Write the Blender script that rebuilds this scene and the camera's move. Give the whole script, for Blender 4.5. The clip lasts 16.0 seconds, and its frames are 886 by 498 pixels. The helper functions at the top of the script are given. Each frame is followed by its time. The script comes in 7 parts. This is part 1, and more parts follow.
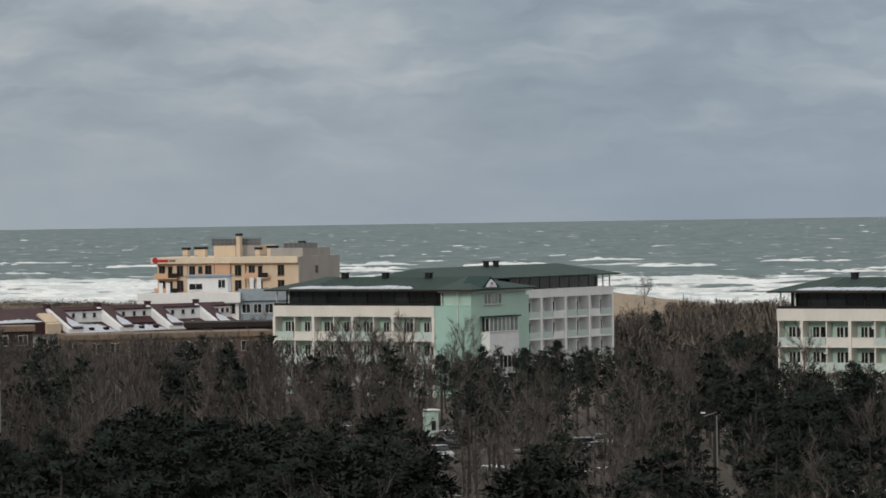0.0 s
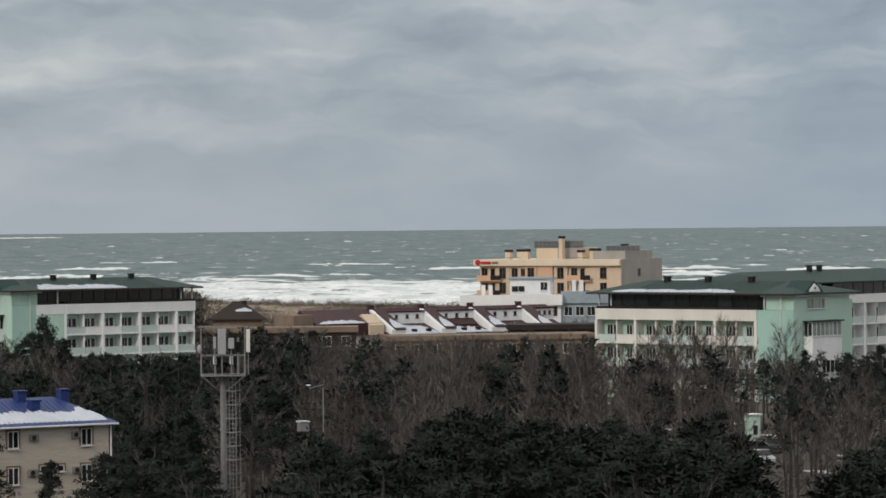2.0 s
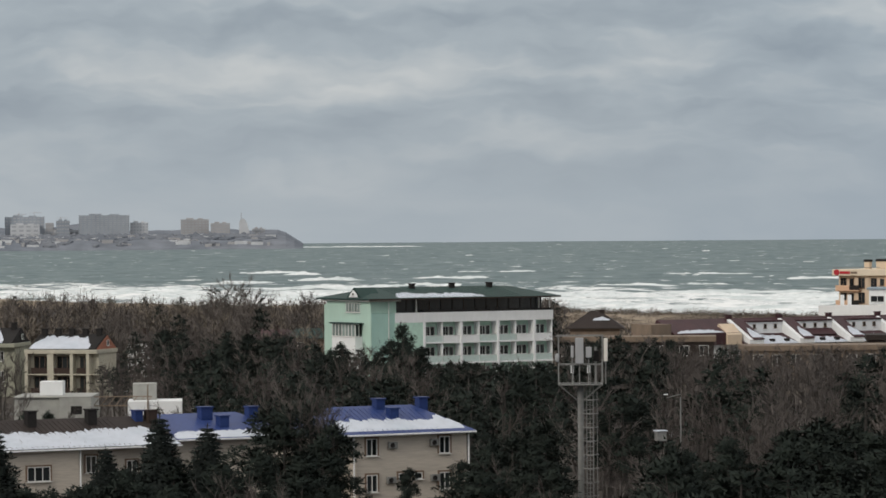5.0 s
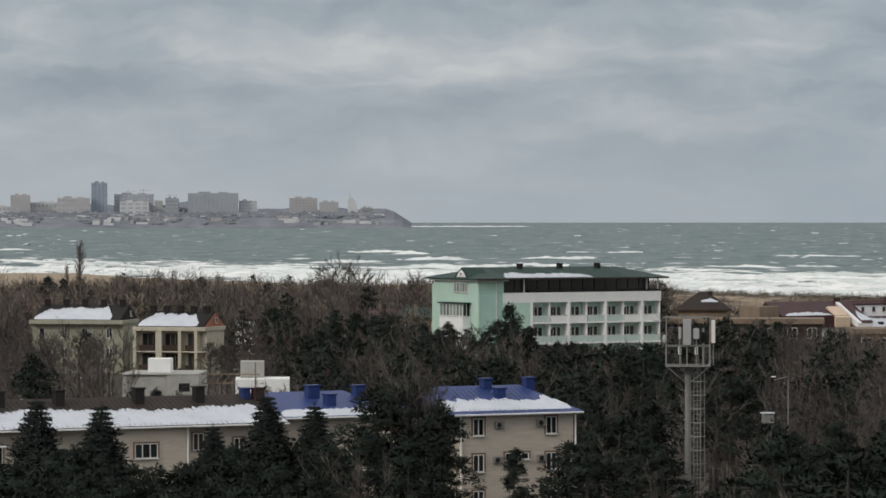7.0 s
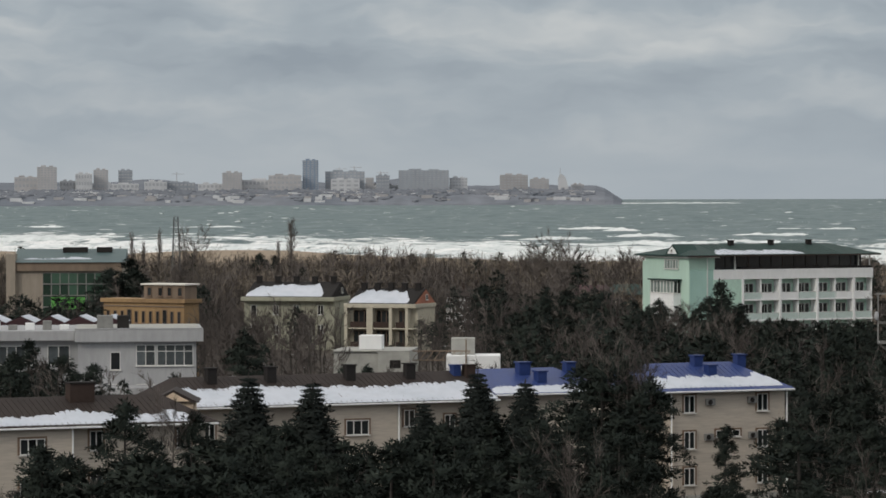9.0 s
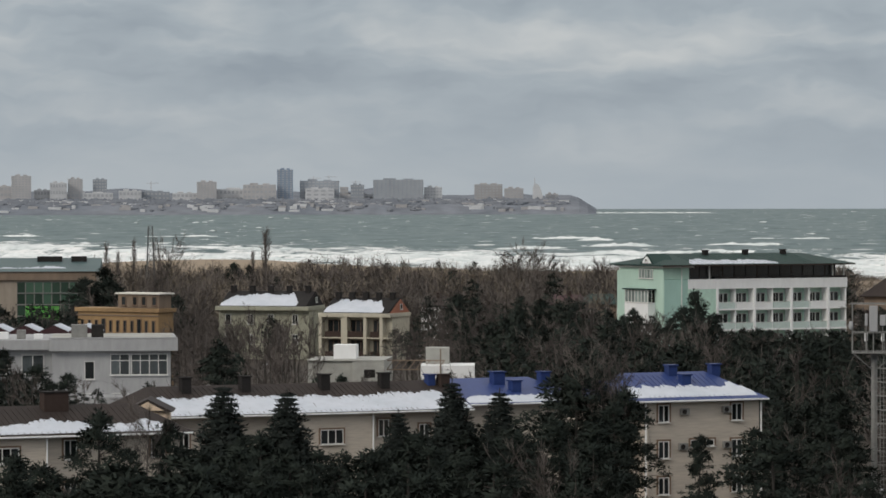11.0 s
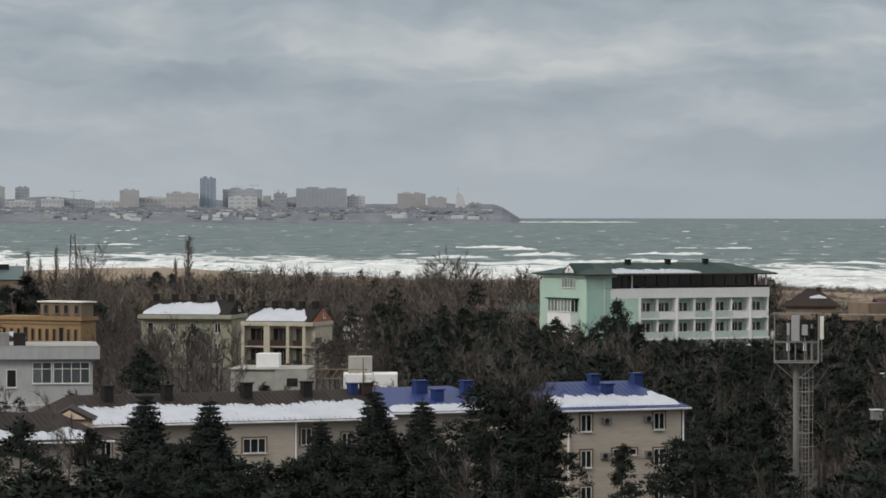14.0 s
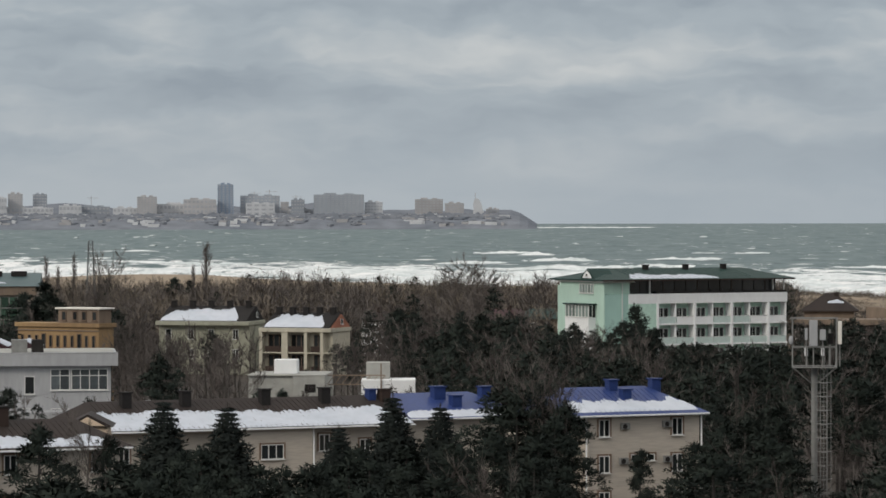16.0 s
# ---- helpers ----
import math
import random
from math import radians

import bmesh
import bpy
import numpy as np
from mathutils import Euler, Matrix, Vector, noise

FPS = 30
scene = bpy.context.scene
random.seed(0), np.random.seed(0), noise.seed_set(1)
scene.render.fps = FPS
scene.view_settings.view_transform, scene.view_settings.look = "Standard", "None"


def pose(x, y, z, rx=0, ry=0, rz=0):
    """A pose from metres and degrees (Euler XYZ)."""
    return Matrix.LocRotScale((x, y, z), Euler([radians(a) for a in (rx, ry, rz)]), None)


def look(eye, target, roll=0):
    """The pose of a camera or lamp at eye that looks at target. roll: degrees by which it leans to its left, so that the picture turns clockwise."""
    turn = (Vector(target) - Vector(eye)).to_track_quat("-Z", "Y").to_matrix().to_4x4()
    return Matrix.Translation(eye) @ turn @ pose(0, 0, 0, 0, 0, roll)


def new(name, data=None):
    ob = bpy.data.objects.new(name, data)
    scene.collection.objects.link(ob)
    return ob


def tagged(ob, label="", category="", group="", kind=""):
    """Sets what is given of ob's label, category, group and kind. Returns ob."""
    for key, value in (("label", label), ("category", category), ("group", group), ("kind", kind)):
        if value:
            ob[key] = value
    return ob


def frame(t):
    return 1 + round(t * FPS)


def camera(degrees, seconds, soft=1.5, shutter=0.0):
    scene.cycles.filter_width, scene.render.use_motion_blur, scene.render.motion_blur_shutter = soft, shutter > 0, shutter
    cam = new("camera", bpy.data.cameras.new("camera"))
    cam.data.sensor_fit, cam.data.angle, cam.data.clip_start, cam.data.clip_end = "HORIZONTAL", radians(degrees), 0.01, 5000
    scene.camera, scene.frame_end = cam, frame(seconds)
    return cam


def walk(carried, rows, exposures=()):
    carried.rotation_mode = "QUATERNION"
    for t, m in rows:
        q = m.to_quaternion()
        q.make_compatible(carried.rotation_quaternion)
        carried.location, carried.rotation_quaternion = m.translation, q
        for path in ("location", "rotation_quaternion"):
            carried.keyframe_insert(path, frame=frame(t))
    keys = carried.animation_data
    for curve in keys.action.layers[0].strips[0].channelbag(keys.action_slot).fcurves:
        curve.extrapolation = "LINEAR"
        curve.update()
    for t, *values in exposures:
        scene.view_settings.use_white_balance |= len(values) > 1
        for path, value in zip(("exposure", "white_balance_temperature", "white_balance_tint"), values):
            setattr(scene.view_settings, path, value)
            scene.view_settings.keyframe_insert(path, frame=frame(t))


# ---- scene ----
EYE = Vector((0.0, 0.0, 26.0))
cam = camera(12.782, 16.0, soft=1.65)
PATH = [  # seconds, bearing, tilt and lean in degrees
    (0.0, 11.415, -0.681, -0.862),
    (0.5, 10.044, -0.673, -0.894),
    (1.0, 8.951, -0.612, -0.784),
    (1.5, 7.703, -0.502, -0.704),
    (2.0, 6.746, -0.583, -0.533),
    (2.5, 6.177, -0.563, -0.593),
    (3.0, 5.681, -0.588, -0.408),
    (3.5, 4.855, -0.532, -0.296),
    (4.0, 3.292, -0.542, -0.260),
    (4.5, 2.221, -0.441, -0.382),
    (4.7, 1.930, -0.408, -0.420),
    (6.8, 0.213, -0.625, -0.050),
    (7.0, -0.000, -0.692, -0.021),
    (7.5, -1.340, -0.795, -0.088),
    (8.0, -2.559, -0.939, -0.159),
    (8.5, -3.005, -1.021, -0.143),
    (8.7, -3.040, -1.023, -0.143),
    (10.8, -2.961, -0.958, -0.012),
    (11.0, -2.680, -0.887, -0.082),
    (11.5, -1.980, -0.790, -0.053),
    (12.0, -1.517, -0.747, -0.032),
    (12.5, -1.542, -0.714, -0.060),
    (13.0, -1.565, -0.705, -0.104),
    (13.5, -1.640, -0.730, -0.008),
    (14.0, -1.564, -0.757, 0.066),
    (14.5, -1.564, -0.718, 0.007),
    (15.0, -1.973, -0.640, -0.204),
    (15.5, -2.083, -0.643, -0.176),
    (16.0, -1.819, -0.674, -0.085),
]


def heading(bearing, tilt, lean):
    a, b = radians(bearing), radians(tilt)
    way = Vector((math.sin(a) * math.cos(b), math.cos(a) * math.cos(b), math.sin(b)))
    return look(EYE, EYE + 100 * way, lean)


walk(cam, [(t, heading(a, b, c)) for t, a, b, c in PATH], exposures=[(0.0, 0.0), (2.0, 0.11), (4.5, 0.11), (8.5, 0.07), (14.0, 0.11), (16.0, 0.12)])


def spot(bearing, dist):
    """Plan position at a bearing (degrees, 0 is +y) and a distance from the viewpoint."""
    a = radians(bearing)
    return dist * math.sin(a), dist * math.cos(a)


# ---- world and sun ----
SUN_WAY = Vector((-0.64, -0.60, 0.44)).normalized()
world = bpy.data.worlds.new("overcast")
scene.world = world
world.use_nodes = True
wt = world.node_tree
wt.nodes.clear()


def wnode(kind, **kw):
    n = wt.nodes.new(kind)
    for k, v in kw.items():
        n.inputs[k.replace("_", " ")].default_value = v
    return n


sky = wt.nodes.new("ShaderNodeTexSky")
sky.sky_type, sky.sun_disc = "NISHITA", False
sky.sun_elevation = math.asin(SUN_WAY.z)
sky.sun_rotation = math.atan2(SUN_WAY.x, SUN_WAY.y)
coord = wt.nodes.new("ShaderNodeTexCoord")
sep = wt.nodes.new("ShaderNodeSeparateXYZ")
wt.links.new(coord.outputs["Generated"], sep.inputs[0])


def cloud_layer(sx, sz, detail, seed, bend=None):
    """Lumps of cloud, flattened towards the horizon; bend: another layer that pushes the lumps up and down."""
    m = wt.nodes.new("ShaderNodeMapping")
    m.inputs["Scale"].default_value = (sx, sx, sz)
    m.inputs["Location"].default_value = (seed, seed * 0.7, seed * 0.3)
    wt.links.new(coord.outputs["Generated"], m.inputs[0])
    v = m.outputs[0]
    if bend is not None:
        c = wt.nodes.new("ShaderNodeCombineXYZ")
        wt.links.new(bend, c.inputs[2])
        add = wt.nodes.new("ShaderNodeVectorMath")
        wt.links.new(v, add.inputs[0])
        wt.links.new(c.outputs[0], add.inputs[1])
        v = add.outputs[0]
    n = wnode("ShaderNodeTexNoise", Scale=1.0, Detail=detail, Roughness=0.5, Distortion=0.0)
    wt.links.new(v, n.inputs["Vector"])
    return n.outputs["Fac"]


def wmath(op, a, b):
    n = wt.nodes.new("ShaderNodeMath")
    n.operation = op
    for i, v in enumerate((a, b)):
        if isinstance(v, (int, float)):
            n.inputs[i].default_value = v
        else:
            wt.links.new(v, n.inputs[i])
    return n.outputs[0]


big = cloud_layer(9.0, 44.0, 4.0, 3.1)
curl = cloud_layer(60.0, 95.0, 3.0, 5.5)
puffs = cloud_layer(25.0, 92.0, 3.0, 8.4, wmath("ADD", wmath("MULTIPLY", big, 1.5), wmath("MULTIPLY", curl, 1.3)))
wisps = cloud_layer(60.0, 260.0, 4.0, 1.7)
mixed = wmath("ADD", wmath("ADD", wmath("MULTIPLY", big, 0.30), wmath("MULTIPLY", puffs, 0.62)), wmath("MULTIPLY", wisps, 0.08))
# clouds fade into an even veil close to the horizon
veil = wt.nodes.new("ShaderNodeMapRange")
veil.inputs["From Min"].default_value, veil.inputs["From Max"].default_value = 0.004, 0.034
wt.links.new(sep.outputs["Z"], veil.inputs["Value"])
amount = wmath("ADD", wmath("MULTIPLY", wmath("SUBTRACT", mixed, 0.5), wmath("ADD", wmath("MULTIPLY", veil.outputs[0], 0.85), 0.15)), 0.5)
# a paler strip of sky low over the bay
glow = wt.nodes.new("ShaderNodeMapRange")
for key, value in (("From Min", -0.12), ("From Max", 0.10), ("To Min", 0.05), ("To Max", 0.012)):
    glow.inputs[key].default_value = value
wt.links.new(sep.outputs["X"], glow.inputs["Value"])
amount = wmath("ADD", amount, wmath("MULTIPLY", glow.outputs[0], wmath("SUBTRACT", 1.0, veil.outputs[0])))
ramp = wt.nodes.new("ShaderNodeValToRGB")
ramp.color_ramp.elements[0].position, ramp.color_ramp.elements[0].color = 0.36, (0.268, 0.312, 0.362, 1)
ramp.color_ramp.elements[1].position, ramp.color_ramp.elements[1].color = 0.67, (0.50, 0.525, 0.54, 1)
mid = ramp.color_ramp.elements.new(0.5)
mid.color = (0.345, 0.392, 0.436, 1)
wt.links.new(amount, ramp.inputs[0])
cloud_bg = wnode("ShaderNodeBackground", Strength=1.0)
# the cloud deck is thinner and brighter overhead
lift = wt.nodes.new("ShaderNodeMapRange")
for key, value in (("From Min", 0.07), ("From Max", 0.6), ("To Min", 1.0), ("To Max", 2.05)):
    lift.inputs[key].default_value = value
wt.links.new(sep.outputs["Z"], lift.inputs["Value"])
wt.links.new(lift.outputs[0], cloud_bg.inputs["Strength"])
tint = wt.nodes.new("ShaderNodeMix")
tint.data_type = "RGBA"
tint.inputs["B"].default_value = (0.418, 0.412, 0.402, 1)
warm = wt.nodes.new("ShaderNodeMapRange")
warm.inputs["From Min"].default_value, warm.inputs["From Max"].default_value = 0.07, 0.35
wt.links.new(sep.outputs["Z"], warm.inputs["Value"])
wt.links.new(warm.outputs[0], tint.inputs["Factor"])
# the deck is a little bluer and heavier towards the open sea
sea_side = wt.nodes.new("ShaderNodeMapRange")
sea_side.inputs["From Min"].default_value, sea_side.inputs["From Max"].default_value = 0.06, 0.28
wt.links.new(sep.outputs["X"], sea_side.inputs["Value"])
heavy = wt.nodes.new("ShaderNodeMix")
heavy.data_type, heavy.blend_type = "RGBA", "MULTIPLY"
heavy.inputs["B"].default_value = (0.80, 0.86, 0.93, 1)
wt.links.new(sea_side.outputs[0], heavy.inputs["Factor"])
wt.links.new(ramp.outputs[0], heavy.inputs["A"])
wt.links.new(heavy.outputs["Result"], tint.inputs["A"])
wt.links.new(tint.outputs["Result"], cloud_bg.inputs["Color"])
sky_bg = wnode("ShaderNodeBackground", Strength=0.08)
wt.links.new(sky.outputs[0], sky_bg.inputs["Color"])
blend = wnode("ShaderNodeMixShader", Fac=0.06)
wt.links.new(cloud_bg.outputs[0], blend.inputs[1])
wt.links.new(sky_bg.outputs[0], blend.inputs[2])
wout = wt.nodes.new("ShaderNodeOutputWorld")
wt.links.new(blend.outputs[0], wout.inputs["Surface"])

sun = new("sun", bpy.data.lights.new("sun", "SUN"))
sun.data.energy, sun.data.angle, sun.data.color = 1.05, radians(12), (1.0, 0.93, 0.83)
sun.matrix_world = look(SUN_WAY * 50, (0, 0, 0))


# ---- materials ----
def material(name, c1, c2, rough=0.85, grain=3.0, broad=0.25, metal=0.0, bump=0.15, spread=0.12, object_random=0.0, streak=(1, 1, 1), spec=0.3):
    """Two-scale mottled surface: c1 and c2 mixed by broad stains, then darkened and lightened by fine grain."""
    m = bpy.data.materials.new(name)
    m.use_nodes = True
    t = m.node_tree
    b = t.nodes["Principled BSDF"]
    tc = t.nodes.new("ShaderNodeTexCoord")
    mp = t.nodes.new("ShaderNodeMapping")
    mp.inputs["Scale"].default_value = streak
    t.links.new(tc.outputs["Object"], mp.inputs[0])

    def noise_tex(scale, detail):
        n = t.nodes.new("ShaderNodeTexNoise")
        n.inputs["Scale"].default_value, n.inputs["Detail"].default_value = scale, detail
        t.links.new(mp.outputs[0], n.inputs["Vector"])
        return n.outputs["Fac"]

    wide, fine = noise_tex(broad, 4), noise_tex(grain, 5)
    r = t.nodes.new("ShaderNodeMapRange")
    r.inputs["From Min"].default_value, r.inputs["From Max"].default_value = 0.35, 0.65
    t.links.new(wide, r.inputs["Value"])
    mix = t.nodes.new("ShaderNodeMix")
    mix.data_type = "RGBA"
    mix.inputs["A"].default_value, mix.inputs["B"].default_value = (*c1, 1), (*c2, 1)
    t.links.new(r.outputs[0], mix.inputs["Factor"])
    hsv = t.nodes.new("ShaderNodeHueSaturation")
    val = t.nodes.new("ShaderNodeMapRange")
    val.inputs["From Min"].default_value, val.inputs["From Max"].default_value = 0.25, 0.75
    val.inputs["To Min"].default_value, val.inputs["To Max"].default_value = 1 - spread, 1 + spread
    t.links.new(fine, val.inputs["Value"])
    last = val.outputs[0]
    if object_random:
        info = t.nodes.new("ShaderNodeObjectInfo")
        rr = t.nodes.new("ShaderNodeMapRange")
        rr.inputs["To Min"].default_value, rr.inputs["To Max"].default_value = 1 - object_random, 1 + object_random
        t.links.new(info.outputs["Random"], rr.inputs["Value"])
        mu = t.nodes.new("ShaderNodeMath")
        mu.operation = "MULTIPLY"
        t.links.new(last, mu.inputs[0])
        t.links.new(rr.outputs[0], mu.inputs[1])
        last = mu.outputs[0]
    t.links.new(last, hsv.inputs["Value"])
    t.links.new(mix.outputs["Result"], hsv.inputs["Color"])
    t.links.new(hsv.outputs[0], b.inputs["Base Color"])
    b.inputs["Roughness"].default_value, b.inputs["Metallic"].default_value = rough, metal
    b.inputs["Specular IOR Level"].default_value = spec
    if bump:
        bn = t.nodes.new("ShaderNodeBump")
        bn.inputs["Strength"].default_value, bn.inputs["Distance"].default_value = bump, 0.03
        t.links.new(fine, bn.inputs["Height"])
        t.links.new(bn.outputs[0], b.inputs["Normal"])
    return m


def leaf_material(name, c1, c2, c3):
    """Foliage or bark whose tone changes from clump to clump."""
    m = material(name, c1, c2, rough=0.9, grain=1.2, broad=0.16, bump=0, spread=0.25, spec=0.1)
    t = m.node_tree
    b = t.nodes["Principled BSDF"]
    g = t.nodes.new("ShaderNodeNewGeometry")
    mix = t.nodes.new("ShaderNodeMix")
    mix.data_type = "RGBA"
    mix.inputs["B"].default_value = (*c3, 1)
    t.links.new(b.inputs["Base Color"].links[0].from_socket, mix.inputs["A"])
    sq = t.nodes.new("ShaderNodeMath")
    sq.operation = "POWER"
    sq.inputs[1].default_value = 2.2
    t.links.new(g.outputs["Random Per Island"], sq.inputs[0])
    t.links.new(sq.outputs[0], mix.inputs["Factor"])
    t.links.new(mix.outputs["Result"], b.inputs["Base Color"])
    return m


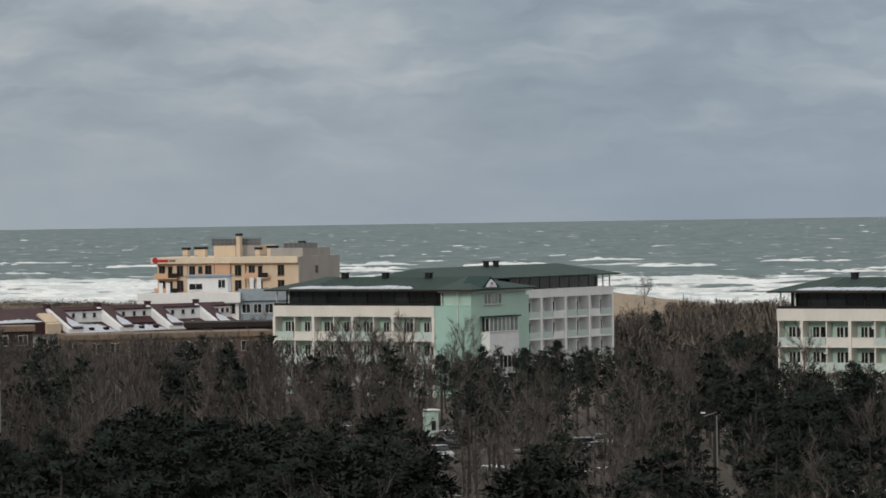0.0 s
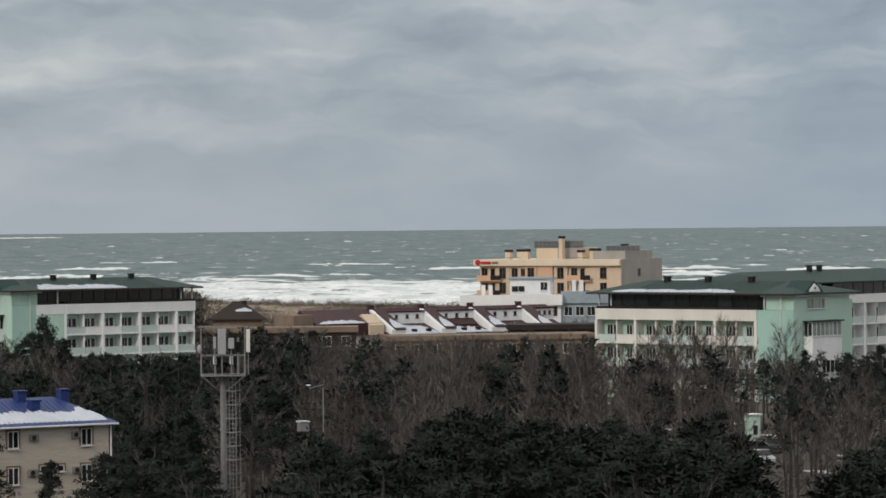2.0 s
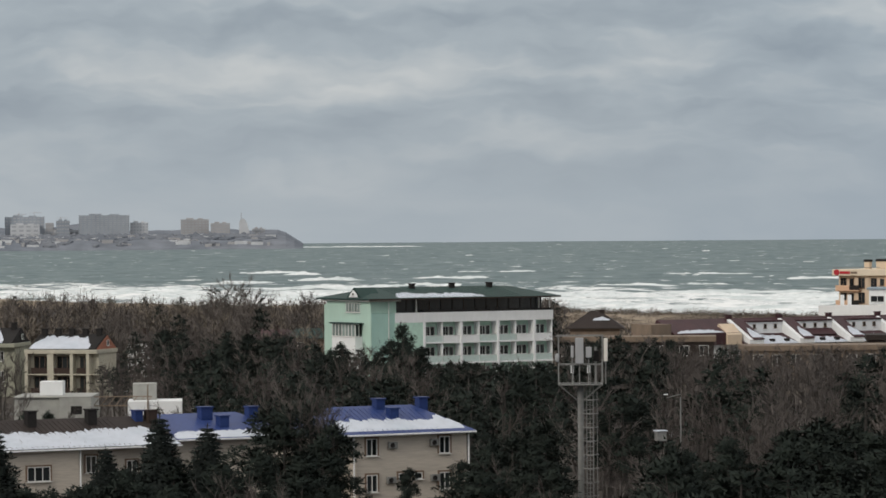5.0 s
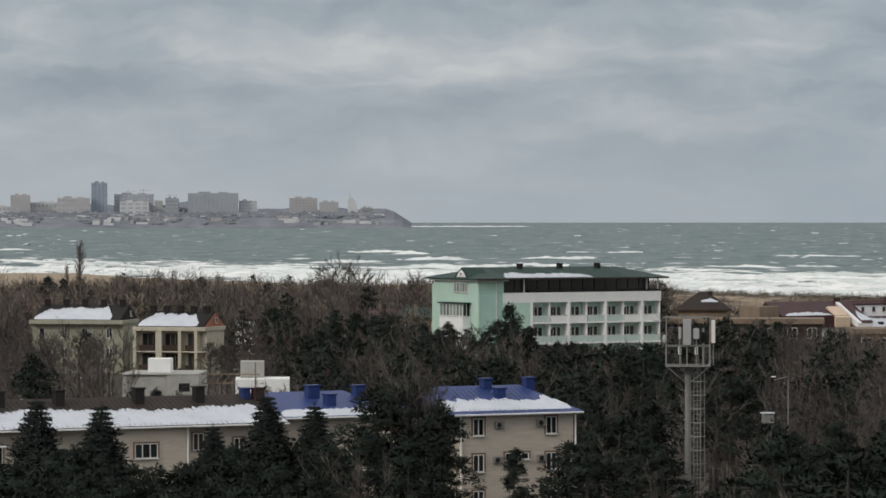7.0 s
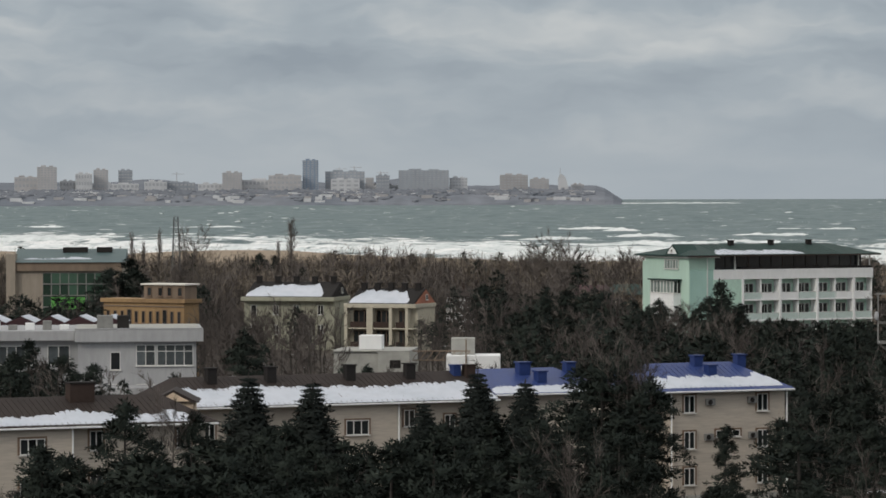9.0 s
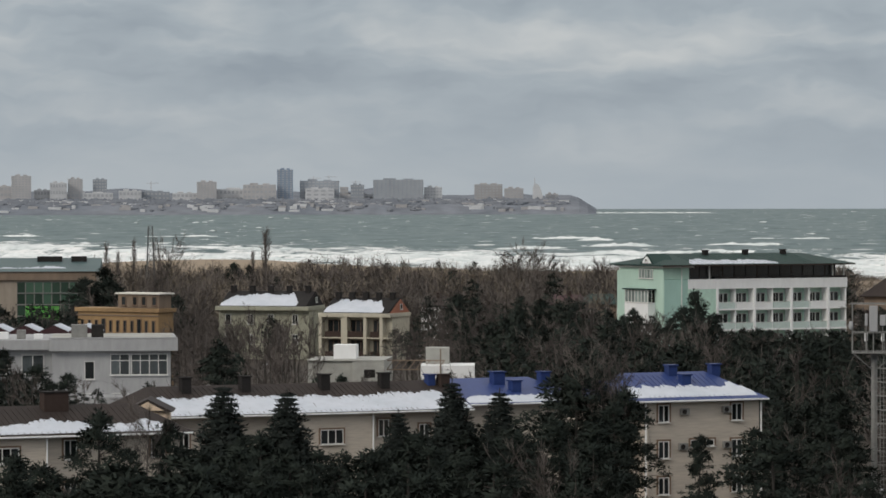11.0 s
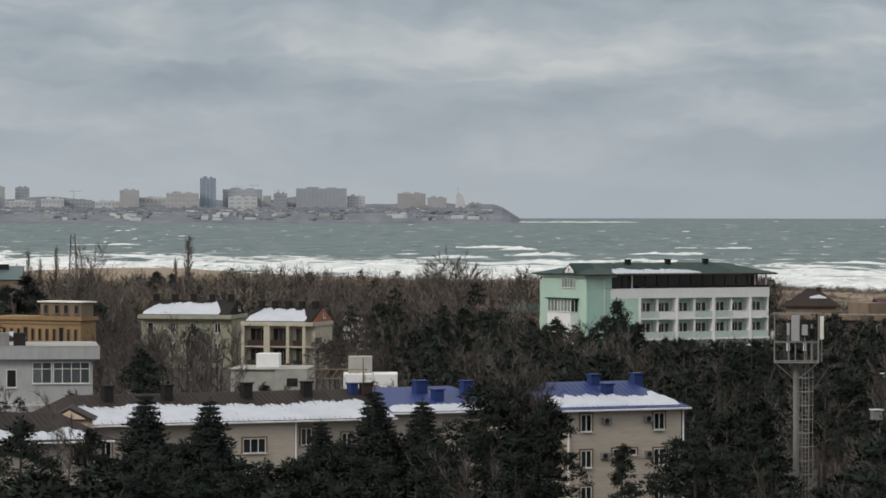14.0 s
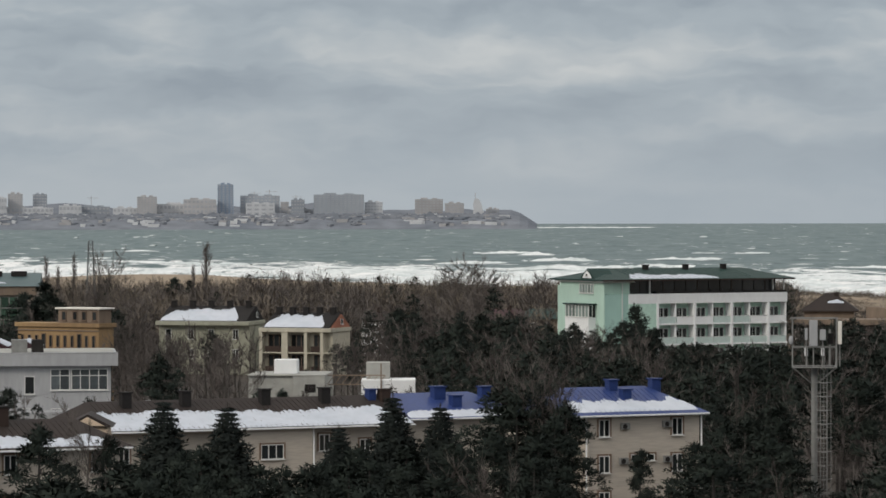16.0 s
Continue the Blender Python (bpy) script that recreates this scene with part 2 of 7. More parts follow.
M = dict(
    white=material("white_render", (0.82, 0.83, 0.83), (0.77, 0.78, 0.785), grain=2.0, spread=0.05, streak=(1, 1, 0.25)),
    # white with shade put into its base colour; mast antennas wear it too
    grey_white=material("shade_greyed_white_render", (0.385, 0.39, 0.40), (0.34, 0.345, 0.355), grain=2.0, streak=(1, 1, 0.25)),
    cream=material("cream_band", (0.78, 0.75, 0.69), (0.69, 0.665, 0.61), grain=2.0, spread=0.05, streak=(1, 1, 0.25)),
    mint=material("mint_render", (0.48, 0.65, 0.56), (0.43, 0.59, 0.51), grain=2.0, spread=0.05, streak=(1, 1, 0.25)),
    teal=material("teal_render", (0.38, 0.57, 0.51), (0.34, 0.52, 0.465), grain=2.0, spread=0.05, streak=(1, 1, 0.25)),
    pale_mint=material("pale_mint_render", (0.50, 0.69, 0.59), (0.45, 0.63, 0.54), grain=2.0),
    green_roof=material("dark_green_roof_sheet", (0.015, 0.040, 0.035), (0.021, 0.050, 0.044), rough=0.65, grain=6, streak=(3, 0.4, 1), bump=0.3),
    brown_trim=material("brown_fascia", (0.055, 0.038, 0.032), (0.042, 0.030, 0.026), rough=0.8, spec=0.15),
    dark_glass=material("dark_glass", (0.016, 0.019, 0.021), (0.026, 0.03, 0.032), rough=0.12, grain=0.7, bump=0, spread=0.4, spec=0.5, object_random=0.5),
    frosted=material("frosted_panel", (0.54, 0.64, 0.61), (0.48, 0.58, 0.55), rough=0.35, bump=0),
    # grey sky reflection is painted into the base of this glass
    sky_glass=material("painted_reflection_glass", (0.055, 0.066, 0.072), (0.12, 0.135, 0.142), rough=0.15, grain=0.8, bump=0, spread=0.5, spec=0.5, object_random=0.4),
    curtained=material("curtained_glass", (0.20, 0.25, 0.235), (0.27, 0.32, 0.30), rough=0.2, grain=0.9, bump=0, spread=0.4, spec=0.5, object_random=0.35),
    frame_white=material("white_window_frame", (0.70, 0.70, 0.68), (0.62, 0.62, 0.60), rough=0.5, bump=0),
    frame_brown=material("brown_window_surround", (0.20, 0.14, 0.10), (0.16, 0.11, 0.08), rough=0.7, bump=0),
    dark_metal=material("dark_metal", (0.022, 0.020, 0.020), (0.030, 0.028, 0.027), rough=0.8, spec=0.12),
    mesh_screen=material("weathered_mesh_screen", (0.10, 0.11, 0.115), (0.15, 0.16, 0.165), rough=0.8, grain=4),
    grey_metal=material("galvanised_metal", (0.20, 0.20, 0.195), (0.26, 0.26, 0.25), rough=0.6, metal=0.2),
    snow=material("snow", (0.575, 0.605, 0.665), (0.50, 0.54, 0.60), rough=0.7, grain=1.5, spread=0.06, bump=0.4),
    peach=material("peach_render", (0.66, 0.43, 0.29), (0.58, 0.38, 0.26), grain=1.5, spread=0.05, streak=(1, 1, 0.3)),
    cream_wall=material("cream_hotel_render", (0.68, 0.54, 0.40), (0.60, 0.48, 0.36), grain=1.5, spread=0.05, streak=(1, 1, 0.3)),
    pale_cream=material("pale_cream_render", (0.72, 0.62, 0.49), (0.66, 0.57, 0.45), grain=1.5, spread=0.05, streak=(1, 1, 0.3)),
    # the hotel's shaded side, its shade put into the taupe base
    taupe=material("shaded_side_render", (0.36, 0.34, 0.32), (0.31, 0.295, 0.28), grain=1.5, spread=0.05, streak=(1, 1, 0.3)),
    red=material("red_sign_paint", (0.45, 0.02, 0.03), (0.38, 0.02, 0.03), rough=0.5, bump=0),
    blue_grey=material("blue_grey_render", (0.30, 0.36, 0.41), (0.26, 0.32, 0.37), grain=1.5),
    red_roof=material("dark_red_roof_tile", (0.060, 0.024, 0.028), (0.045, 0.020, 0.024), rough=0.6, grain=5, streak=(2, 0.5, 1), bump=0.4),
    brown_roof=material("brown_roof_sheet", (0.042, 0.033, 0.030), (0.032, 0.026, 0.024), rough=0.7, spec=0.15, grain=5, streak=(2, 0.4, 1), bump=0.3),
    blue_roof=material("blue_roof_sheet", (0.030, 0.055, 0.185), (0.024, 0.045, 0.155), rough=0.45, grain=5, streak=(2, 0.4, 1), bump=0.2),
    blue_paint=material("blue_chimney_paint", (0.018, 0.040, 0.155), (0.014, 0.032, 0.12), rough=0.5, bump=0),
    beige=material("beige_siding", (0.52, 0.465, 0.40), (0.46, 0.415, 0.36), grain=2.5, streak=(0.4, 0.4, 4), bump=0.3),
    hall_wall=material("drab_beige_render", (0.33, 0.285, 0.235), (0.28, 0.245, 0.205), grain=1.5, streak=(1, 1, 0.3)),
    ochre=material("ochre_render", (0.34, 0.225, 0.115), (0.25, 0.165, 0.09), grain=1.5, streak=(1, 1, 0.3)),
    tan=material("tan_parapet", (0.23, 0.175, 0.132), (0.18, 0.14, 0.108), grain=1.5, streak=(1, 1, 0.3)),
    brick=material("red_brick_gable", (0.34, 0.14, 0.09), (0.27, 0.12, 0.08), grain=6, bump=0.3),
    yellow_wall=material("pale_yellow_render", (0.50, 0.465, 0.375), (0.42, 0.395, 0.325), grain=1.5),
    olive_wall=material("grey_green_render", (0.36, 0.36, 0.28), (0.31, 0.31, 0.25), grain=1.5),
    concrete=material("raw_concrete", (0.40, 0.40, 0.37), (0.32, 0.32, 0.30), grain=1.2, bump=0.4),
    green_glass=material("green_tinted_glass", (0.035, 0.075, 0.05), (0.06, 0.10, 0.075), rough=0.15, grain=0.6, bump=0, spec=0.5, object_random=0.6),
    green_paint=material("bright_green_paint", (0.13, 0.42, 0.09), (0.11, 0.36, 0.08), bump=0),
    grey_roof=material("blue_green_roof_sheet", (0.075, 0.12, 0.122), (0.06, 0.10, 0.105), rough=0.5, grain=5),
    car_dark=material("dark_car_paint", (0.03, 0.032, 0.036), (0.04, 0.042, 0.046), rough=0.3, bump=0, spec=0.5),
    car_pale=material("pale_car_paint", (0.55, 0.56, 0.58), (0.50, 0.51, 0.53), rough=0.3, bump=0, spec=0.5),
    tyre=material("tyre_rubber", (0.015, 0.015, 0.015), (0.02, 0.02, 0.02), rough=0.9),
    sand=material("dune_sand", (0.36, 0.28, 0.19), (0.28, 0.22, 0.15), grain=0.8, broad=0.03, bump=0.3),
    pine=leaf_material("pine_needles", (0.025, 0.033, 0.029), (0.029, 0.037, 0.032), (0.034, 0.042, 0.034)),
    spruce=leaf_material("spruce_needles", (0.027, 0.034, 0.032), (0.031, 0.038, 0.035), (0.036, 0.043, 0.039)),
    bark=leaf_material("bare_twigs", (0.100, 0.087, 0.081), (0.114, 0.100, 0.093), (0.128, 0.113, 0.105)),
    grey_bark=leaf_material("grey_twigs", (0.112, 0.098, 0.090), (0.128, 0.112, 0.103), (0.150, 0.134, 0.124)),
    dark_bark=material("dark_trunk_bark", (0.050, 0.045, 0.041), (0.065, 0.058, 0.053), grain=4, bump=0.4),
    scrub=leaf_material("dry_scrub", (0.158, 0.134, 0.111), (0.182, 0.154, 0.127), (0.21, 0.180, 0.148)),
    # the far land and city carry the haze of distance in their base colours
    far_land=material("hazed_far_bluff", (0.165, 0.183, 0.212), (0.215, 0.229, 0.256), grain=0.06, broad=0.01, bump=0, spread=0.2, spec=0),
    far_dark=material("hazed_dark_facade", (0.30, 0.328, 0.365), (0.335, 0.358, 0.39), grain=0.1, broad=0.02, bump=0, spec=0, object_random=0.12),
    far_light=material("hazed_pale_facade", (0.56, 0.57, 0.585), (0.51, 0.52, 0.54), grain=0.1, broad=0.02, bump=0, spec=0, object_random=0.12),
    far_tan=material("hazed_tan_facade", (0.44, 0.43, 0.43), (0.39, 0.385, 0.395), grain=0.1, broad=0.02, bump=0, spec=0, object_random=0.12),
    far_window=material("hazed_window_band", (0.37, 0.388, 0.415), (0.40, 0.413, 0.435), grain=0.1, broad=0.02, bump=0, spec=0),
    far_wood=material("hazed_tree_clumps", (0.150, 0.165, 0.190), (0.195, 0.207, 0.23), grain=0.1, broad=0.02, bump=0, spec=0),
    far_blue=material("hazed_blue_facade", (0.26, 0.32, 0.40), (0.24, 0.29, 0.37), grain=0.1, broad=0.02, bump=0, spec=0),
)


# ---- building helpers ----
def mesh_of(name, bm, mat):
    me = bpy.data.meshes.new(name)
    bm.to_mesh(me)
    bm.free()
    me.materials.append(mat)
    return me


def part(name, bm, mat, parent, label="", m=None):
    """Links a bmesh as one mesh object under a thing or a part."""
    ob = new(name, mesh_of(name, bm, mat))
    ob.parent = parent
    if m is not None:
        ob.matrix_basis = m
    return tagged(ob, label)


def thing(name, m, label, category, group="", kind=""):
    ob = new(name)
    ob.empty_display_size = 0.5
    ob.matrix_basis = m
    return tagged(ob, label, category, group, kind)


def add_box(bm, x0, x1, y0, y1, z0, z1):
    v = [bm.verts.new((x, y, z)) for z in (z0, z1) for x, y in ((x0, y0), (x1, y0), (x1, y1), (x0, y1))]
    for f in ((3, 2, 1, 0), (4, 5, 6, 7), (0, 1, 5, 4), (1, 2, 6, 5), (2, 3, 7, 6), (3, 0, 4, 7)):
        bm.faces.new([v[i] for i in f])


box_cache = {}


def box(name, parent, mat, x0, x1, y0, y1, z0, z1, label=""):
    """A block as a part; blocks of one size and material share their mesh."""
    x0, x1, y0, y1 = min(x0, x1), max(x0, x1), min(y0, y1), max(y0, y1)
    key = (name, mat.name, round(x1 - x0, 3), round(y1 - y0, 3), round(z1 - z0, 3))
    if key not in box_cache:
        bm = bmesh.new()
        dx, dy, dz = key[2] / 2, key[3] / 2, key[4]
        add_box(bm, -dx, dx, -dy, dy, 0, dz)
        e = min(0.03, dx / 3, dy / 3, dz / 6)
        bmesh.ops.bevel(bm, geom=bm.edges[:], offset=e, segments=1, affect="EDGES")
        box_cache[key] = mesh_of(name, bm, mat)
    ob = new(name, box_cache[key])
    ob.parent = parent
    ob.matrix_basis = Matrix.Translation(((x0 + x1) / 2, (y0 + y1) / 2, z0))
    return tagged(ob, label)


window_cache = {}


def window(parent, m, w, h, lights=2, frame_mat=None, surround=None, name="window", glass=None):
    """A framed window that faces -y of m: frame, mullions, one pane a light, sill, and a surround if wanted."""
    frame_mat = frame_mat or M["frame_white"]
    glass = glass or M["dark_glass"]
    key = (round(w, 2), round(h, 2), lights, frame_mat.name, surround.name if surround else "", name, glass.name)
    if key not in window_cache:
        t = 0.07
        bm = bmesh.new()
        add_box(bm, -w / 2, w / 2, -0.06, 0.06, 0, t)
        add_box(bm, -w / 2, w / 2, -0.06, 0.06, h - t, h)
        step = w / lights
        for i in range(lights + 1):
            x = -w / 2 + i * step
            x = min(max(x, -w / 2 + t / 2), w / 2 - t / 2)
            add_box(bm, x - t / 2, x + t / 2, -0.055, 0.055, t, h - t)
        fr = mesh_of("window", bm, frame_mat)
        bm = bmesh.new()
        add_box(bm, -step / 2 + 0.03, step / 2 - 0.03, -0.012, 0.012, t - 0.01, h - t + 0.01)
        pane = mesh_of("pane", bm, glass)
        bm = bmesh.new()
        add_box(bm, -w / 2 - 0.08, w / 2 + 0.08, -0.2, 0.0, -0.07, -0.004)
        sill = mesh_of("sill", bm, frame_mat)
        sur = None
        if surround:
            bm = bmesh.new()
            s = 0.14
            add_box(bm, -w / 2 - s, w / 2 + s, -0.07, 0.04, h, h + s)
            add_box(bm, -w / 2 - s, -w / 2, -0.07, 0.04, 0, h)
            add_box(bm, w / 2, w / 2 + s, -0.07, 0.04, 0, h)
            sur = mesh_of("surround", bm, surround)
        window_cache[key] = (fr, pane, sill, sur, step)
    fr, pane, sill, sur, step = window_cache[key]
    ob = new(name, fr)
    ob.parent, ob.matrix_basis = parent, m
    for i in range(lights):
        p = new("pane", pane)
        p.parent, p.matrix_basis = ob, Matrix.Translation((-w / 2 + (i + 0.5) * step, 0.0, 0))
    q = new("sill", sill)
    q.parent = ob
    if sur:
        q = new("surround", sur)
        q.parent = ob
    return ob


def hip_roof(bm, x0, x1, y0, y1, z0, rise, inset0, inset1, thick=0.18):
    """A hipped roof over a rectangle; inset: how far the ridge's ends stay back from either end."""
    ym = (y0 + y1) / 2
    low = [bm.verts.new(p) for p in ((x0, y0, z0 - thick), (x1, y0, z0 - thick), (x1, y1, z0 - thick), (x0, y1, z0 - thick))]
    eave = [bm.verts.new(p) for p in ((x0, y0, z0), (x1, y0, z0), (x1, y1, z0), (x0, y1, z0))]
    r = [bm.verts.new((x0 + inset0, ym, z0 + rise)), bm.verts.new((x1 - inset1, ym, z0 + rise))]
    bm.faces.new(low[::-1])
    for i in range(4):
        bm.faces.new((low[i], low[(i + 1) % 4], eave[(i + 1) % 4], eave[i]))
    bm.faces.new((eave[0], eave[1], r[1], r[0]))
    bm.faces.new((eave[1], eave[2], r[1]))
    bm.faces.new((eave[2], eave[3], r[0], r[1]))
    bm.faces.new((eave[3], eave[0], r[0]))


def roof_snow(m, length, low, high, slope, seed, ragged=1.0, label="thin melting snow lying on a sloping roof"):
    """A ragged sheet of snow on a roof plane. m: its lower left corner, x along the eave, y up the slope in plan."""
    rnd = random.Random(seed)
    bm = bmesh.new()
    nx, ny = max(12, int(length / 0.14)), 6
    grid = []
    for i in range(nx + 1):
        x = length * i / nx
        n1 = noise.noise((x * 0.22, seed * 3.7, 0)) + 0.5 * noise.noise((x * 0.9, seed * 1.3, 5)) + 0.45 * noise.noise((x * 2.7, seed, 9)) + 0.15 * noise.noise((x * 6.5, seed, 2))
        ends = min(1, x / 1.5, (length - x) / 1.5)
        top = low + (high - low) * max(0.05, min(1.1, (0.95 - 0.33 * ragged) + 0.75 * ragged * n1)) * (0.35 + 0.65 * max(0, ends))
        top = max(low + 0.1, top + (high - low) * rnd.uniform(-0.07, 0.03))
        bottom = low + 0.05 * rnd.random()
        col = []
        for j in range(ny + 1):
            y = bottom + (top - bottom) * j / ny
            edge = 0.006 if j in (0, ny) or i in (0, nx) else 0.022 + 0.012 * rnd.random()
            col.append(bm.verts.new((x, y, y * slope + edge + 0.012)))
        grid.append(col)
    for i in range(nx):
        for j in range(ny):
            bm.faces.new((grid[i][j], grid[i + 1][j], grid[i + 1][j + 1], grid[i][j + 1]))
    ob = new("roof_snow", mesh_of("roof_snow", bm, M["snow"]))
    ob.matrix_basis = m
    return tagged(ob, label, "snow", kind="stuff")


def chimney(parent, mat, x, y, z, w, d, h, cap=None, thick=0.12):
    ob = box("chimney", parent, mat, x - w / 2, x + w / 2, y - d / 2, y + d / 2, z, z + h)
    c = box("cap", ob, cap or mat, -w / 2 - 0.1, w / 2 + 0.1, -d / 2 - 0.1, d / 2 + 0.1, h + 0.003, h + thick)
    return c


# ---- ground, sea, far land ----
SHORE = Vector((0.655, 0.755))
SHORE_AT = 884.0


def seaward(x, y):
    return SHORE.x * x + SHORE.y * y - SHORE_AT


def ground_height(x, y):
    s = seaward(x, y)
    n = noise.noise((x * 0.011, y * 0.011, 0.3)) + 0.5 * noise.noise((x * 0.03, y * 0.03, 4.0))
    dune = math.exp(-((s + 95) / 75) ** 2) * (1.0 + 1.1 * n)
    inland = 0.25 * n
    # a taller dune ridge along the bay
    dune += 3.0 * math.exp(-((s + 95) / 55) ** 2) * max(0.0, min(1.0, (150 - x) / 180)) * max(0.25, 0.9 + 0.9 * n)
    fall = -5.0 * min(1, max(0, (s + 15) / 50))
    # one high dune and its long shoulder
    u, d = math.degrees(math.atan2(x, y)), math.hypot(x, y)
    if 12 < u < 18 and d > 600:
        dune += (6.0 * math.exp(-((u - 13.85) / 0.6) ** 2) + 2.0 * math.exp(-((u - 15.1) / 0.8) ** 2)) * math.exp(-((d - 850) / 48) ** 2)
    return dune + inland + fall


def make_ground():
    xs = np.concatenate([np.linspace(-4500, -520, 12), np.arange(-500, 721, 14.0), np.linspace(740, 4500, 12)])
    ys = np.concatenate([np.linspace(-4500, -60, 14), np.arange(-40, 140, 30.0), np.arange(150, 1500, 14.0), np.linspace(1540, 4700, 10)])
    verts, faces = [], []
    for y in ys:
        for x in xs:
            far_sea = max(0.0, min(1.0, (seaward(x, y) - 60) / 200)) * -6
            verts.append((x, y, ground_height(x, y) + far_sea))
    w = len(xs)
    for j in range(len(ys) - 1):
        for i in range(w - 1):
            a = j * w + i
            faces.append((a, a + 1, a + w + 1, a + w))
    me = bpy.data.meshes.new("ground")
    me.from_pydata(verts, [], faces)
    m = material("wood_floor", (0.052, 0.044, 0.036), (0.070, 0.058, 0.046), grain=0.9, broad=0.05, bump=0.5)
    t = m.node_tree
    b = t.nodes["Principled BSDF"]
    base = b.inputs["Base Color"].links[0].from_socket
    tc = t.nodes.new("ShaderNodeTexCoord")
    dot = t.nodes.new("ShaderNodeVectorMath")
    dot.operation = "DOT_PRODUCT"
    dot.inputs[1].default_value = (SHORE.x, SHORE.y, 0)
    t.links.new(tc.outputs["Object"], dot.inputs[0])
    edge = t.nodes.new("ShaderNodeMapRange")
    edge.inputs["From Min"].default_value, edge.inputs["From Max"].default_value = SHORE_AT - 480, SHORE_AT - 210
    t.links.new(dot.outputs["Value"], edge.inputs["Value"])
    sandy = t.nodes.new("ShaderNodeMix")
    sandy.data_type = "RGBA"
    sandy.inputs["B"].default_value = (0.30, 0.238, 0.172, 1)
    t.links.new(edge.outputs[0], sandy.inputs["Factor"])
    t.links.new(base, sandy.inputs["A"])
    patch = t.nodes.new("ShaderNodeTexNoise")
    patch.inputs["Scale"].default_value, patch.inputs["Detail"].default_value = 0.13, 6
    t.links.new(tc.outputs["Object"], patch.inputs["Vector"])
    cut = t.nodes.new("ShaderNodeMapRange")
    cut.inputs["From Min"].default_value, cut.inputs["From Max"].default_value = 0.635, 0.66
    t.links.new(patch.outputs["Fac"], cut.inputs["Value"])
    inv = t.nodes.new("ShaderNodeMath")
    inv.operation = "SUBTRACT"
    inv.inputs[0].default_value = 1.0
    t.links.new(edge.outputs[0], inv.inputs[1])
    mul = t.nodes.new("ShaderNodeMath")
    mul.operation = "MULTIPLY"
    t.links.new(cut.outputs[0], mul.inputs[0])
    t.links.new(inv.outputs[0], mul.inputs[1])
    snowy = t.nodes.new("ShaderNodeMix")
    snowy.data_type = "RGBA"
    snowy.inputs["B"].default_value = (0.62, 0.65, 0.70, 1)
    t.links.new(mul.outputs[0], snowy.inputs["Factor"])
    t.links.new(sandy.outputs["Result"], snowy.inputs["A"])
    t.links.new(snowy.outputs["Result"], b.inputs["Base Color"])
    me.materials.append(m)
    return tagged(new("ground", me), "woodland floor with snow patches, turning to sandy dunes at the shore", "ground", kind="structure")


make_ground()
SEA_Z = -1.0


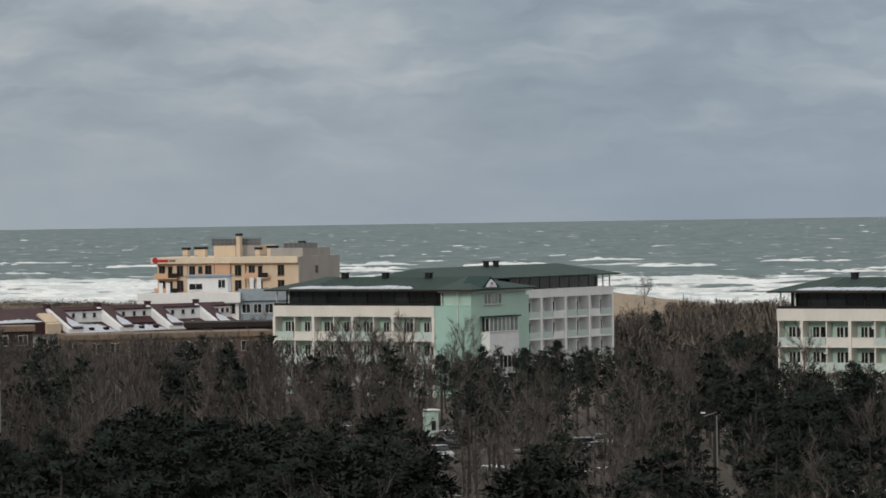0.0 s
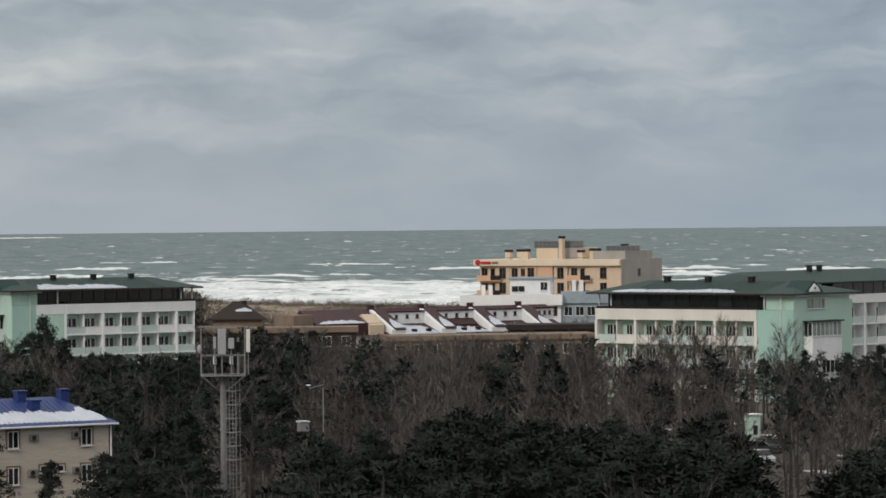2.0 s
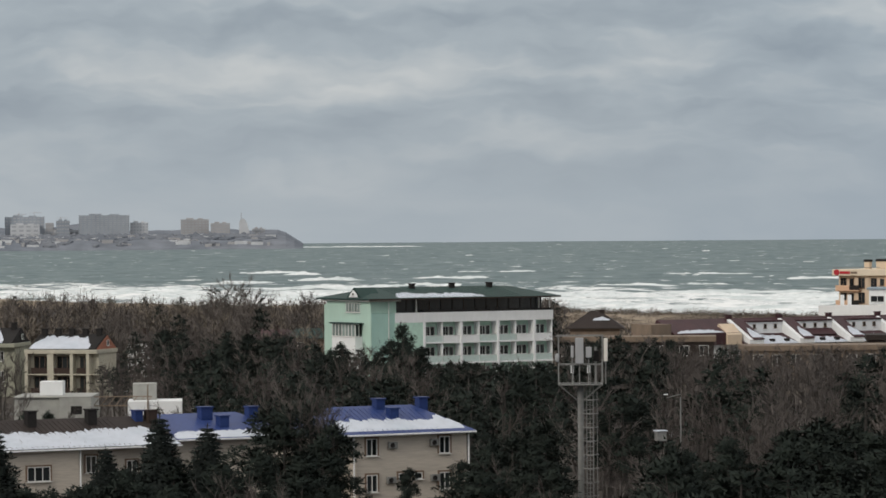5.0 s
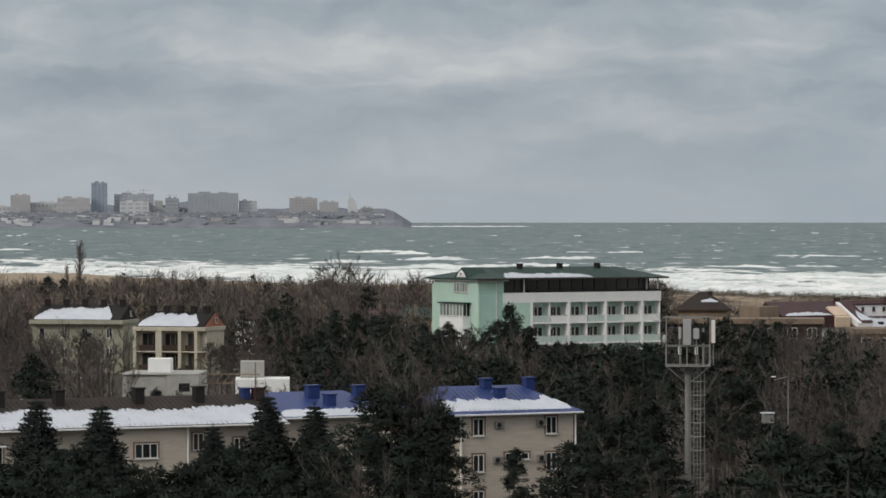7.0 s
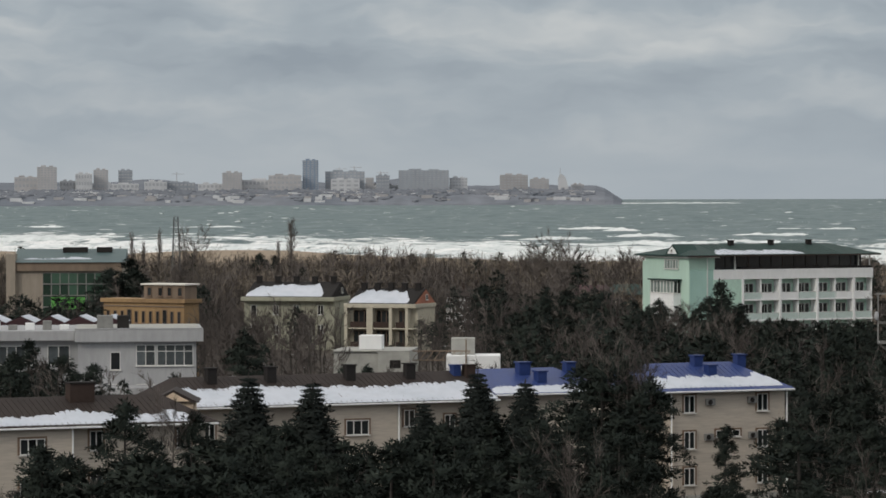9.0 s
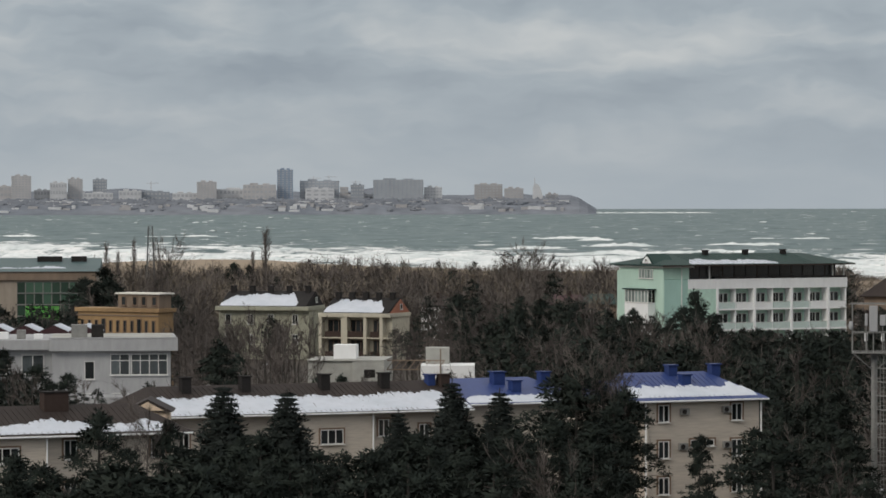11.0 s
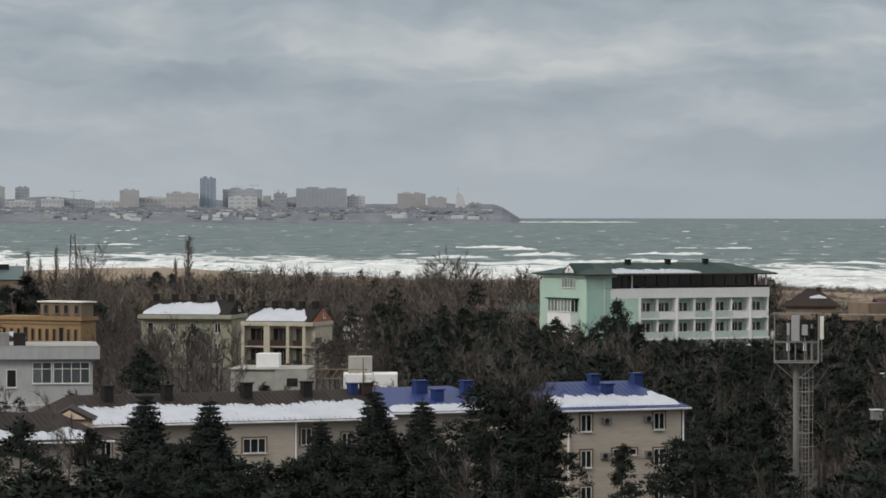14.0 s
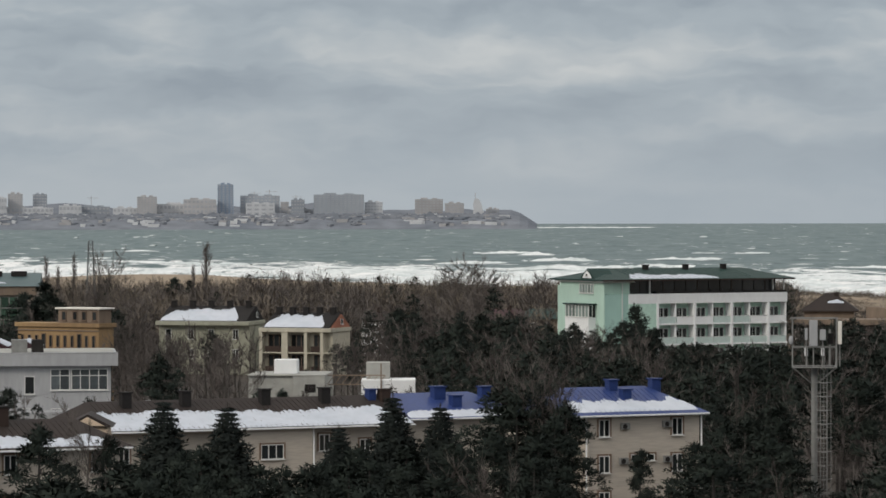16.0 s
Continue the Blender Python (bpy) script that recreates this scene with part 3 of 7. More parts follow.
def sea_material():
    m = bpy.data.materials.new("rough_sea")
    m.use_nodes = True
    t = m.node_tree
    b = t.nodes["Principled BSDF"]
    tc = t.nodes.new("ShaderNodeTexCoord")

    def dot(v):
        n = t.nodes.new("ShaderNodeVectorMath")
        n.operation = "DOT_PRODUCT"
        n.inputs[1].default_value = v
        t.links.new(tc.outputs["Object"], n.inputs[0])
        return n.outputs["Value"]

    def mapped(v, a, b_, c, d):
        n = t.nodes.new("ShaderNodeMapRange")
        for k, x in zip(("From Min", "From Max", "To Min", "To Max"), (a, b_, c, d)):
            n.inputs[k].default_value = x
        t.links.new(v, n.inputs["Value"])
        return n.outputs[0]

    def calc(op, a, b_):
        n = t.nodes.new("ShaderNodeMath")
        n.operation = op
        for i, v in enumerate((a, b_)):
            if isinstance(v, (int, float)):
                n.inputs[i].default_value = v
            else:
                t.links.new(v, n.inputs[i])
        return n.outputs[0]

    out_sea = calc("SUBTRACT", dot((SHORE.x, SHORE.y, 0)), SHORE_AT)
    across, away = dot((1, 0, 0)), dot((0, 1, 0))

    def noise_at(u, v, detail, rough, w):
        c = t.nodes.new("ShaderNodeCombineXYZ")
        t.links.new(calc("MULTIPLY", across, u), c.inputs[0])
        t.links.new(calc("MULTIPLY", away, v), c.inputs[1])
        c.inputs[2].default_value = w
        n = t.nodes.new("ShaderNodeTexNoise")
        n.inputs["Scale"].default_value, n.inputs["Detail"].default_value, n.inputs["Roughness"].default_value = 1.0, detail, rough
        t.links.new(c.outputs[0], n.inputs["Vector"])
        return n.outputs["Fac"]

    surf = noise_at(0.022, 0.027, 7, 0.66, 1.0)
    limit = mapped(out_sea, 20, 520, 0.33, 0.655)
    ripple = noise_at(0.11, 0.075, 5, 0.7, 31.0)
    surf = calc("ADD", surf, calc("MULTIPLY", calc("SUBTRACT", ripple, 0.5), 0.52))
    d1 = calc("SUBTRACT", surf, limit)
    foam1 = mapped(d1, -0.015, 0.05, 0, 1)
    caps = noise_at(0.085, 0.024, 6, 0.62, 7.0)
    foam2 = mapped(caps, 0.625, 0.69, 0, 0.7)
    foam = calc("MAXIMUM", foam1, foam2)
    tone = noise_at(0.050, 0.017, 7, 0.74, 13.0)
    mix = t.nodes.new("ShaderNodeMix")
    mix.data_type = "RGBA"
    mix.inputs["A"].default_value, mix.inputs["B"].default_value = (0.070, 0.113, 0.119, 1), (0.178, 0.226, 0.230, 1)
    t.links.new(mapped(tone, 0.35, 0.65, 0, 1), mix.inputs["Factor"])
    white = t.nodes.new("ShaderNodeMix")
    white.data_type = "RGBA"
    churn = noise_at(0.09, 0.055, 7, 0.7, 21.0)
    froth = t.nodes.new("ShaderNodeMix")
    froth.data_type = "RGBA"
    froth.inputs["A"].default_value, froth.inputs["B"].default_value = (0.44, 0.49, 0.50, 1), (0.86, 0.87, 0.86, 1)
    t.links.new(mapped(churn, 0.38, 0.56, 0, 1), froth.inputs["Factor"])
    t.links.new(froth.outputs["Result"], white.inputs["B"])
    t.links.new(foam, white.inputs["Factor"])
    t.links.new(mix.outputs["Result"], white.inputs["A"])
    t.links.new(white.outputs["Result"], b.inputs["Base Color"])
    t.links.new(mapped(foam, 0, 1, 0.55, 0.9), b.inputs["Roughness"])
    b.inputs["Specular IOR Level"].default_value = 0.12
    return m


def sea_height(X, Y):
    """Swell and chop over the sea's mean level; high near the shore, calm far out."""
    S = SHORE.x * X + SHORE.y * Y - SHORE_AT
    T = SHORE.y * X - SHORE.x * Y
    warp = 9 * np.sin(T * 0.013 + 1.0) + 6 * np.sin(T * 0.031 + 2.0) + 4 * np.sin(T * 0.07)
    ph = (0.35 * S + 0.65 * (Y - 1171 * 0.75) + warp) * (2 * np.pi / 46)
    swell = (0.5 + 0.5 * np.sin(ph)) ** 3
    amp = (2.0 * np.exp(-((S - 190) / 170) ** 2) + 0.6) * (0.65 + 0.35 * np.sin(T * 0.021 + S * 0.01))
    chop = 0.25 * np.sin(X * 0.21 + Y * 0.13) + 0.2 * np.sin(X * 0.11 - Y * 0.23 + 1.3)
    fade = np.clip((4700 - np.hypot(X, Y)) / 1500, 0, 1)
    return SEA_Z + (amp * swell + chop) * fade * np.clip(S / 60, 0.15, 1)


def make_sea():
    fine = np.linspace(-13, 21, 190)
    angles = np.radians(np.concatenate([np.linspace(-70, -14, 20), fine, np.linspace(22, 90, 24)]))
    radii = [760.0]
    while radii[-1] < 4985:
        radii.append(radii[-1] + max(2.4, (radii[-1] - 700) * 0.009))
    radii[-1] = 4988.0
    R, A = np.meshgrid(np.array(radii), angles, indexing="ij")
    X, Y = R * np.sin(A), R * np.cos(A)
    n, k = R.shape
    verts = np.stack([X, Y, sea_height(X, Y)], -1).reshape(-1, 3)
    i, j = np.meshgrid(np.arange(n - 1), np.arange(k - 1), indexing="ij")
    a = (i * k + j).ravel()
    faces = np.stack([a, a + 1, a + k + 1, a + k], -1)
    me = bpy.data.meshes.new("water")
    me.from_pydata(verts.tolist(), [], faces.tolist())
    me.polygons.foreach_set("use_smooth", np.ones(len(faces), dtype=bool))
    me.materials.append(sea_material())
    return tagged(new("water", me), "rough grey-green sea with white breakers and foam", "sea", kind="structure")


def make_breakers():
    """Standing crests of foam: rollers in the surf, single breakers behind it, whitecaps further out."""
    rnd = np.random.RandomState(17)
    crests = []
    while len(crests) < 165:
        b = rnd.uniform(-12, 19)
        s = rnd.uniform(45, 300)
        crests.append((b, s, rnd.uniform(25, 95), rnd.uniform(0.5, 1.5)))
    for _ in range(46):
        crests.append((rnd.uniform(-12, 19), rnd.uniform(290, 760), rnd.uniform(10, 48), rnd.uniform(0.7, 1.8)))
    for _ in range(300):
        out = 330 + 2700 * rnd.rand() ** 1.3
        crests.append((rnd.uniform(-12, 19), out, rnd.uniform(1.5, 8), rnd.uniform(0.08, 0.45) * (1 - out / 5000)))
    for b, s in ((-0.2, 2250), (0.35, 2290), (0.8, 2320)):
        crests.append((b, s, 70, 1.1))
    verts, faces, count = [], [], 0
    prof = ((-2.6, -0.25), (-1.5, 0.55), (-0.5, 0.98), (0.6, 0.9), (2.6, 0.35), (6.0, -0.25))
    for b, s, length, high in crests:
        u = radians(b)
        d = (s + SHORE_AT) / (SHORE.x * math.sin(u) + SHORE.y * math.cos(u))
        if d > 4650:
            continue
        cx, cy = spot(b, d)
        turn = radians(-14 + rnd.normal(0, 4))
        k = max(5, int(length / 1.6))
        x = np.linspace(-length / 2, length / 2, k + 1)
        env = np.clip(1 - np.abs(x / (length / 2)) ** 2.5, 0, 1) ** 0.7
        ph = rnd.rand(4) * 6.28
        rag = 0.72 + 0.16 * np.sin(x * 0.35 + ph[0]) + 0.12 * np.sin(x * 0.9 + ph[1]) + rnd.normal(0, 0.09, k + 1)
        bow = 2.2 * np.sin(x * 0.06 + ph[2]) + 0.8 * np.sin(x * 0.25 + ph[3])
        grid = np.zeros((k + 1, len(prof), 3))
        for j, (off, z) in enumerate(prof):
            px, py = x, bow + off * (0.6 + 0.5 * high)
            X = cx + px * math.cos(turn) - py * math.sin(turn)
            Y = cy + px * math.sin(turn) + py * math.cos(turn)
            grid[:, j] = np.stack([X, Y, sea_height(X, Y) + (high * z * env * rag if z > 0 else z * 1.2 * np.ones(k + 1))], -1)
        verts.append(grid.reshape(-1, 3))
        m = len(prof)
        for i in range(k):
            for j in range(m - 1):
                a = count + i * m + j
                faces.append((a, a + m, a + m + 1, a + 1))
        count += (k + 1) * m
    me = bpy.data.meshes.new("breaking_waves")
    me.from_pydata(np.concatenate(verts).tolist(), [], faces)
    me.polygons.foreach_set("use_smooth", np.ones(len(faces), dtype=bool))
    me.materials.append(material("sea_foam", (0.80, 0.82, 0.82), (0.58, 0.63, 0.63), rough=0.9, grain=0.5, broad=0.06, bump=0.3, spread=0.12, spec=0.1))
    return tagged(new("breaking_waves", me), "white foaming crests of breakers and whitecaps on the sea", "waves", kind="stuff")


make_breakers()
make_sea()


def headland():
    """The low bluff across the bay, with its buildings as things of their own."""
    bm = bmesh.new()
    cols = []
    n = 90
    for i in range(n + 1):
        b = -11.6 + (11.6 - 0.46) * i / n
        t = i / n
        top = 7.0 + 3.0 * noise.noise((i * 0.23, 0, 0)) + 1.5 * noise.noise((i * 0.9, 3, 0))
        back = 16 + 5 * noise.noise((i * 0.13, 7, 0)) if t < 0.75 else 12 + 3 * noise.noise((i * 0.4, 7, 0))
        tip = min(1, (1 - t) / 0.028)
        rows = ((3960, -3.0), (3985, 1.2 * tip), (4010, (4 + top * 0.6) * tip ** 0.6), (4110, (6 + top) * tip ** 0.6), (4400, back * 1.0 * tip), (4900, back * 1.4 * tip))
        cols.append([bm.verts.new((*spot(b, d), z)) for d, z in rows])
    for i in range(n):
        for j in range(5):
            bm.faces.new((cols[i][j], cols[i + 1][j], cols[i + 1][j + 1], cols[i][j + 1]))
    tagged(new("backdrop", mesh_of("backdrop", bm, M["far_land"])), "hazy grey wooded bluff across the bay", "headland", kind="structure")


headland()


def far_block(bearing, width, height, dist, mat, base=4.0, floors=8, bays=6, deep=30, steps=(), label="hazy distant apartment block on the bluff"):
    """A distant block: body, recessed window bands, roof plant."""
    ob = thing("distant_building", pose(*spot(bearing, dist), 0, 0, 0, -bearing), label, "building", "buildings across the bay")
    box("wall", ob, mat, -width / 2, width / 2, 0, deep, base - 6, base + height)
    fh = height / floors
    bm = bmesh.new()
    step = width / bays
    for k in range(floors):
        for i in range(bays):
            x = -width / 2 + (i + 0.5) * step
            add_box(bm, x - step * 0.3, x + step * 0.3, -0.25, 0.2, base + k * fh + fh * 0.3, base + k * fh + fh * 0.75)
    tagged(part("glazing", bm, M["far_window"], ob), kind="stuff")
    for x0, x1, h in steps:
        box("roof_block", ob, mat, x0, x1, 4, deep - 4, base + height + 0.003, base + height + h)
    return ob


# ---- hotels with green roofs ----
def hotel(m, mirror, label, rooms=7, length=32.4, depth=14.0, bay_end=True, balcony=None):
    """Four storeys of balconies, a glazed top floor and a hipped green roof. The near corner is the origin, the balcony front
    runs along x (or -x when mirrored) and faces -y; the end face looks along the x axis away from the rooms."""
    k = -1 if mirror else 1
    h = thing("hotel", m, label, "hotel", "green-roofed hotels")
    balcony = balcony or M["white"]
    B = lambda name, mat, x0, x1, y0, y1, z0, z1, lab="", par=None: box(name, par or h, mat, k * x0, k * x1, y0, y1, z0, z1, lab)
    top, fl = 12.2, 3.1
    flat = length - rooms * 3.3 - 0.3
    # body set back behind the balconies
    B("wall", M["pale_mint"], flat, length - 0.2, 1.5, depth, 0, top - 1.5)
    B("corner_block", M["teal"], 0.0, flat, 0.0, depth, 0, top - 0.02, "teal rendered corner block")
    B("parapet_band", balcony, flat, length, -0.12, depth, top - 1.5, top, "plain parapet band")
    if not mirror:
        B("parapet_band", balcony, flat * 0.45, flat - 0.004, -0.124, -0.004, top - 1.5, top, "plain parapet band")
        B("front_sheet", M["pale_mint"], flat * 0.45, flat - 0.004, -0.08, -0.004, 0, top - 1.504)
    # end face sheet in brighter mint
    B("end_wall", M["mint"], -0.14, -0.004, 0.05, depth, 0, top + 1.2, "mint-green rendered end wall")
    for s in range(1, 4):
        z = top - 1.5 - s * fl
        B("balcony_slab", balcony, flat, length, -0.1, 1.5, z - 0.16, z + 0.1)
        for i in range(rooms):
            x0 = flat + 0.15 + i * 3.3
            solid = i % 4 in (1, 2)
            B("balustrade", balcony if solid and s != 2 else M["frosted"], x0 + 0.12, x0 + 3.18, -0.06, 0.02, z + 0.1, z + 1.05)
            B("handrail", M["frame_white"], x0 + 0.1, x0 + 3.2, -0.1, 0.06, z + 1.054, z + 1.12)
            xc = k * (x0 + 1.75)
            window(h, Matrix.Translation((xc - 0.35, 1.47, z + 0.95)), 1.0, 1.45, 2)
            window(h, Matrix.Translation((xc + 0.62, 1.47, z + 0.2)), 0.8, 2.2, 1, name="balcony_door")
            if (i + s) % 3 == 0:
                B("air_conditioner", M["white"], x0 + 0.25, x0 + 1.0, 1.15, 1.45, z + 2.1, z + 2.6)
    for i in range(rooms + 1):
        x = flat + 0.15 + i * 3.3
        wide = 0.22 if i % 2 == 0 else 0.09
        B("pier" if i % 2 == 0 else "partition", balcony, x - wide, x + wide, -0.2 if i % 2 == 0 else 0.05, 1.5, 0, top - 1.5 - 0.003)
    # glazed restaurant floor
    zt = top + 0.003
    B("top_floor_wall", M["dark_metal"], 2.2, length - 2.5, 1.6, depth - 1.5, zt, top + 2.0)
    n = 13
    x0, step = flat - 4.5, (length - flat + 3.0) / n
    for i in range(n):
        a = x0 + i * step
        B("glazing", M["dark_glass"], a + 0.08, a + step - 0.08, 0.75, 0.83, zt, top + 1.95)
        B("mullion", M["brown_trim"] if i % 3 == 0 else M["dark_metal"], a - 0.06, a + 0.06, 0.68, 0.9, zt, top + 2.0)
    for x in (length - 0.4, length - 2.4, flat - 1.0):
        B("post", M["frame_white"], x - 0.09, x + 0.09, 0.2, 0.4, zt, top + 2.0)
    B("roof_guard", M["dark_metal"], flat, length - 0.1, 0.0, 0.05, zt, top + 0.35)
    # raised corner room under its own white cornice
    B("corner_room", M["mint"], 0.0, 4.6, 0.5, depth - 0.5, zt, top + 1.75)
    B("cornice", M["frame_white"], -0.6, 5.0, -0.3, depth + 0.2, top + 1.76, top + 2.0)
    if bay_end:
        e = pose(-0.17 * k, 5.2, top + 0.1, 0, 0, -90 * k)
        window(h, e, 4.2, 1.45, 5, glass=M["curtained"])
        B("bay_window", M["white"], -1.5, -0.145, 2.4, 9.4, top - 4.6, top - 3.5, "white bay with a row of tall windows")
        B("bay_wall", M["white"], -1.5, -0.145, 2.4, 9.4, top - 9.6, top - 4.604)
        B("bay_core", M["dark_metal"], -1.2, -0.145, 2.7, 9.1, top - 3.497, top - 1.6)
        for i in range(7):
            window(h, pose(-1.42 * k, 2.95 + i * 0.98, top - 3.48, 0, 0, -90 * k), 0.94, 1.85, 1, glass=M["curtained"])
        window(h, pose(-1.1 * k, 2.46, top - 3.48), 0.7, 1.85, 1)
        B("bay_roof", M["green_roof"], -1.75, -0.145, 2.1, 9.7, top - 1.6, top - 1.42)
        window(h, pose(-1.51 * k, 6.5, top - 8.4, 0, 0, -90 * k), 4.0, 1.7, 4)
    B("downpipe", M["frame_white"], flat * 0.32, flat * 0.32 + 0.12, -0.14, -0.02, 0.5, top + 1.8)
    # roof
    bm = bmesh.new()
    if mirror:
        hip_roof(bm, -length - 0.9, 1.0, -1.0, depth + 1.0, top + 2.2, 1.55, 5.0, 5.5)
    else:
        hip_roof(bm, -1.0, length + 0.9, -1.0, depth + 1.0, top + 2.2, 1.55, 5.5, 5.0)
    roof = part("roof", bm, M["green_roof"], h, "dark green metal hipped roof")
    B("fascia", M["brown_trim"], -0.96, length + 0.86, -1.03, -1.004, top + 1.98, top + 2.16)
    slope = 1.55 / (depth / 2 + 1.0)
    for i in range(int((length + 1.9) / 0.9)):
        x = -0.9 + i * 0.9
        if 5.5 < x + 1 < length - 4.5:
            bm = bmesh.new()
            add_box(bm, -0.025, 0.025, 0, depth / 2 + 0.9, 0.0, 0.05)
            q = part("seam", bm, M["green_roof"], roof, m=Matrix.Translation((k * x, -0.98, top + 2.2)) @ pose(0, 0, 0, math.degrees(math.atan(slope))))
    for x in (length * 0.33, length * 0.55, length * 0.76):
        chimney(roof, M["dark_metal"], k * x, depth * 0.43, top + 3.35, 0.75, 0.75, 0.85)
    # little gable dormer over the end
    bm = bmesh.new()
    g = [(-1.2, -2.4, -0.15), (-1.2, 2.4, -0.15), (-1.2, 0, 1.5), (2.4, -2.4, -0.15), (2.4, 2.4, -0.15), (2.4, 0, 1.5)]
    v = [bm.verts.new((k * a, b, c)) for a, b, c in g]
    for f in ((0, 1, 2), (3, 5, 4), (0, 2, 5, 3), (1, 4, 5, 2), (0, 3, 4, 1)):
        bm.faces.new([v[i] for i in f])
    bmesh.ops.recalc_face_normals(bm, faces=bm.faces)
    d = part("dormer", bm, M["green_roof"], roof, m=Matrix.Translation((0.6 * k, 4.2, top + 2.35)))
    bm = bmesh.new()
    pts = [(-1.35, 0.04), (1.35, 0.04), (0.85, 0.62), (0, 1.12), (-0.85, 0.62)]
    f0 = [bm.verts.new((-1.24 * k, y, z)) for y, z in pts]
    f1 = [bm.verts.new((-1.30 * k, y, z)) for y, z in pts]
    bm.faces.new(f0), bm.faces.new(f1[::-1])
    for i in range(5):
        bm.faces.new((f0[i], f0[(i + 1) % 5], f1[(i + 1) % 5], f1[i]))
    part("dormer_front", bm, M["white"], d)
    window(d, pose(-1.33 * k, 0.0, 0.32, 0, 0, -90 * k), 0.55, 0.42, 1)
    # snow near the eave
    s_m = m @ Matrix.Translation((-(length - 3) if mirror else 4.5, -1.0, top + 2.2))
    roof_snow(s_m, length - 12 if mirror else length - 17, 0.4, 2.6 if mirror else 4.6, slope, 3 if mirror else 5, 0.45, label="melting snow on the green hotel roof")
    return h


hotel_b = hotel(pose(*spot(0.526, 592), 0, 0, 0, 30), False, "mint-green and white hotel with a dark green roof among trees")
hotel_a = hotel(pose(*spot(11.79, 522), 0, 0, 0, -46), True, "teal and cream hotel wing with a dark green roof and balconies", rooms=8, balcony=M["cream"])


def hotel_wing(m, rooms, label):
    """The wing behind, joined to the hotel: balconies along x that face -y, glazed top floor, hipped roof."""
    h = thing("hotel_wing", m, label, "hotel", "green-roofed hotels")
    L, depth, top, fl = rooms * 3.3 + 0.4, 13.0, 12.7, 3.1
    B = lambda name, mat, *d: box(name, h, mat, *d)
    B("wall", M["white"], 0, L - 0.2, 1.5, depth, 0, top - 1.3)
    B("parapet_band", M["white"], 0, L, -0.12, depth, top - 1.3, top)
    for s in range(1, 5):
        z = top - 1.3 - s * fl
        if z < -0.5:
            break
        B("balcony_slab", M["white"], 0, L, -0.1, 1.5, z - 0.16, z + 0.1)
        for i in range(rooms):
            x0 = 0.2 + i * 3.3
            B("balustrade", M["frosted"] if i % 3 else M["white"], x0 + 0.12, x0 + 3.18, -0.06, 0.02, z + 0.1, z + 1.05)
            window(h, Matrix.Translation((x0 + 1.2, 1.47, z + 0.95)), 1.0, 1.45, 2)
            window(h, Matrix.Translation((x0 + 2.2, 1.47, z + 0.2)), 0.8, 2.2, 1, name="balcony_door")
    for i in range(rooms + 1):
        x = 0.2 + i * 3.3
        wide = 0.24 if i % 2 == 0 else 0.1
        B("pier" if i % 2 == 0 else "partition", M["white"], x - wide, x + wide, -0.2 if i % 2 == 0 else 0.05, 1.5, 0, top - 1.303)
    zt = top + 0.003
    B("top_floor_wall", M["dark_metal"], 0, L - 3.5, 1.8, depth - 1, zt, top + 1.75)
    for i in range(9):
        a = i * (L - 2.5) / 9
        B("glazing", M["dark_glass"], a + 0.08, a + (L - 2.5) / 9 - 0.08, 1.0, 1.08, zt, top + 1.7)
        B("mullion", M["brown_trim"], a - 0.05, a + 0.05, 0.95, 1.12, zt, top + 1.75)
    for x in (L - 0.3, L - 2.2):
        B("post", M["frame_white"], x - 0.09, x + 0.09, 0.2, 0.4, zt, top + 1.8)
    bm = bmesh.new()
    hip_roof(bm, -22.0, L + 0.9, -0.9, depth + 0.9, top + 1.98, 1.65, 6.0, 6.5)
    roof = part("roof", bm, M["green_roof"], h, "dark green metal hipped roof")
    B("back_wing_wall", M["white"], -21.0, -0.004, 3.0, depth, 0, top + 1.8)
    for x in (1.0, 3.6):
        chimney(roof, M["dark_metal"], x, depth * 0.45, top + 3.3, 0.65, 0.65, 0.95)
    return h


hotel_wing(pose(*spot(12.45, 588), 0, 0, 0, 43.5), 8, "white hotel wing with recessed balconies and a green roof")
c = spot(16.228, 490)
cr = (c[0] + 32.4 * math.cos(radians(-44)), c[1] + 32.4 * math.sin(radians(-44)))
hotel_c = hotel(pose(cr[0], cr[1], 0, 0, 0, -44), True, "pale mint and cream hotel with balconies and green roof", rooms=9, bay_end=False, balcony=M["cream"])


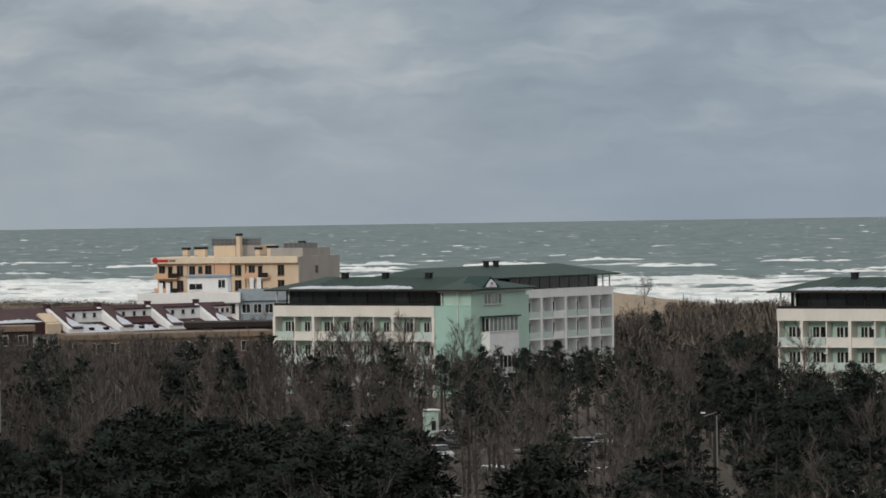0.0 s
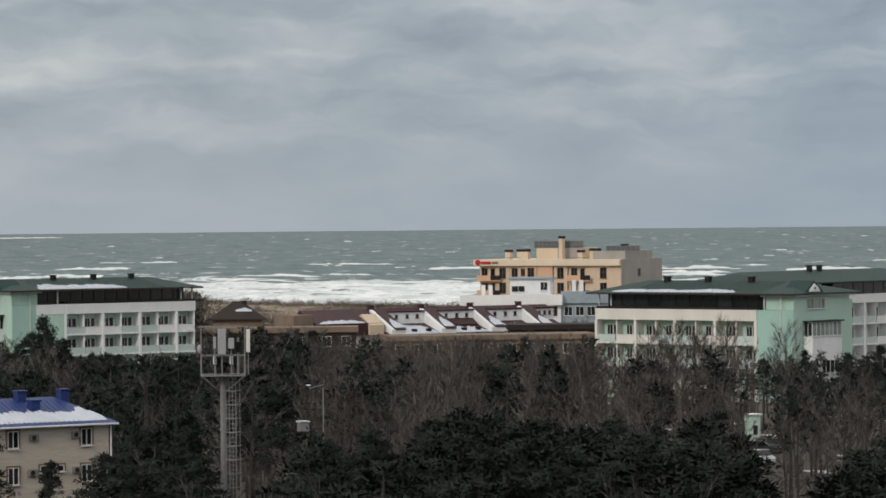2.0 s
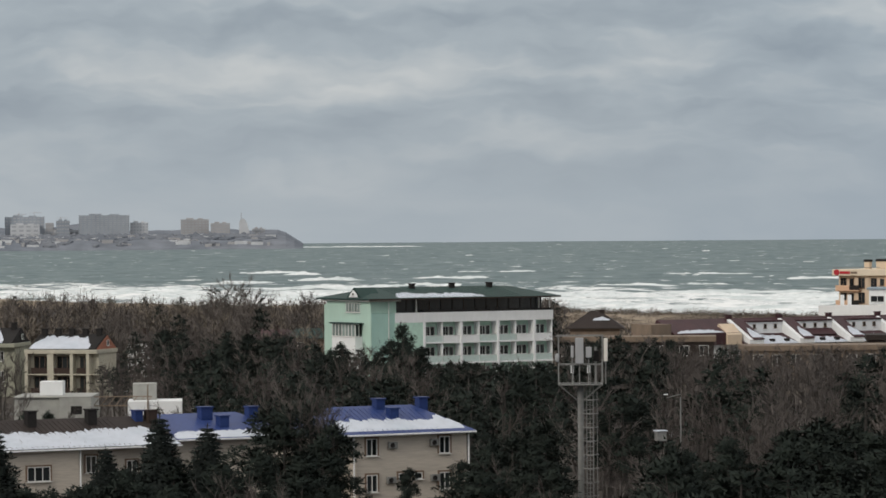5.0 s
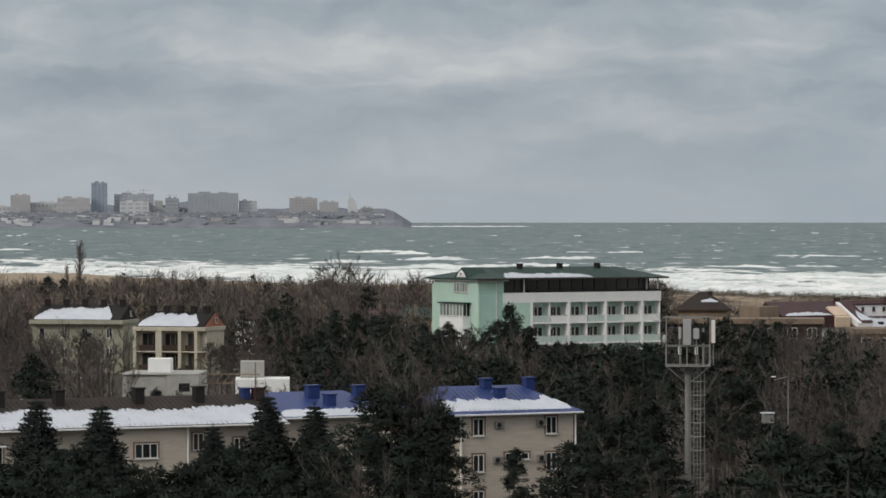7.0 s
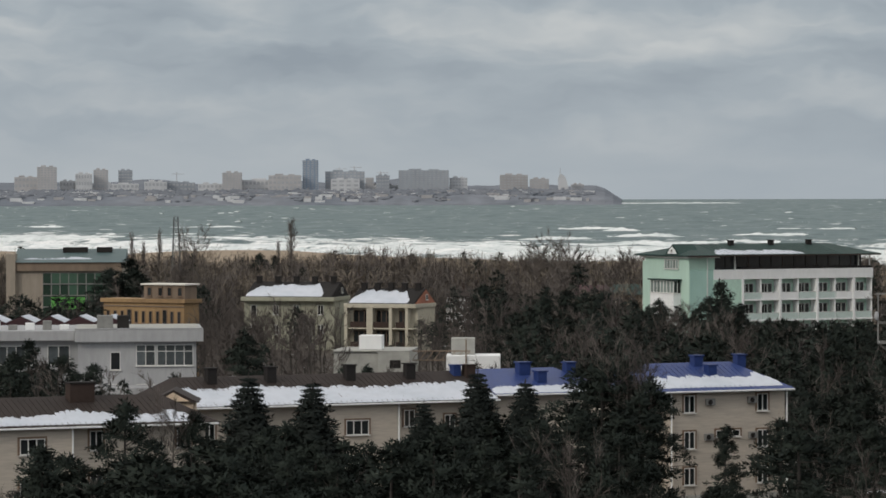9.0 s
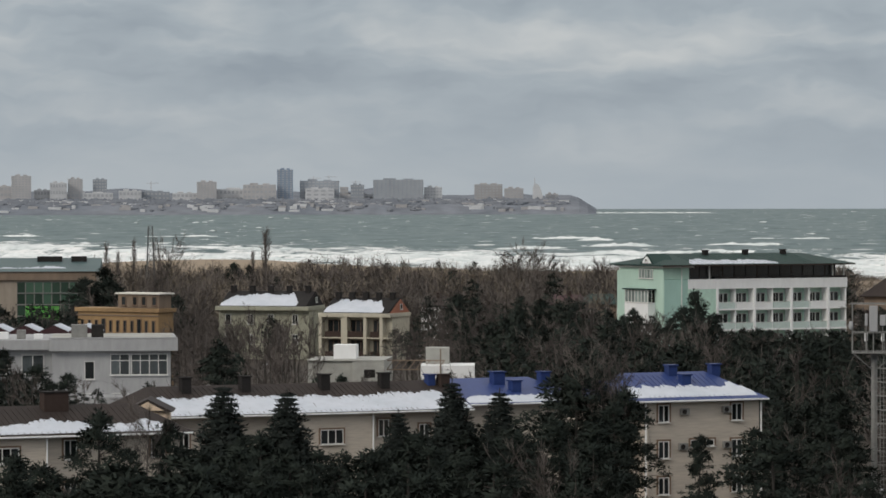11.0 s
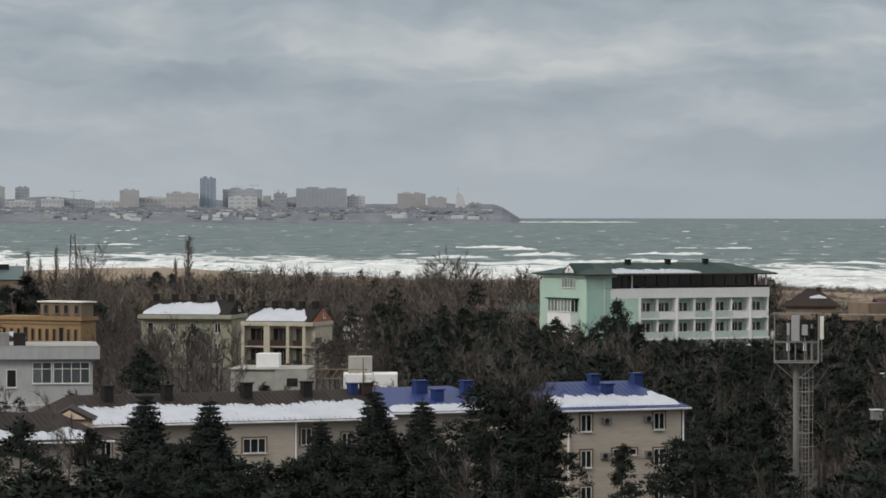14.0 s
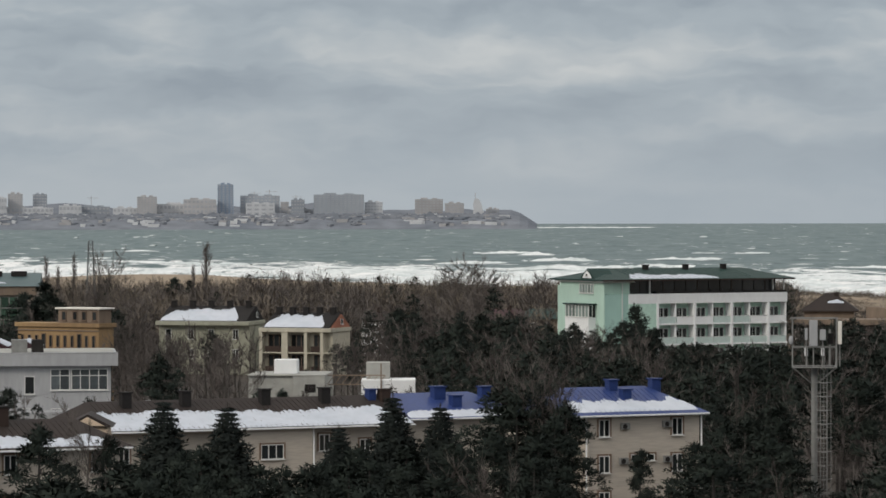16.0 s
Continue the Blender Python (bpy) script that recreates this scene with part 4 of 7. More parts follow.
# ---- peach hotel by the sea ----
def peach_hotel():
    x, y = spot(7.23, 826)
    ax, ay = spot(9.31, 812)
    ang = math.degrees(math.atan2(ay - y, ax - x))
    L = math.hypot(ax - x, ay - y)
    h = thing("seaside_hotel", pose(x, y, 0, 0, 0, ang), "peach and cream flat-roofed hotel near the beach", "hotel")
    B = lambda name, mat, *d, **kw: box(name, h, mat, *d, **kw)
    depth, top, fl = 21.0, 15.3, 3.1
    B("wall", M["cream_wall"], 0.2, L, 1.2, depth, 0, top - 1.3)
    # shade of the side wall is painted in as taupe
    B("side_wall", M["taupe"], L + 0.004, L + 0.2, 0.2, depth, 0, top, label="side wall in taupe that carries its shade")
    B("parapet", M["pale_cream"], -0.6, L, -0.3, depth, top - 1.3, top, label="cream roof parapet")
    bays = [0.0, 4.0, 7.4, 11.0, 13.8, 17.4, 20.6, 24.6, L]
    tones = ("cream_wall", "cream_wall", "cream_wall", "peach", "peach", "cream_wall", "cream_wall", "cream_wall")
    for i in range(8):
        a, b = bays[i], bays[i + 1]
        if i in (0, 6):
            for s in range(4):
                z = top - 1.3 - (s + 1) * fl
                B("balcony_slab", M["peach"], a + 0.2, b + 1.6, -0.4, 1.2, z - 0.1, z + 0.12)
                B("balcony_front", M["peach"], a + 0.2, b - 0.6, -0.4, -0.28, z + 0.124, z + 1.1)
                B("railing", M["dark_metal"], b - 0.6, b + 1.6, -0.4, -0.34, z + 0.124, z + 1.1)
        else:
            B("facade_panel", M[tones[i]], a + 0.05, b - 0.05, 0.3 if i in (3, 4) else 0.7, 1.196, 0, top - 1.304)
        for s in range(4):
            z = top - 1.3 - (s + 1) * fl
            y0 = 1.16 if i in (0, 6) else (0.26 if i in (3, 4) else 0.66)
            mid = (a + b) / 2
            if i in (0, 6, 2):
                window(h, Matrix.Translation((mid - 0.7, y0, z + 0.2)), 1.4, 2.4, 2, M["frame_brown"], name="balcony_door")
                window(h, Matrix.Translation((mid + 1.2, y0, z + 1.0)), 1.0, 1.5, 1, M["frame_brown"])
            elif i != 4:
                window(h, Matrix.Translation((mid, y0, z + 0.5)), 1.5 if i % 2 else 1.9, 2.2, 2, M["frame_brown"])
    for s in range(4):
        z = top - 1.3 - (s + 1) * fl
        window(h, pose(L + 0.21, 9.0, z + 0.9, 0, 0, 90), 1.4, 1.5, 2, M["frame_brown"])
    # roof plant
    B("stair_house", M["cream_wall"], 11.0, 21.5, 6, 14, top + 0.003, top + 2.3)
    # same shade-toned colour on a sheet over the front's right half
    B("stair_house_side", M["taupe"], 16.0, 21.5, 5.9, 5.99, top + 0.003, top + 2.3)
    B("rear_block", M["taupe"], L - 7.5, L - 0.2, 3, 17, top + 0.003, top + 1.7)
    for x in np.arange(10.6, 22.0, 0.95):
        B("rail_post", M["grey_metal"], x - 0.03, x + 0.03, 5.9, 5.96, top + 2.304, top + 3.9)
    for z in (3.0, 3.8):
        B("rail", M["grey_metal"], 10.5, 22.0, 5.88, 5.98, top + z, top + z + 0.08)
    B("screen", M["mesh_screen"], 10.6, 21.8, 5.97, 6.03, top + 2.304, top + 3.7)
    for x in np.arange(L - 4.5, L + 3.4, 1.1):
        B("rail_post", M["grey_metal"], x - 0.03, x + 0.03, 3.0, 3.06, top + 1.7, top + 2.9)
    B("screen", M["mesh_screen"], L - 4.5, L + 3.0, 3.1, 3.16, top + 1.704, top + 2.75)
    B("rail", M["grey_metal"], -0.5, 10.4, -0.2, -0.14, top + 0.35, top + 0.45)
    B("rail", M["grey_metal"], 21.6, L - 7, -0.2, -0.14, top + 0.35, top + 0.45)
    for px, w, hh in ((5.6, 1.2, 1.5), (9.0, 2.5, 1.6), (17.8, 0.8, 4.3), (22.2, 1.1, 1.4), (25.4, 2.0, 1.7), (32.5, 1.0, 2.6)):
        ch = chimney(h, M["cream_wall"], min(px, L - 0.8), 4.0, top + 0.003, w, 1.2, hh, M["dark_metal"], 0.5)
    # sign in plain shapes
    bm = bmesh.new()
    bmesh.ops.create_circle(bm, cap_ends=True, radius=0.62, segments=20)
    bmesh.ops.rotate(bm, verts=bm.verts, matrix=Matrix.Rotation(radians(90), 3, "X"))
    ex = bmesh.ops.extrude_face_region(bm, geom=bm.faces[:])
    bmesh.ops.translate(bm, verts=[q for q in ex["geom"] if isinstance(q, bmesh.types.BMVert)], vec=(0, -0.1, 0))
    bmesh.ops.recalc_face_normals(bm, faces=bm.faces)
    part("sign_disc", bm, M["red"], h, "round red sign", Matrix.Translation((0.5, -0.34, top - 0.62)))
    B("sign_bar", M["red"], 1.2, 3.5, -0.42, -0.304, top - 0.95, top - 0.4, label="red sign bar")
    B("sign_bar", M["tan"], 3.7, 5.2, -0.40, -0.304, top - 0.9, top - 0.45)
    return h


peach_hotel()


def white_villa():
    """White terraced house with a blue-grey side, in front of the peach hotel."""
    x, y = spot(7.05, 762)
    h = thing("terraced_villa", pose(x, y, 0, 0, 0, -14), "white terraced villa with a blue-grey wing", "house")
    B = lambda name, mat, *d, **kw: box(name, h, mat, *d, **kw)
    B("wall", M["white"], 0, 18.6, 0.4, 12, 0, 8.3)
    B("terrace_parapet", M["white"], -0.8, 19.0, -0.8, 0.3, 7.6, 9.3)
    B("terrace_slab", M["white"], -0.8, 19.0, -0.8, 12, 7.3, 7.597)
    for x0, w in ((1.5, 2.0), (4.3, 0.7), (5.3, 0.7), (7.6, 4.4), (14.2, 1.6), (16.4, 1.6)):
        window(h, Matrix.Translation((x0 + w / 2, 0.37, 5.1 if w > 1 else 5.7)), w, 2.0 if w > 1 else 0.9, max(1, int(w / 0.8)))
    B("upper_storey", M["white"], 8.6, 16.4, 2.2, 9, 9.3, 12.2)
    B("upper_roof", M["blue_grey"], 8.2, 16.8, 1.8, 9.4, 12.204, 12.6)
    window(h, Matrix.Translation((15.2, 2.17, 10.1)), 1.4, 1.6, 2)
    window(h, Matrix.Translation((10.2, 2.17, 9.8)), 2.6, 1.2, 2)
    for a in (3.2, 4.6):
        B("chimney", M["white"], a, a + 0.7, 1, 1.8, 9.304, 11.2)
    B("side_wing", M["blue_grey"], 18.62, 28.0, 1.0, 12, 0, 9.5, label="blue-grey rendered side wing")
    B("side_parapet", M["blue_grey"], 18.62, 28.4, 0.4, 0.996, 7.6, 9.9)
    for i in range(4):
        window(h, Matrix.Translation((20.0 + i * 2.2, 0.97, 5.2)), 1.6, 1.8, 2)
    for a in (20.6, 22.0):
        B("chimney", M["white"], a, a + 0.8, 2, 2.7, 9.504, 12.0)
    return h


white_villa()


def red_row():
    """Row of attic houses: dark red roof strips between white raking walls, small dormers, snow on the lower slopes."""
    x, y = spot(4.9, 668)
    h = thing("terraced_row", pose(x, y, 0, 0, 0, 30), "row of low houses with dark red roofs and snow", "houses")
    L, ridge = 53.0, 8.9
    box("wall", h, M["white"], 0, L, 0.3, 9, 0, 4.6)

    def wedge(prof, x0, x1):
        bm = bmesh.new()
        a = [bm.verts.new((x0, p, z)) for p, z in prof]
        b = [bm.verts.new((x1, p, z)) for p, z in prof]
        bm.faces.new(a), bm.faces.new(b[::-1])
        n = len(prof)
        for i in range(n):
            bm.faces.new((a[i], b[i], b[(i + 1) % n], a[(i + 1) % n]))
        bmesh.ops.recalc_face_normals(bm, faces=bm.faces)
        return bm

    part("roof", wedge([(-0.6, 6.6), (4.6, ridge), (9.8, 4.6), (-0.6, 4.604)], -0.3, 13.4), M["red_roof"], h, "dark red tiled roof")
    part("rear_roof", wedge([(4.0, 6.6), (4.0, 8.4), (4.6, ridge), (9.8, 4.6)], 13.41, L), M["red_roof"], h)
    part("lower_roof", wedge([(-2.4, 4.604), (3.9, 6.7), (3.9, 4.604)], 13.42, L - 0.01), M["red_roof"], h)
    roof_snow(h.matrix_basis @ Matrix.Translation((0.5, -0.58, 6.62)), 9.5, 0.1, 1.6, 0.44, 31, 0.5, label="snow on the dark red row roof")
    part("cream_gable", wedge([(-1.0, 4.604), (-1.0, 6.3), (1.6, 8.1), (4.2, 6.3), (4.2, 4.604)], 10.4, 13.41), M["cream_wall"], h, "cream gable")
    pitch, strip_w = 10.7, 3.0
    for i in range(4):
        x0 = 13.9 + i * pitch
        wide = min(pitch, L - x0) - strip_w
        strip = part("party_wall", wedge([(-2.6, 4.604), (-2.6, 5.4), (4.0, ridge - 0.15), (4.0, 4.604)], x0, x0 + strip_w), M["white"], h, "white raking wall")
        part("roof_strip", wedge([(-2.75, 5.37), (-2.75, 5.55), (4.1, ridge + 0.02), (4.1, ridge - 0.13)], x0 + 0.75, x0 + strip_w - 0.03), M["red_roof"], strip)
        a = x0 + strip_w + 0.004
        box("dormer", h, M["white"], a, a + wide - 0.02, 2.6, 3.99, 6.2, 8.2)
        box("dormer_roof", h, M["red_roof"], a, a + wide - 0.02, 2.3, 4.2, 8.204, 8.5)
        if i == 1:
            part("lean_to", wedge([(0.8, 5.9), (2.58, 6.95), (2.58, 5.9)], a + 0.9, a + wide - 0.3), M["red_roof"], h, "dark red lean-to roof")
        for w in (0.22, 0.52, 0.8):
            window(h, Matrix.Translation((a + w * wide, 2.57, 7.1)), 0.6, 0.75, 1, M["frame_brown"])
        for q in (0.3, 0.7):
            box("skylight", h, M["dark_metal"], a + q * wide, a + q * wide + 0.8, -1.6, -0.9, 4.95, 5.45)
        roof_snow(h.matrix_basis @ Matrix.Translation((a + 0.05, -2.4, 4.62)), wide - 0.2, 0.0, 3.4 if i == 1 else 4.7, 0.333, 20 + i, 0.35, label="snow on the dark red row roof")
        roof_snow(h.matrix_basis @ Matrix.Translation((x0 + 0.9, -2.7, 5.56)), 2.05, 0.4, 4.8, 0.515, 40 + i, 0.3, label="snow on the dark red row roof")
        chimney(h, M["red_roof"], x0 + 0.6, 4.4, ridge - 0.1, 0.9, 0.8, 0.6)
    box("end_block", h, M["tan"], -4.6, -0.5, 0, 6, 0, 8.3, "tan rendered end block")
    return h


red_row()


def flat_block(b0, d0, length, depth, top, ang, wall, band, label, windows=0, name="low_building"):
    h = thing(name, pose(*spot(b0, d0), 0, 0, 0, ang), label, "building")
    box("wall", h, wall, 0, length, 0.3, depth, 0, top - 0.9)
    box("parapet", h, band, -0.4, length + 0.4, -0.1, depth, top - 0.897, top)
    for i in range(windows):
        x = (i + 0.5) * length / windows
        window(h, Matrix.Translation((x, 0.27, top - 3.2)), 1.6, 1.7, 2)
    return h


flat_block(5.98, 645, 34, 10, 5.3, 2, M["tan"], M["tan"], "long low building with a tan parapet behind bare trees", 11)
flat_block(3.2, 655, 26, 8, 6.6, -5, M["brown_roof"], M["tan"], "low brown building behind bare trees", 8)
flat_block(7.7, 668, 17, 10, 6.3, -6, M["brown_roof"], M["brown_roof"], "low dark flat-roofed building beside the hotel", 4)


def hat_house():
    h = thing("hipped_house", pose(*spot(3.40, 722), 0, 0, 0, -5), "small house with a steep dark hipped roof", "house")
    box("wall", h, M["tan"], 0, 9, 0, 8, 0, 6.2)
    bm = bmesh.new()
    hip_roof(bm, -0.8, 9.8, -0.8, 8.8, 6.25, 3.1, 4.5, 4.5)
    roof = part("roof", bm, M["brown_roof"], h)
    chimney(roof, M["brown_roof"], 5.8, 3.6, 8.0, 0.8, 0.8, 1.4)
    roof_snow(h.matrix_basis @ Matrix.Translation((4.2, -0.8, 6.27)), 3.0, 2.0, 3.6, 0.645, 88, 0.4, label="snow patch on the steep brown roof")
    return h


hat_house()


# ---- near houses ----
def ac_unit(parent, x, y, z):
    ob = box("air_conditioner", parent, M["grey_metal"], x - 0.4, x + 0.4, y - 0.32, y, z, z + 0.55)
    bm = bmesh.new()
    bmesh.ops.create_cone(bm, cap_ends=True, segments=16, radius1=0.2, radius2=0.2, depth=0.04)
    bmesh.ops.rotate(bm, verts=bm.verts, matrix=Matrix.Rotation(radians(90), 3, "X"))
    part("fan_grille", bm, M["dark_metal"], ob, m=Matrix.Translation((-0.1, -0.19, 0.27)))


def gutter(parent, x0, x1, y, z):
    box("gutter", parent, M["white"], x0, x1, y - 0.14, y, z - 0.16, z - 0.02)


def blue_house():
    h = thing("guest_house", pose(*spot(0.287, 316), 0, 0, 0, 28), "beige three-storey house with a blue hipped metal roof", "house", "blue-roofed houses")
    L, D, top = 10.2, 9.0, 8.9
    box("wall", h, M["beige"], 0, L, 0, D, 0, top)
    box("plinth", h, M["concrete"], -0.08, L + 0.08, -0.08, D + 0.08, 0, 0.6)
    box("rear_wing", h, M["beige"], -2.6, -0.004, 1.6, D, 0, top)
    bm = bmesh.new()
    hip_roof(bm, -3.2, L + 0.6, -0.6, D + 0.6, top + 0.1, 2.0, 3.2, 3.2)
    roof = part("roof", bm, M["blue_roof"], h, "blue sheet-metal hipped roof")
    slope = 2.0 / (D / 2 + 0.6)
    for i in range(26):
        x = 0.2 + i * 0.45
        if x < L - 2.4:
            bm = bmesh.new()
            add_box(bm, -0.02, 0.02, 0, D / 2 + 0.5, 0, 0.04)
            part("seam", bm, M["blue_roof"], roof, m=Matrix.Translation((x, -0.58, top + 0.1)) @ pose(0, 0, 0, math.degrees(math.atan(slope))))
    gutter(h, -3.1, L + 0.55, -0.604, top + 0.1)
    box("soffit", h, M["white"], -2.8, L + 0.4, -0.45, -0.004, top - 0.12, top - 0.1)
    for x, y, z, s in ((4.3, 4.1, top + 1.6, 1.0), (8.4, 4.3, top + 1.4, 1.2), (4.7, 2.5, top + 0.9, 1.0)):
        chimney(h, M["blue_paint"], x, y, z, 0.8, 0.8, s)
    for z in (7.2, 4.3, 1.4):
        zz = z
        for x in (1.4, 8.1):
            if z > 1:
                window(h, Matrix.Translation((x, -0.01, zz)), 1.0, 1.4, 2, surround=M["frame_brown"])
    for x in (4.2, 5.65):
        window(h, Matrix.Translation((x, -0.01, 5.2)), 0.75, 0.55, 1, surround=M["frame_brown"])
    for x, z in ((3.25, 7.75), (7.1, 7.85), (3.1, 4.95), (7.15, 5.0)):
        ac_unit(h, x, -0.003, z)
    for x in (-0.25, L + 0.12):
        box("downpipe", h, M["white"], x - 0.06, x + 0.06, -0.16, -0.04, 0.3, top - 0.1)
    roof_snow(h.matrix_basis @ Matrix.Translation((-1.8, -0.6, top + 0.1)), L + 1.6, 0.45, 3.2, slope, 41, 0.6, label="snow on the blue house roof")
    return h


blue_house()


def brown_row():
    """Long two-storey house: brown roof with snow, blue roof at its far end."""
    x, y = spot(-6.85, 327)
    h = thing("row_house", pose(x, y, 0, 0, 0, 28), "long beige house with a brown roof and melting snow", "house")
    L, D, top = 28.7, 11.0, 7.0
    box("wall", h, M["beige"], 0, L, 0, D, 0, top)
    box("projection", h, M["beige"], 11.2, 19.3, -0.7, -0.004, 0, top)
    box("end_wall", h, M["beige"], L + 0.004, L + 11.2, 0.8, D, 0, top + 0.4)
    bm = bmesh.new()
    hip_roof(bm, -0.8, L, -1.2, D + 0.6, top + 0.15, 2.2, 2.0, 0.05)
    roof = part("roof", bm, M["brown_roof"], h, "brown sheet-metal roof")
    bm = bmesh.new()
    hip_roof(bm, L + 0.01, L + 12.0, -0.2, D + 0.6, top + 0.5, 1.9, 0.05, 3.5)
    blue = part("blue_roof", bm, M["blue_roof"], h, "blue sheet-metal roof section")
    slope = 2.2 / (D / 2 + 0.9)
    for i in range(50):
        bm = bmesh.new()
        add_box(bm, -0.02, 0.02, 0, D / 2 + 0.8, 0, 0.04)
        xx = 1.4 + i * 0.47
        if xx < L:
            part("seam", bm, M["brown_roof"], roof, m=Matrix.Translation((xx, -1.18, top + 0.15)) @ pose(0, 0, 0, math.degrees(math.atan(slope))))
        else:
            bm.free()
    gutter(h, -0.7, L, -1.204, top + 0.15)
    gutter(h, L + 0.05, L + 11.9, -0.204, top + 0.5)
    for x in (4.2, 9.6, 16.9, 22.5):
        chimney(h, M["dark_metal"], x, 3.9, top + 1.6, 0.85, 0.8, 1.45, M["dark_metal"])
    for x, y, z, s, w in ((28.2, 4.0, top + 1.6, 1.2, 0.9), (27.1, 4.4, top + 1.7, 1.1, 0.7), (33.6, 4.4, top + 1.7, 1.2, 1.1), (34.4, 2.6, top + 1.2, 1.0, 0.9), (38.2, 4.6, top + 1.5, 1.3, 0.9)):
        chimney(h, M["brown_trim"] if x == 28.2 else M["blue_paint"], x, y, z, w, 0.9, s)
    window(h, Matrix.Translation((15.6, -0.72, 4.45)), 2.1, 1.25, 3, surround=M["frame_brown"])
    window(h, Matrix.Translation((20.7, -0.02, 4.95)), 1.0, 1.45, 2, surround=M["frame_brown"])
    for x in (2.5, 6.0, 24.5):
        window(h, Matrix.Translation((x, -0.02, 4.4)), 1.0, 1.5, 2, surround=M["frame_brown"])
    for x in (15.6, 20.7, 2.5, 24.5):
        window(h, Matrix.Translation((x, -0.72 if x == 15.6 else -0.02, 1.3)), 1.0, 1.5, 2, surround=M["frame_brown"])
    for x in (11.3, 19.4):
        box("downpipe", h, M["white"], x - 0.06, x + 0.06, -0.85, -0.72, 0.2, top)
    ac_unit(h, 22.0, -0.003, 5.3)
    roof_snow(h.matrix_basis @ Matrix.Translation((-0.6, -1.2, top + 0.15)), L + 0.5, 0.06, 4.6, slope, 52, 0.28, label="broad melting snow along the brown roof")
    roof_snow(h.matrix_basis @ Matrix.Translation((L + 0.1, -0.2, top + 0.5)), 11.0, 0.1, 3.4, 0.3, 57, 0.5, label="snow on the blue roof section")
    return h


brown_row()


def left_house():
    x, y = -50.3, 274.9
    h = thing("guest_house", pose(x, y, 0, 0, 0, 28), "beige three-storey house with a brown roof behind pines", "house")
    L, D, top = 20.3, 9.0, 8.35
    box("wall", h, M["beige"], 0, L, 0, D, 0, top)
    box("projection", h, M["beige"], 2.0, 9.9, -0.6, -0.004, 0, top)
    bm = bmesh.new()
    hip_roof(bm, -0.8, L + 0.7, -1.0, D + 0.6, top + 0.12, 1.85, 3.0, 2.6)
    roof = part("roof", bm, M["brown_roof"], h, "brown sheet-metal hipped roof")
    slope = 1.85 / (D / 2 + 0.8)
    for i in range(38):
        xx = 2.4 + i * 0.45
        if xx > L - 2.2:
            break
        bm = bmesh.new()
        add_box(bm, -0.02, 0.02, 0, D / 2 + 0.7, 0, 0.04)
        part("seam", bm, M["brown_roof"], roof, m=Matrix.Translation((xx, -0.98, top + 0.12)) @ pose(0, 0, 0, math.degrees(math.atan(slope))))
    gutter(h, -0.7, L + 0.6, -1.004, top + 0.12)
    chimney(h, M["brown_trim"], 12.0, 3.6, top + 1.3, 1.9, 1.0, 1.6, M["dark_metal"])
    for z in (6.65, 3.6):
        window(h, Matrix.Translation((6.9, -0.62, z - 0.15)), 1.9, 1.15, 3, surround=M["frame_brown"])
        window(h, Matrix.Translation((11.9, -0.02, z)), 1.0, 1.4, 2, surround=M["frame_brown"])
        window(h, Matrix.Translation((18.6, -0.02, z)), 1.1, 1.35, 2, surround=M["frame_brown"])
    box("downpipe", h, M["white"], 9.85, 9.97, -0.75, -0.63, 0.2, top)
    roof_snow(h.matrix_basis @ Matrix.Translation((-0.5, -1.0, top + 0.12)), L, 0.25, 2.7, slope, 63, 0.5, label="snow strip along the brown house eave")
    # cream gable of the porch behind
    g = thing("porch", pose(*spot(-7.25, 312), 0, 0, 0, 4), "small cream gable with a brown roof", "porch")
    box("wall", g, M["cream_wall"], 0, 3.2, 0, 5, 0, 8.4)
    bm = bmesh.new()
    a = [bm.verts.new(p) for p in ((-0.4, -0.3, 8.4), (3.6, -0.3, 8.4), (1.6, -0.3, 9.4))]
    b = [bm.verts.new((v.co.x, 5.2, v.co.z)) for v in a]
    bm.faces.new(a[::-1]), bm.faces.new(b)
    for i in range(3):
        bm.faces.new((a[i], a[(i + 1) % 3], b[(i + 1) % 3], b[i]))
    bmesh.ops.recalc_face_normals(bm, faces=bm.faces)
    part("roof", bm, M["brown_roof"], g)
    bm = bmesh.new()
    t = [bm.verts.new(p) for p in ((0.3, -0.33, 8.5), (2.9, -0.33, 8.5), (1.6, -0.33, 9.2), (0.3, -0.36, 8.5), (2.9, -0.36, 8.5), (1.6, -0.36, 9.2))]
    for f in ((0, 1, 2), (5, 4, 3), (0, 3, 4, 1), (1, 4, 5, 2), (2, 5, 3, 0)):
        bm.faces.new([t[i] for i in f])
    part("gable_panel", bm, M["cream_wall"], g)


left_house()


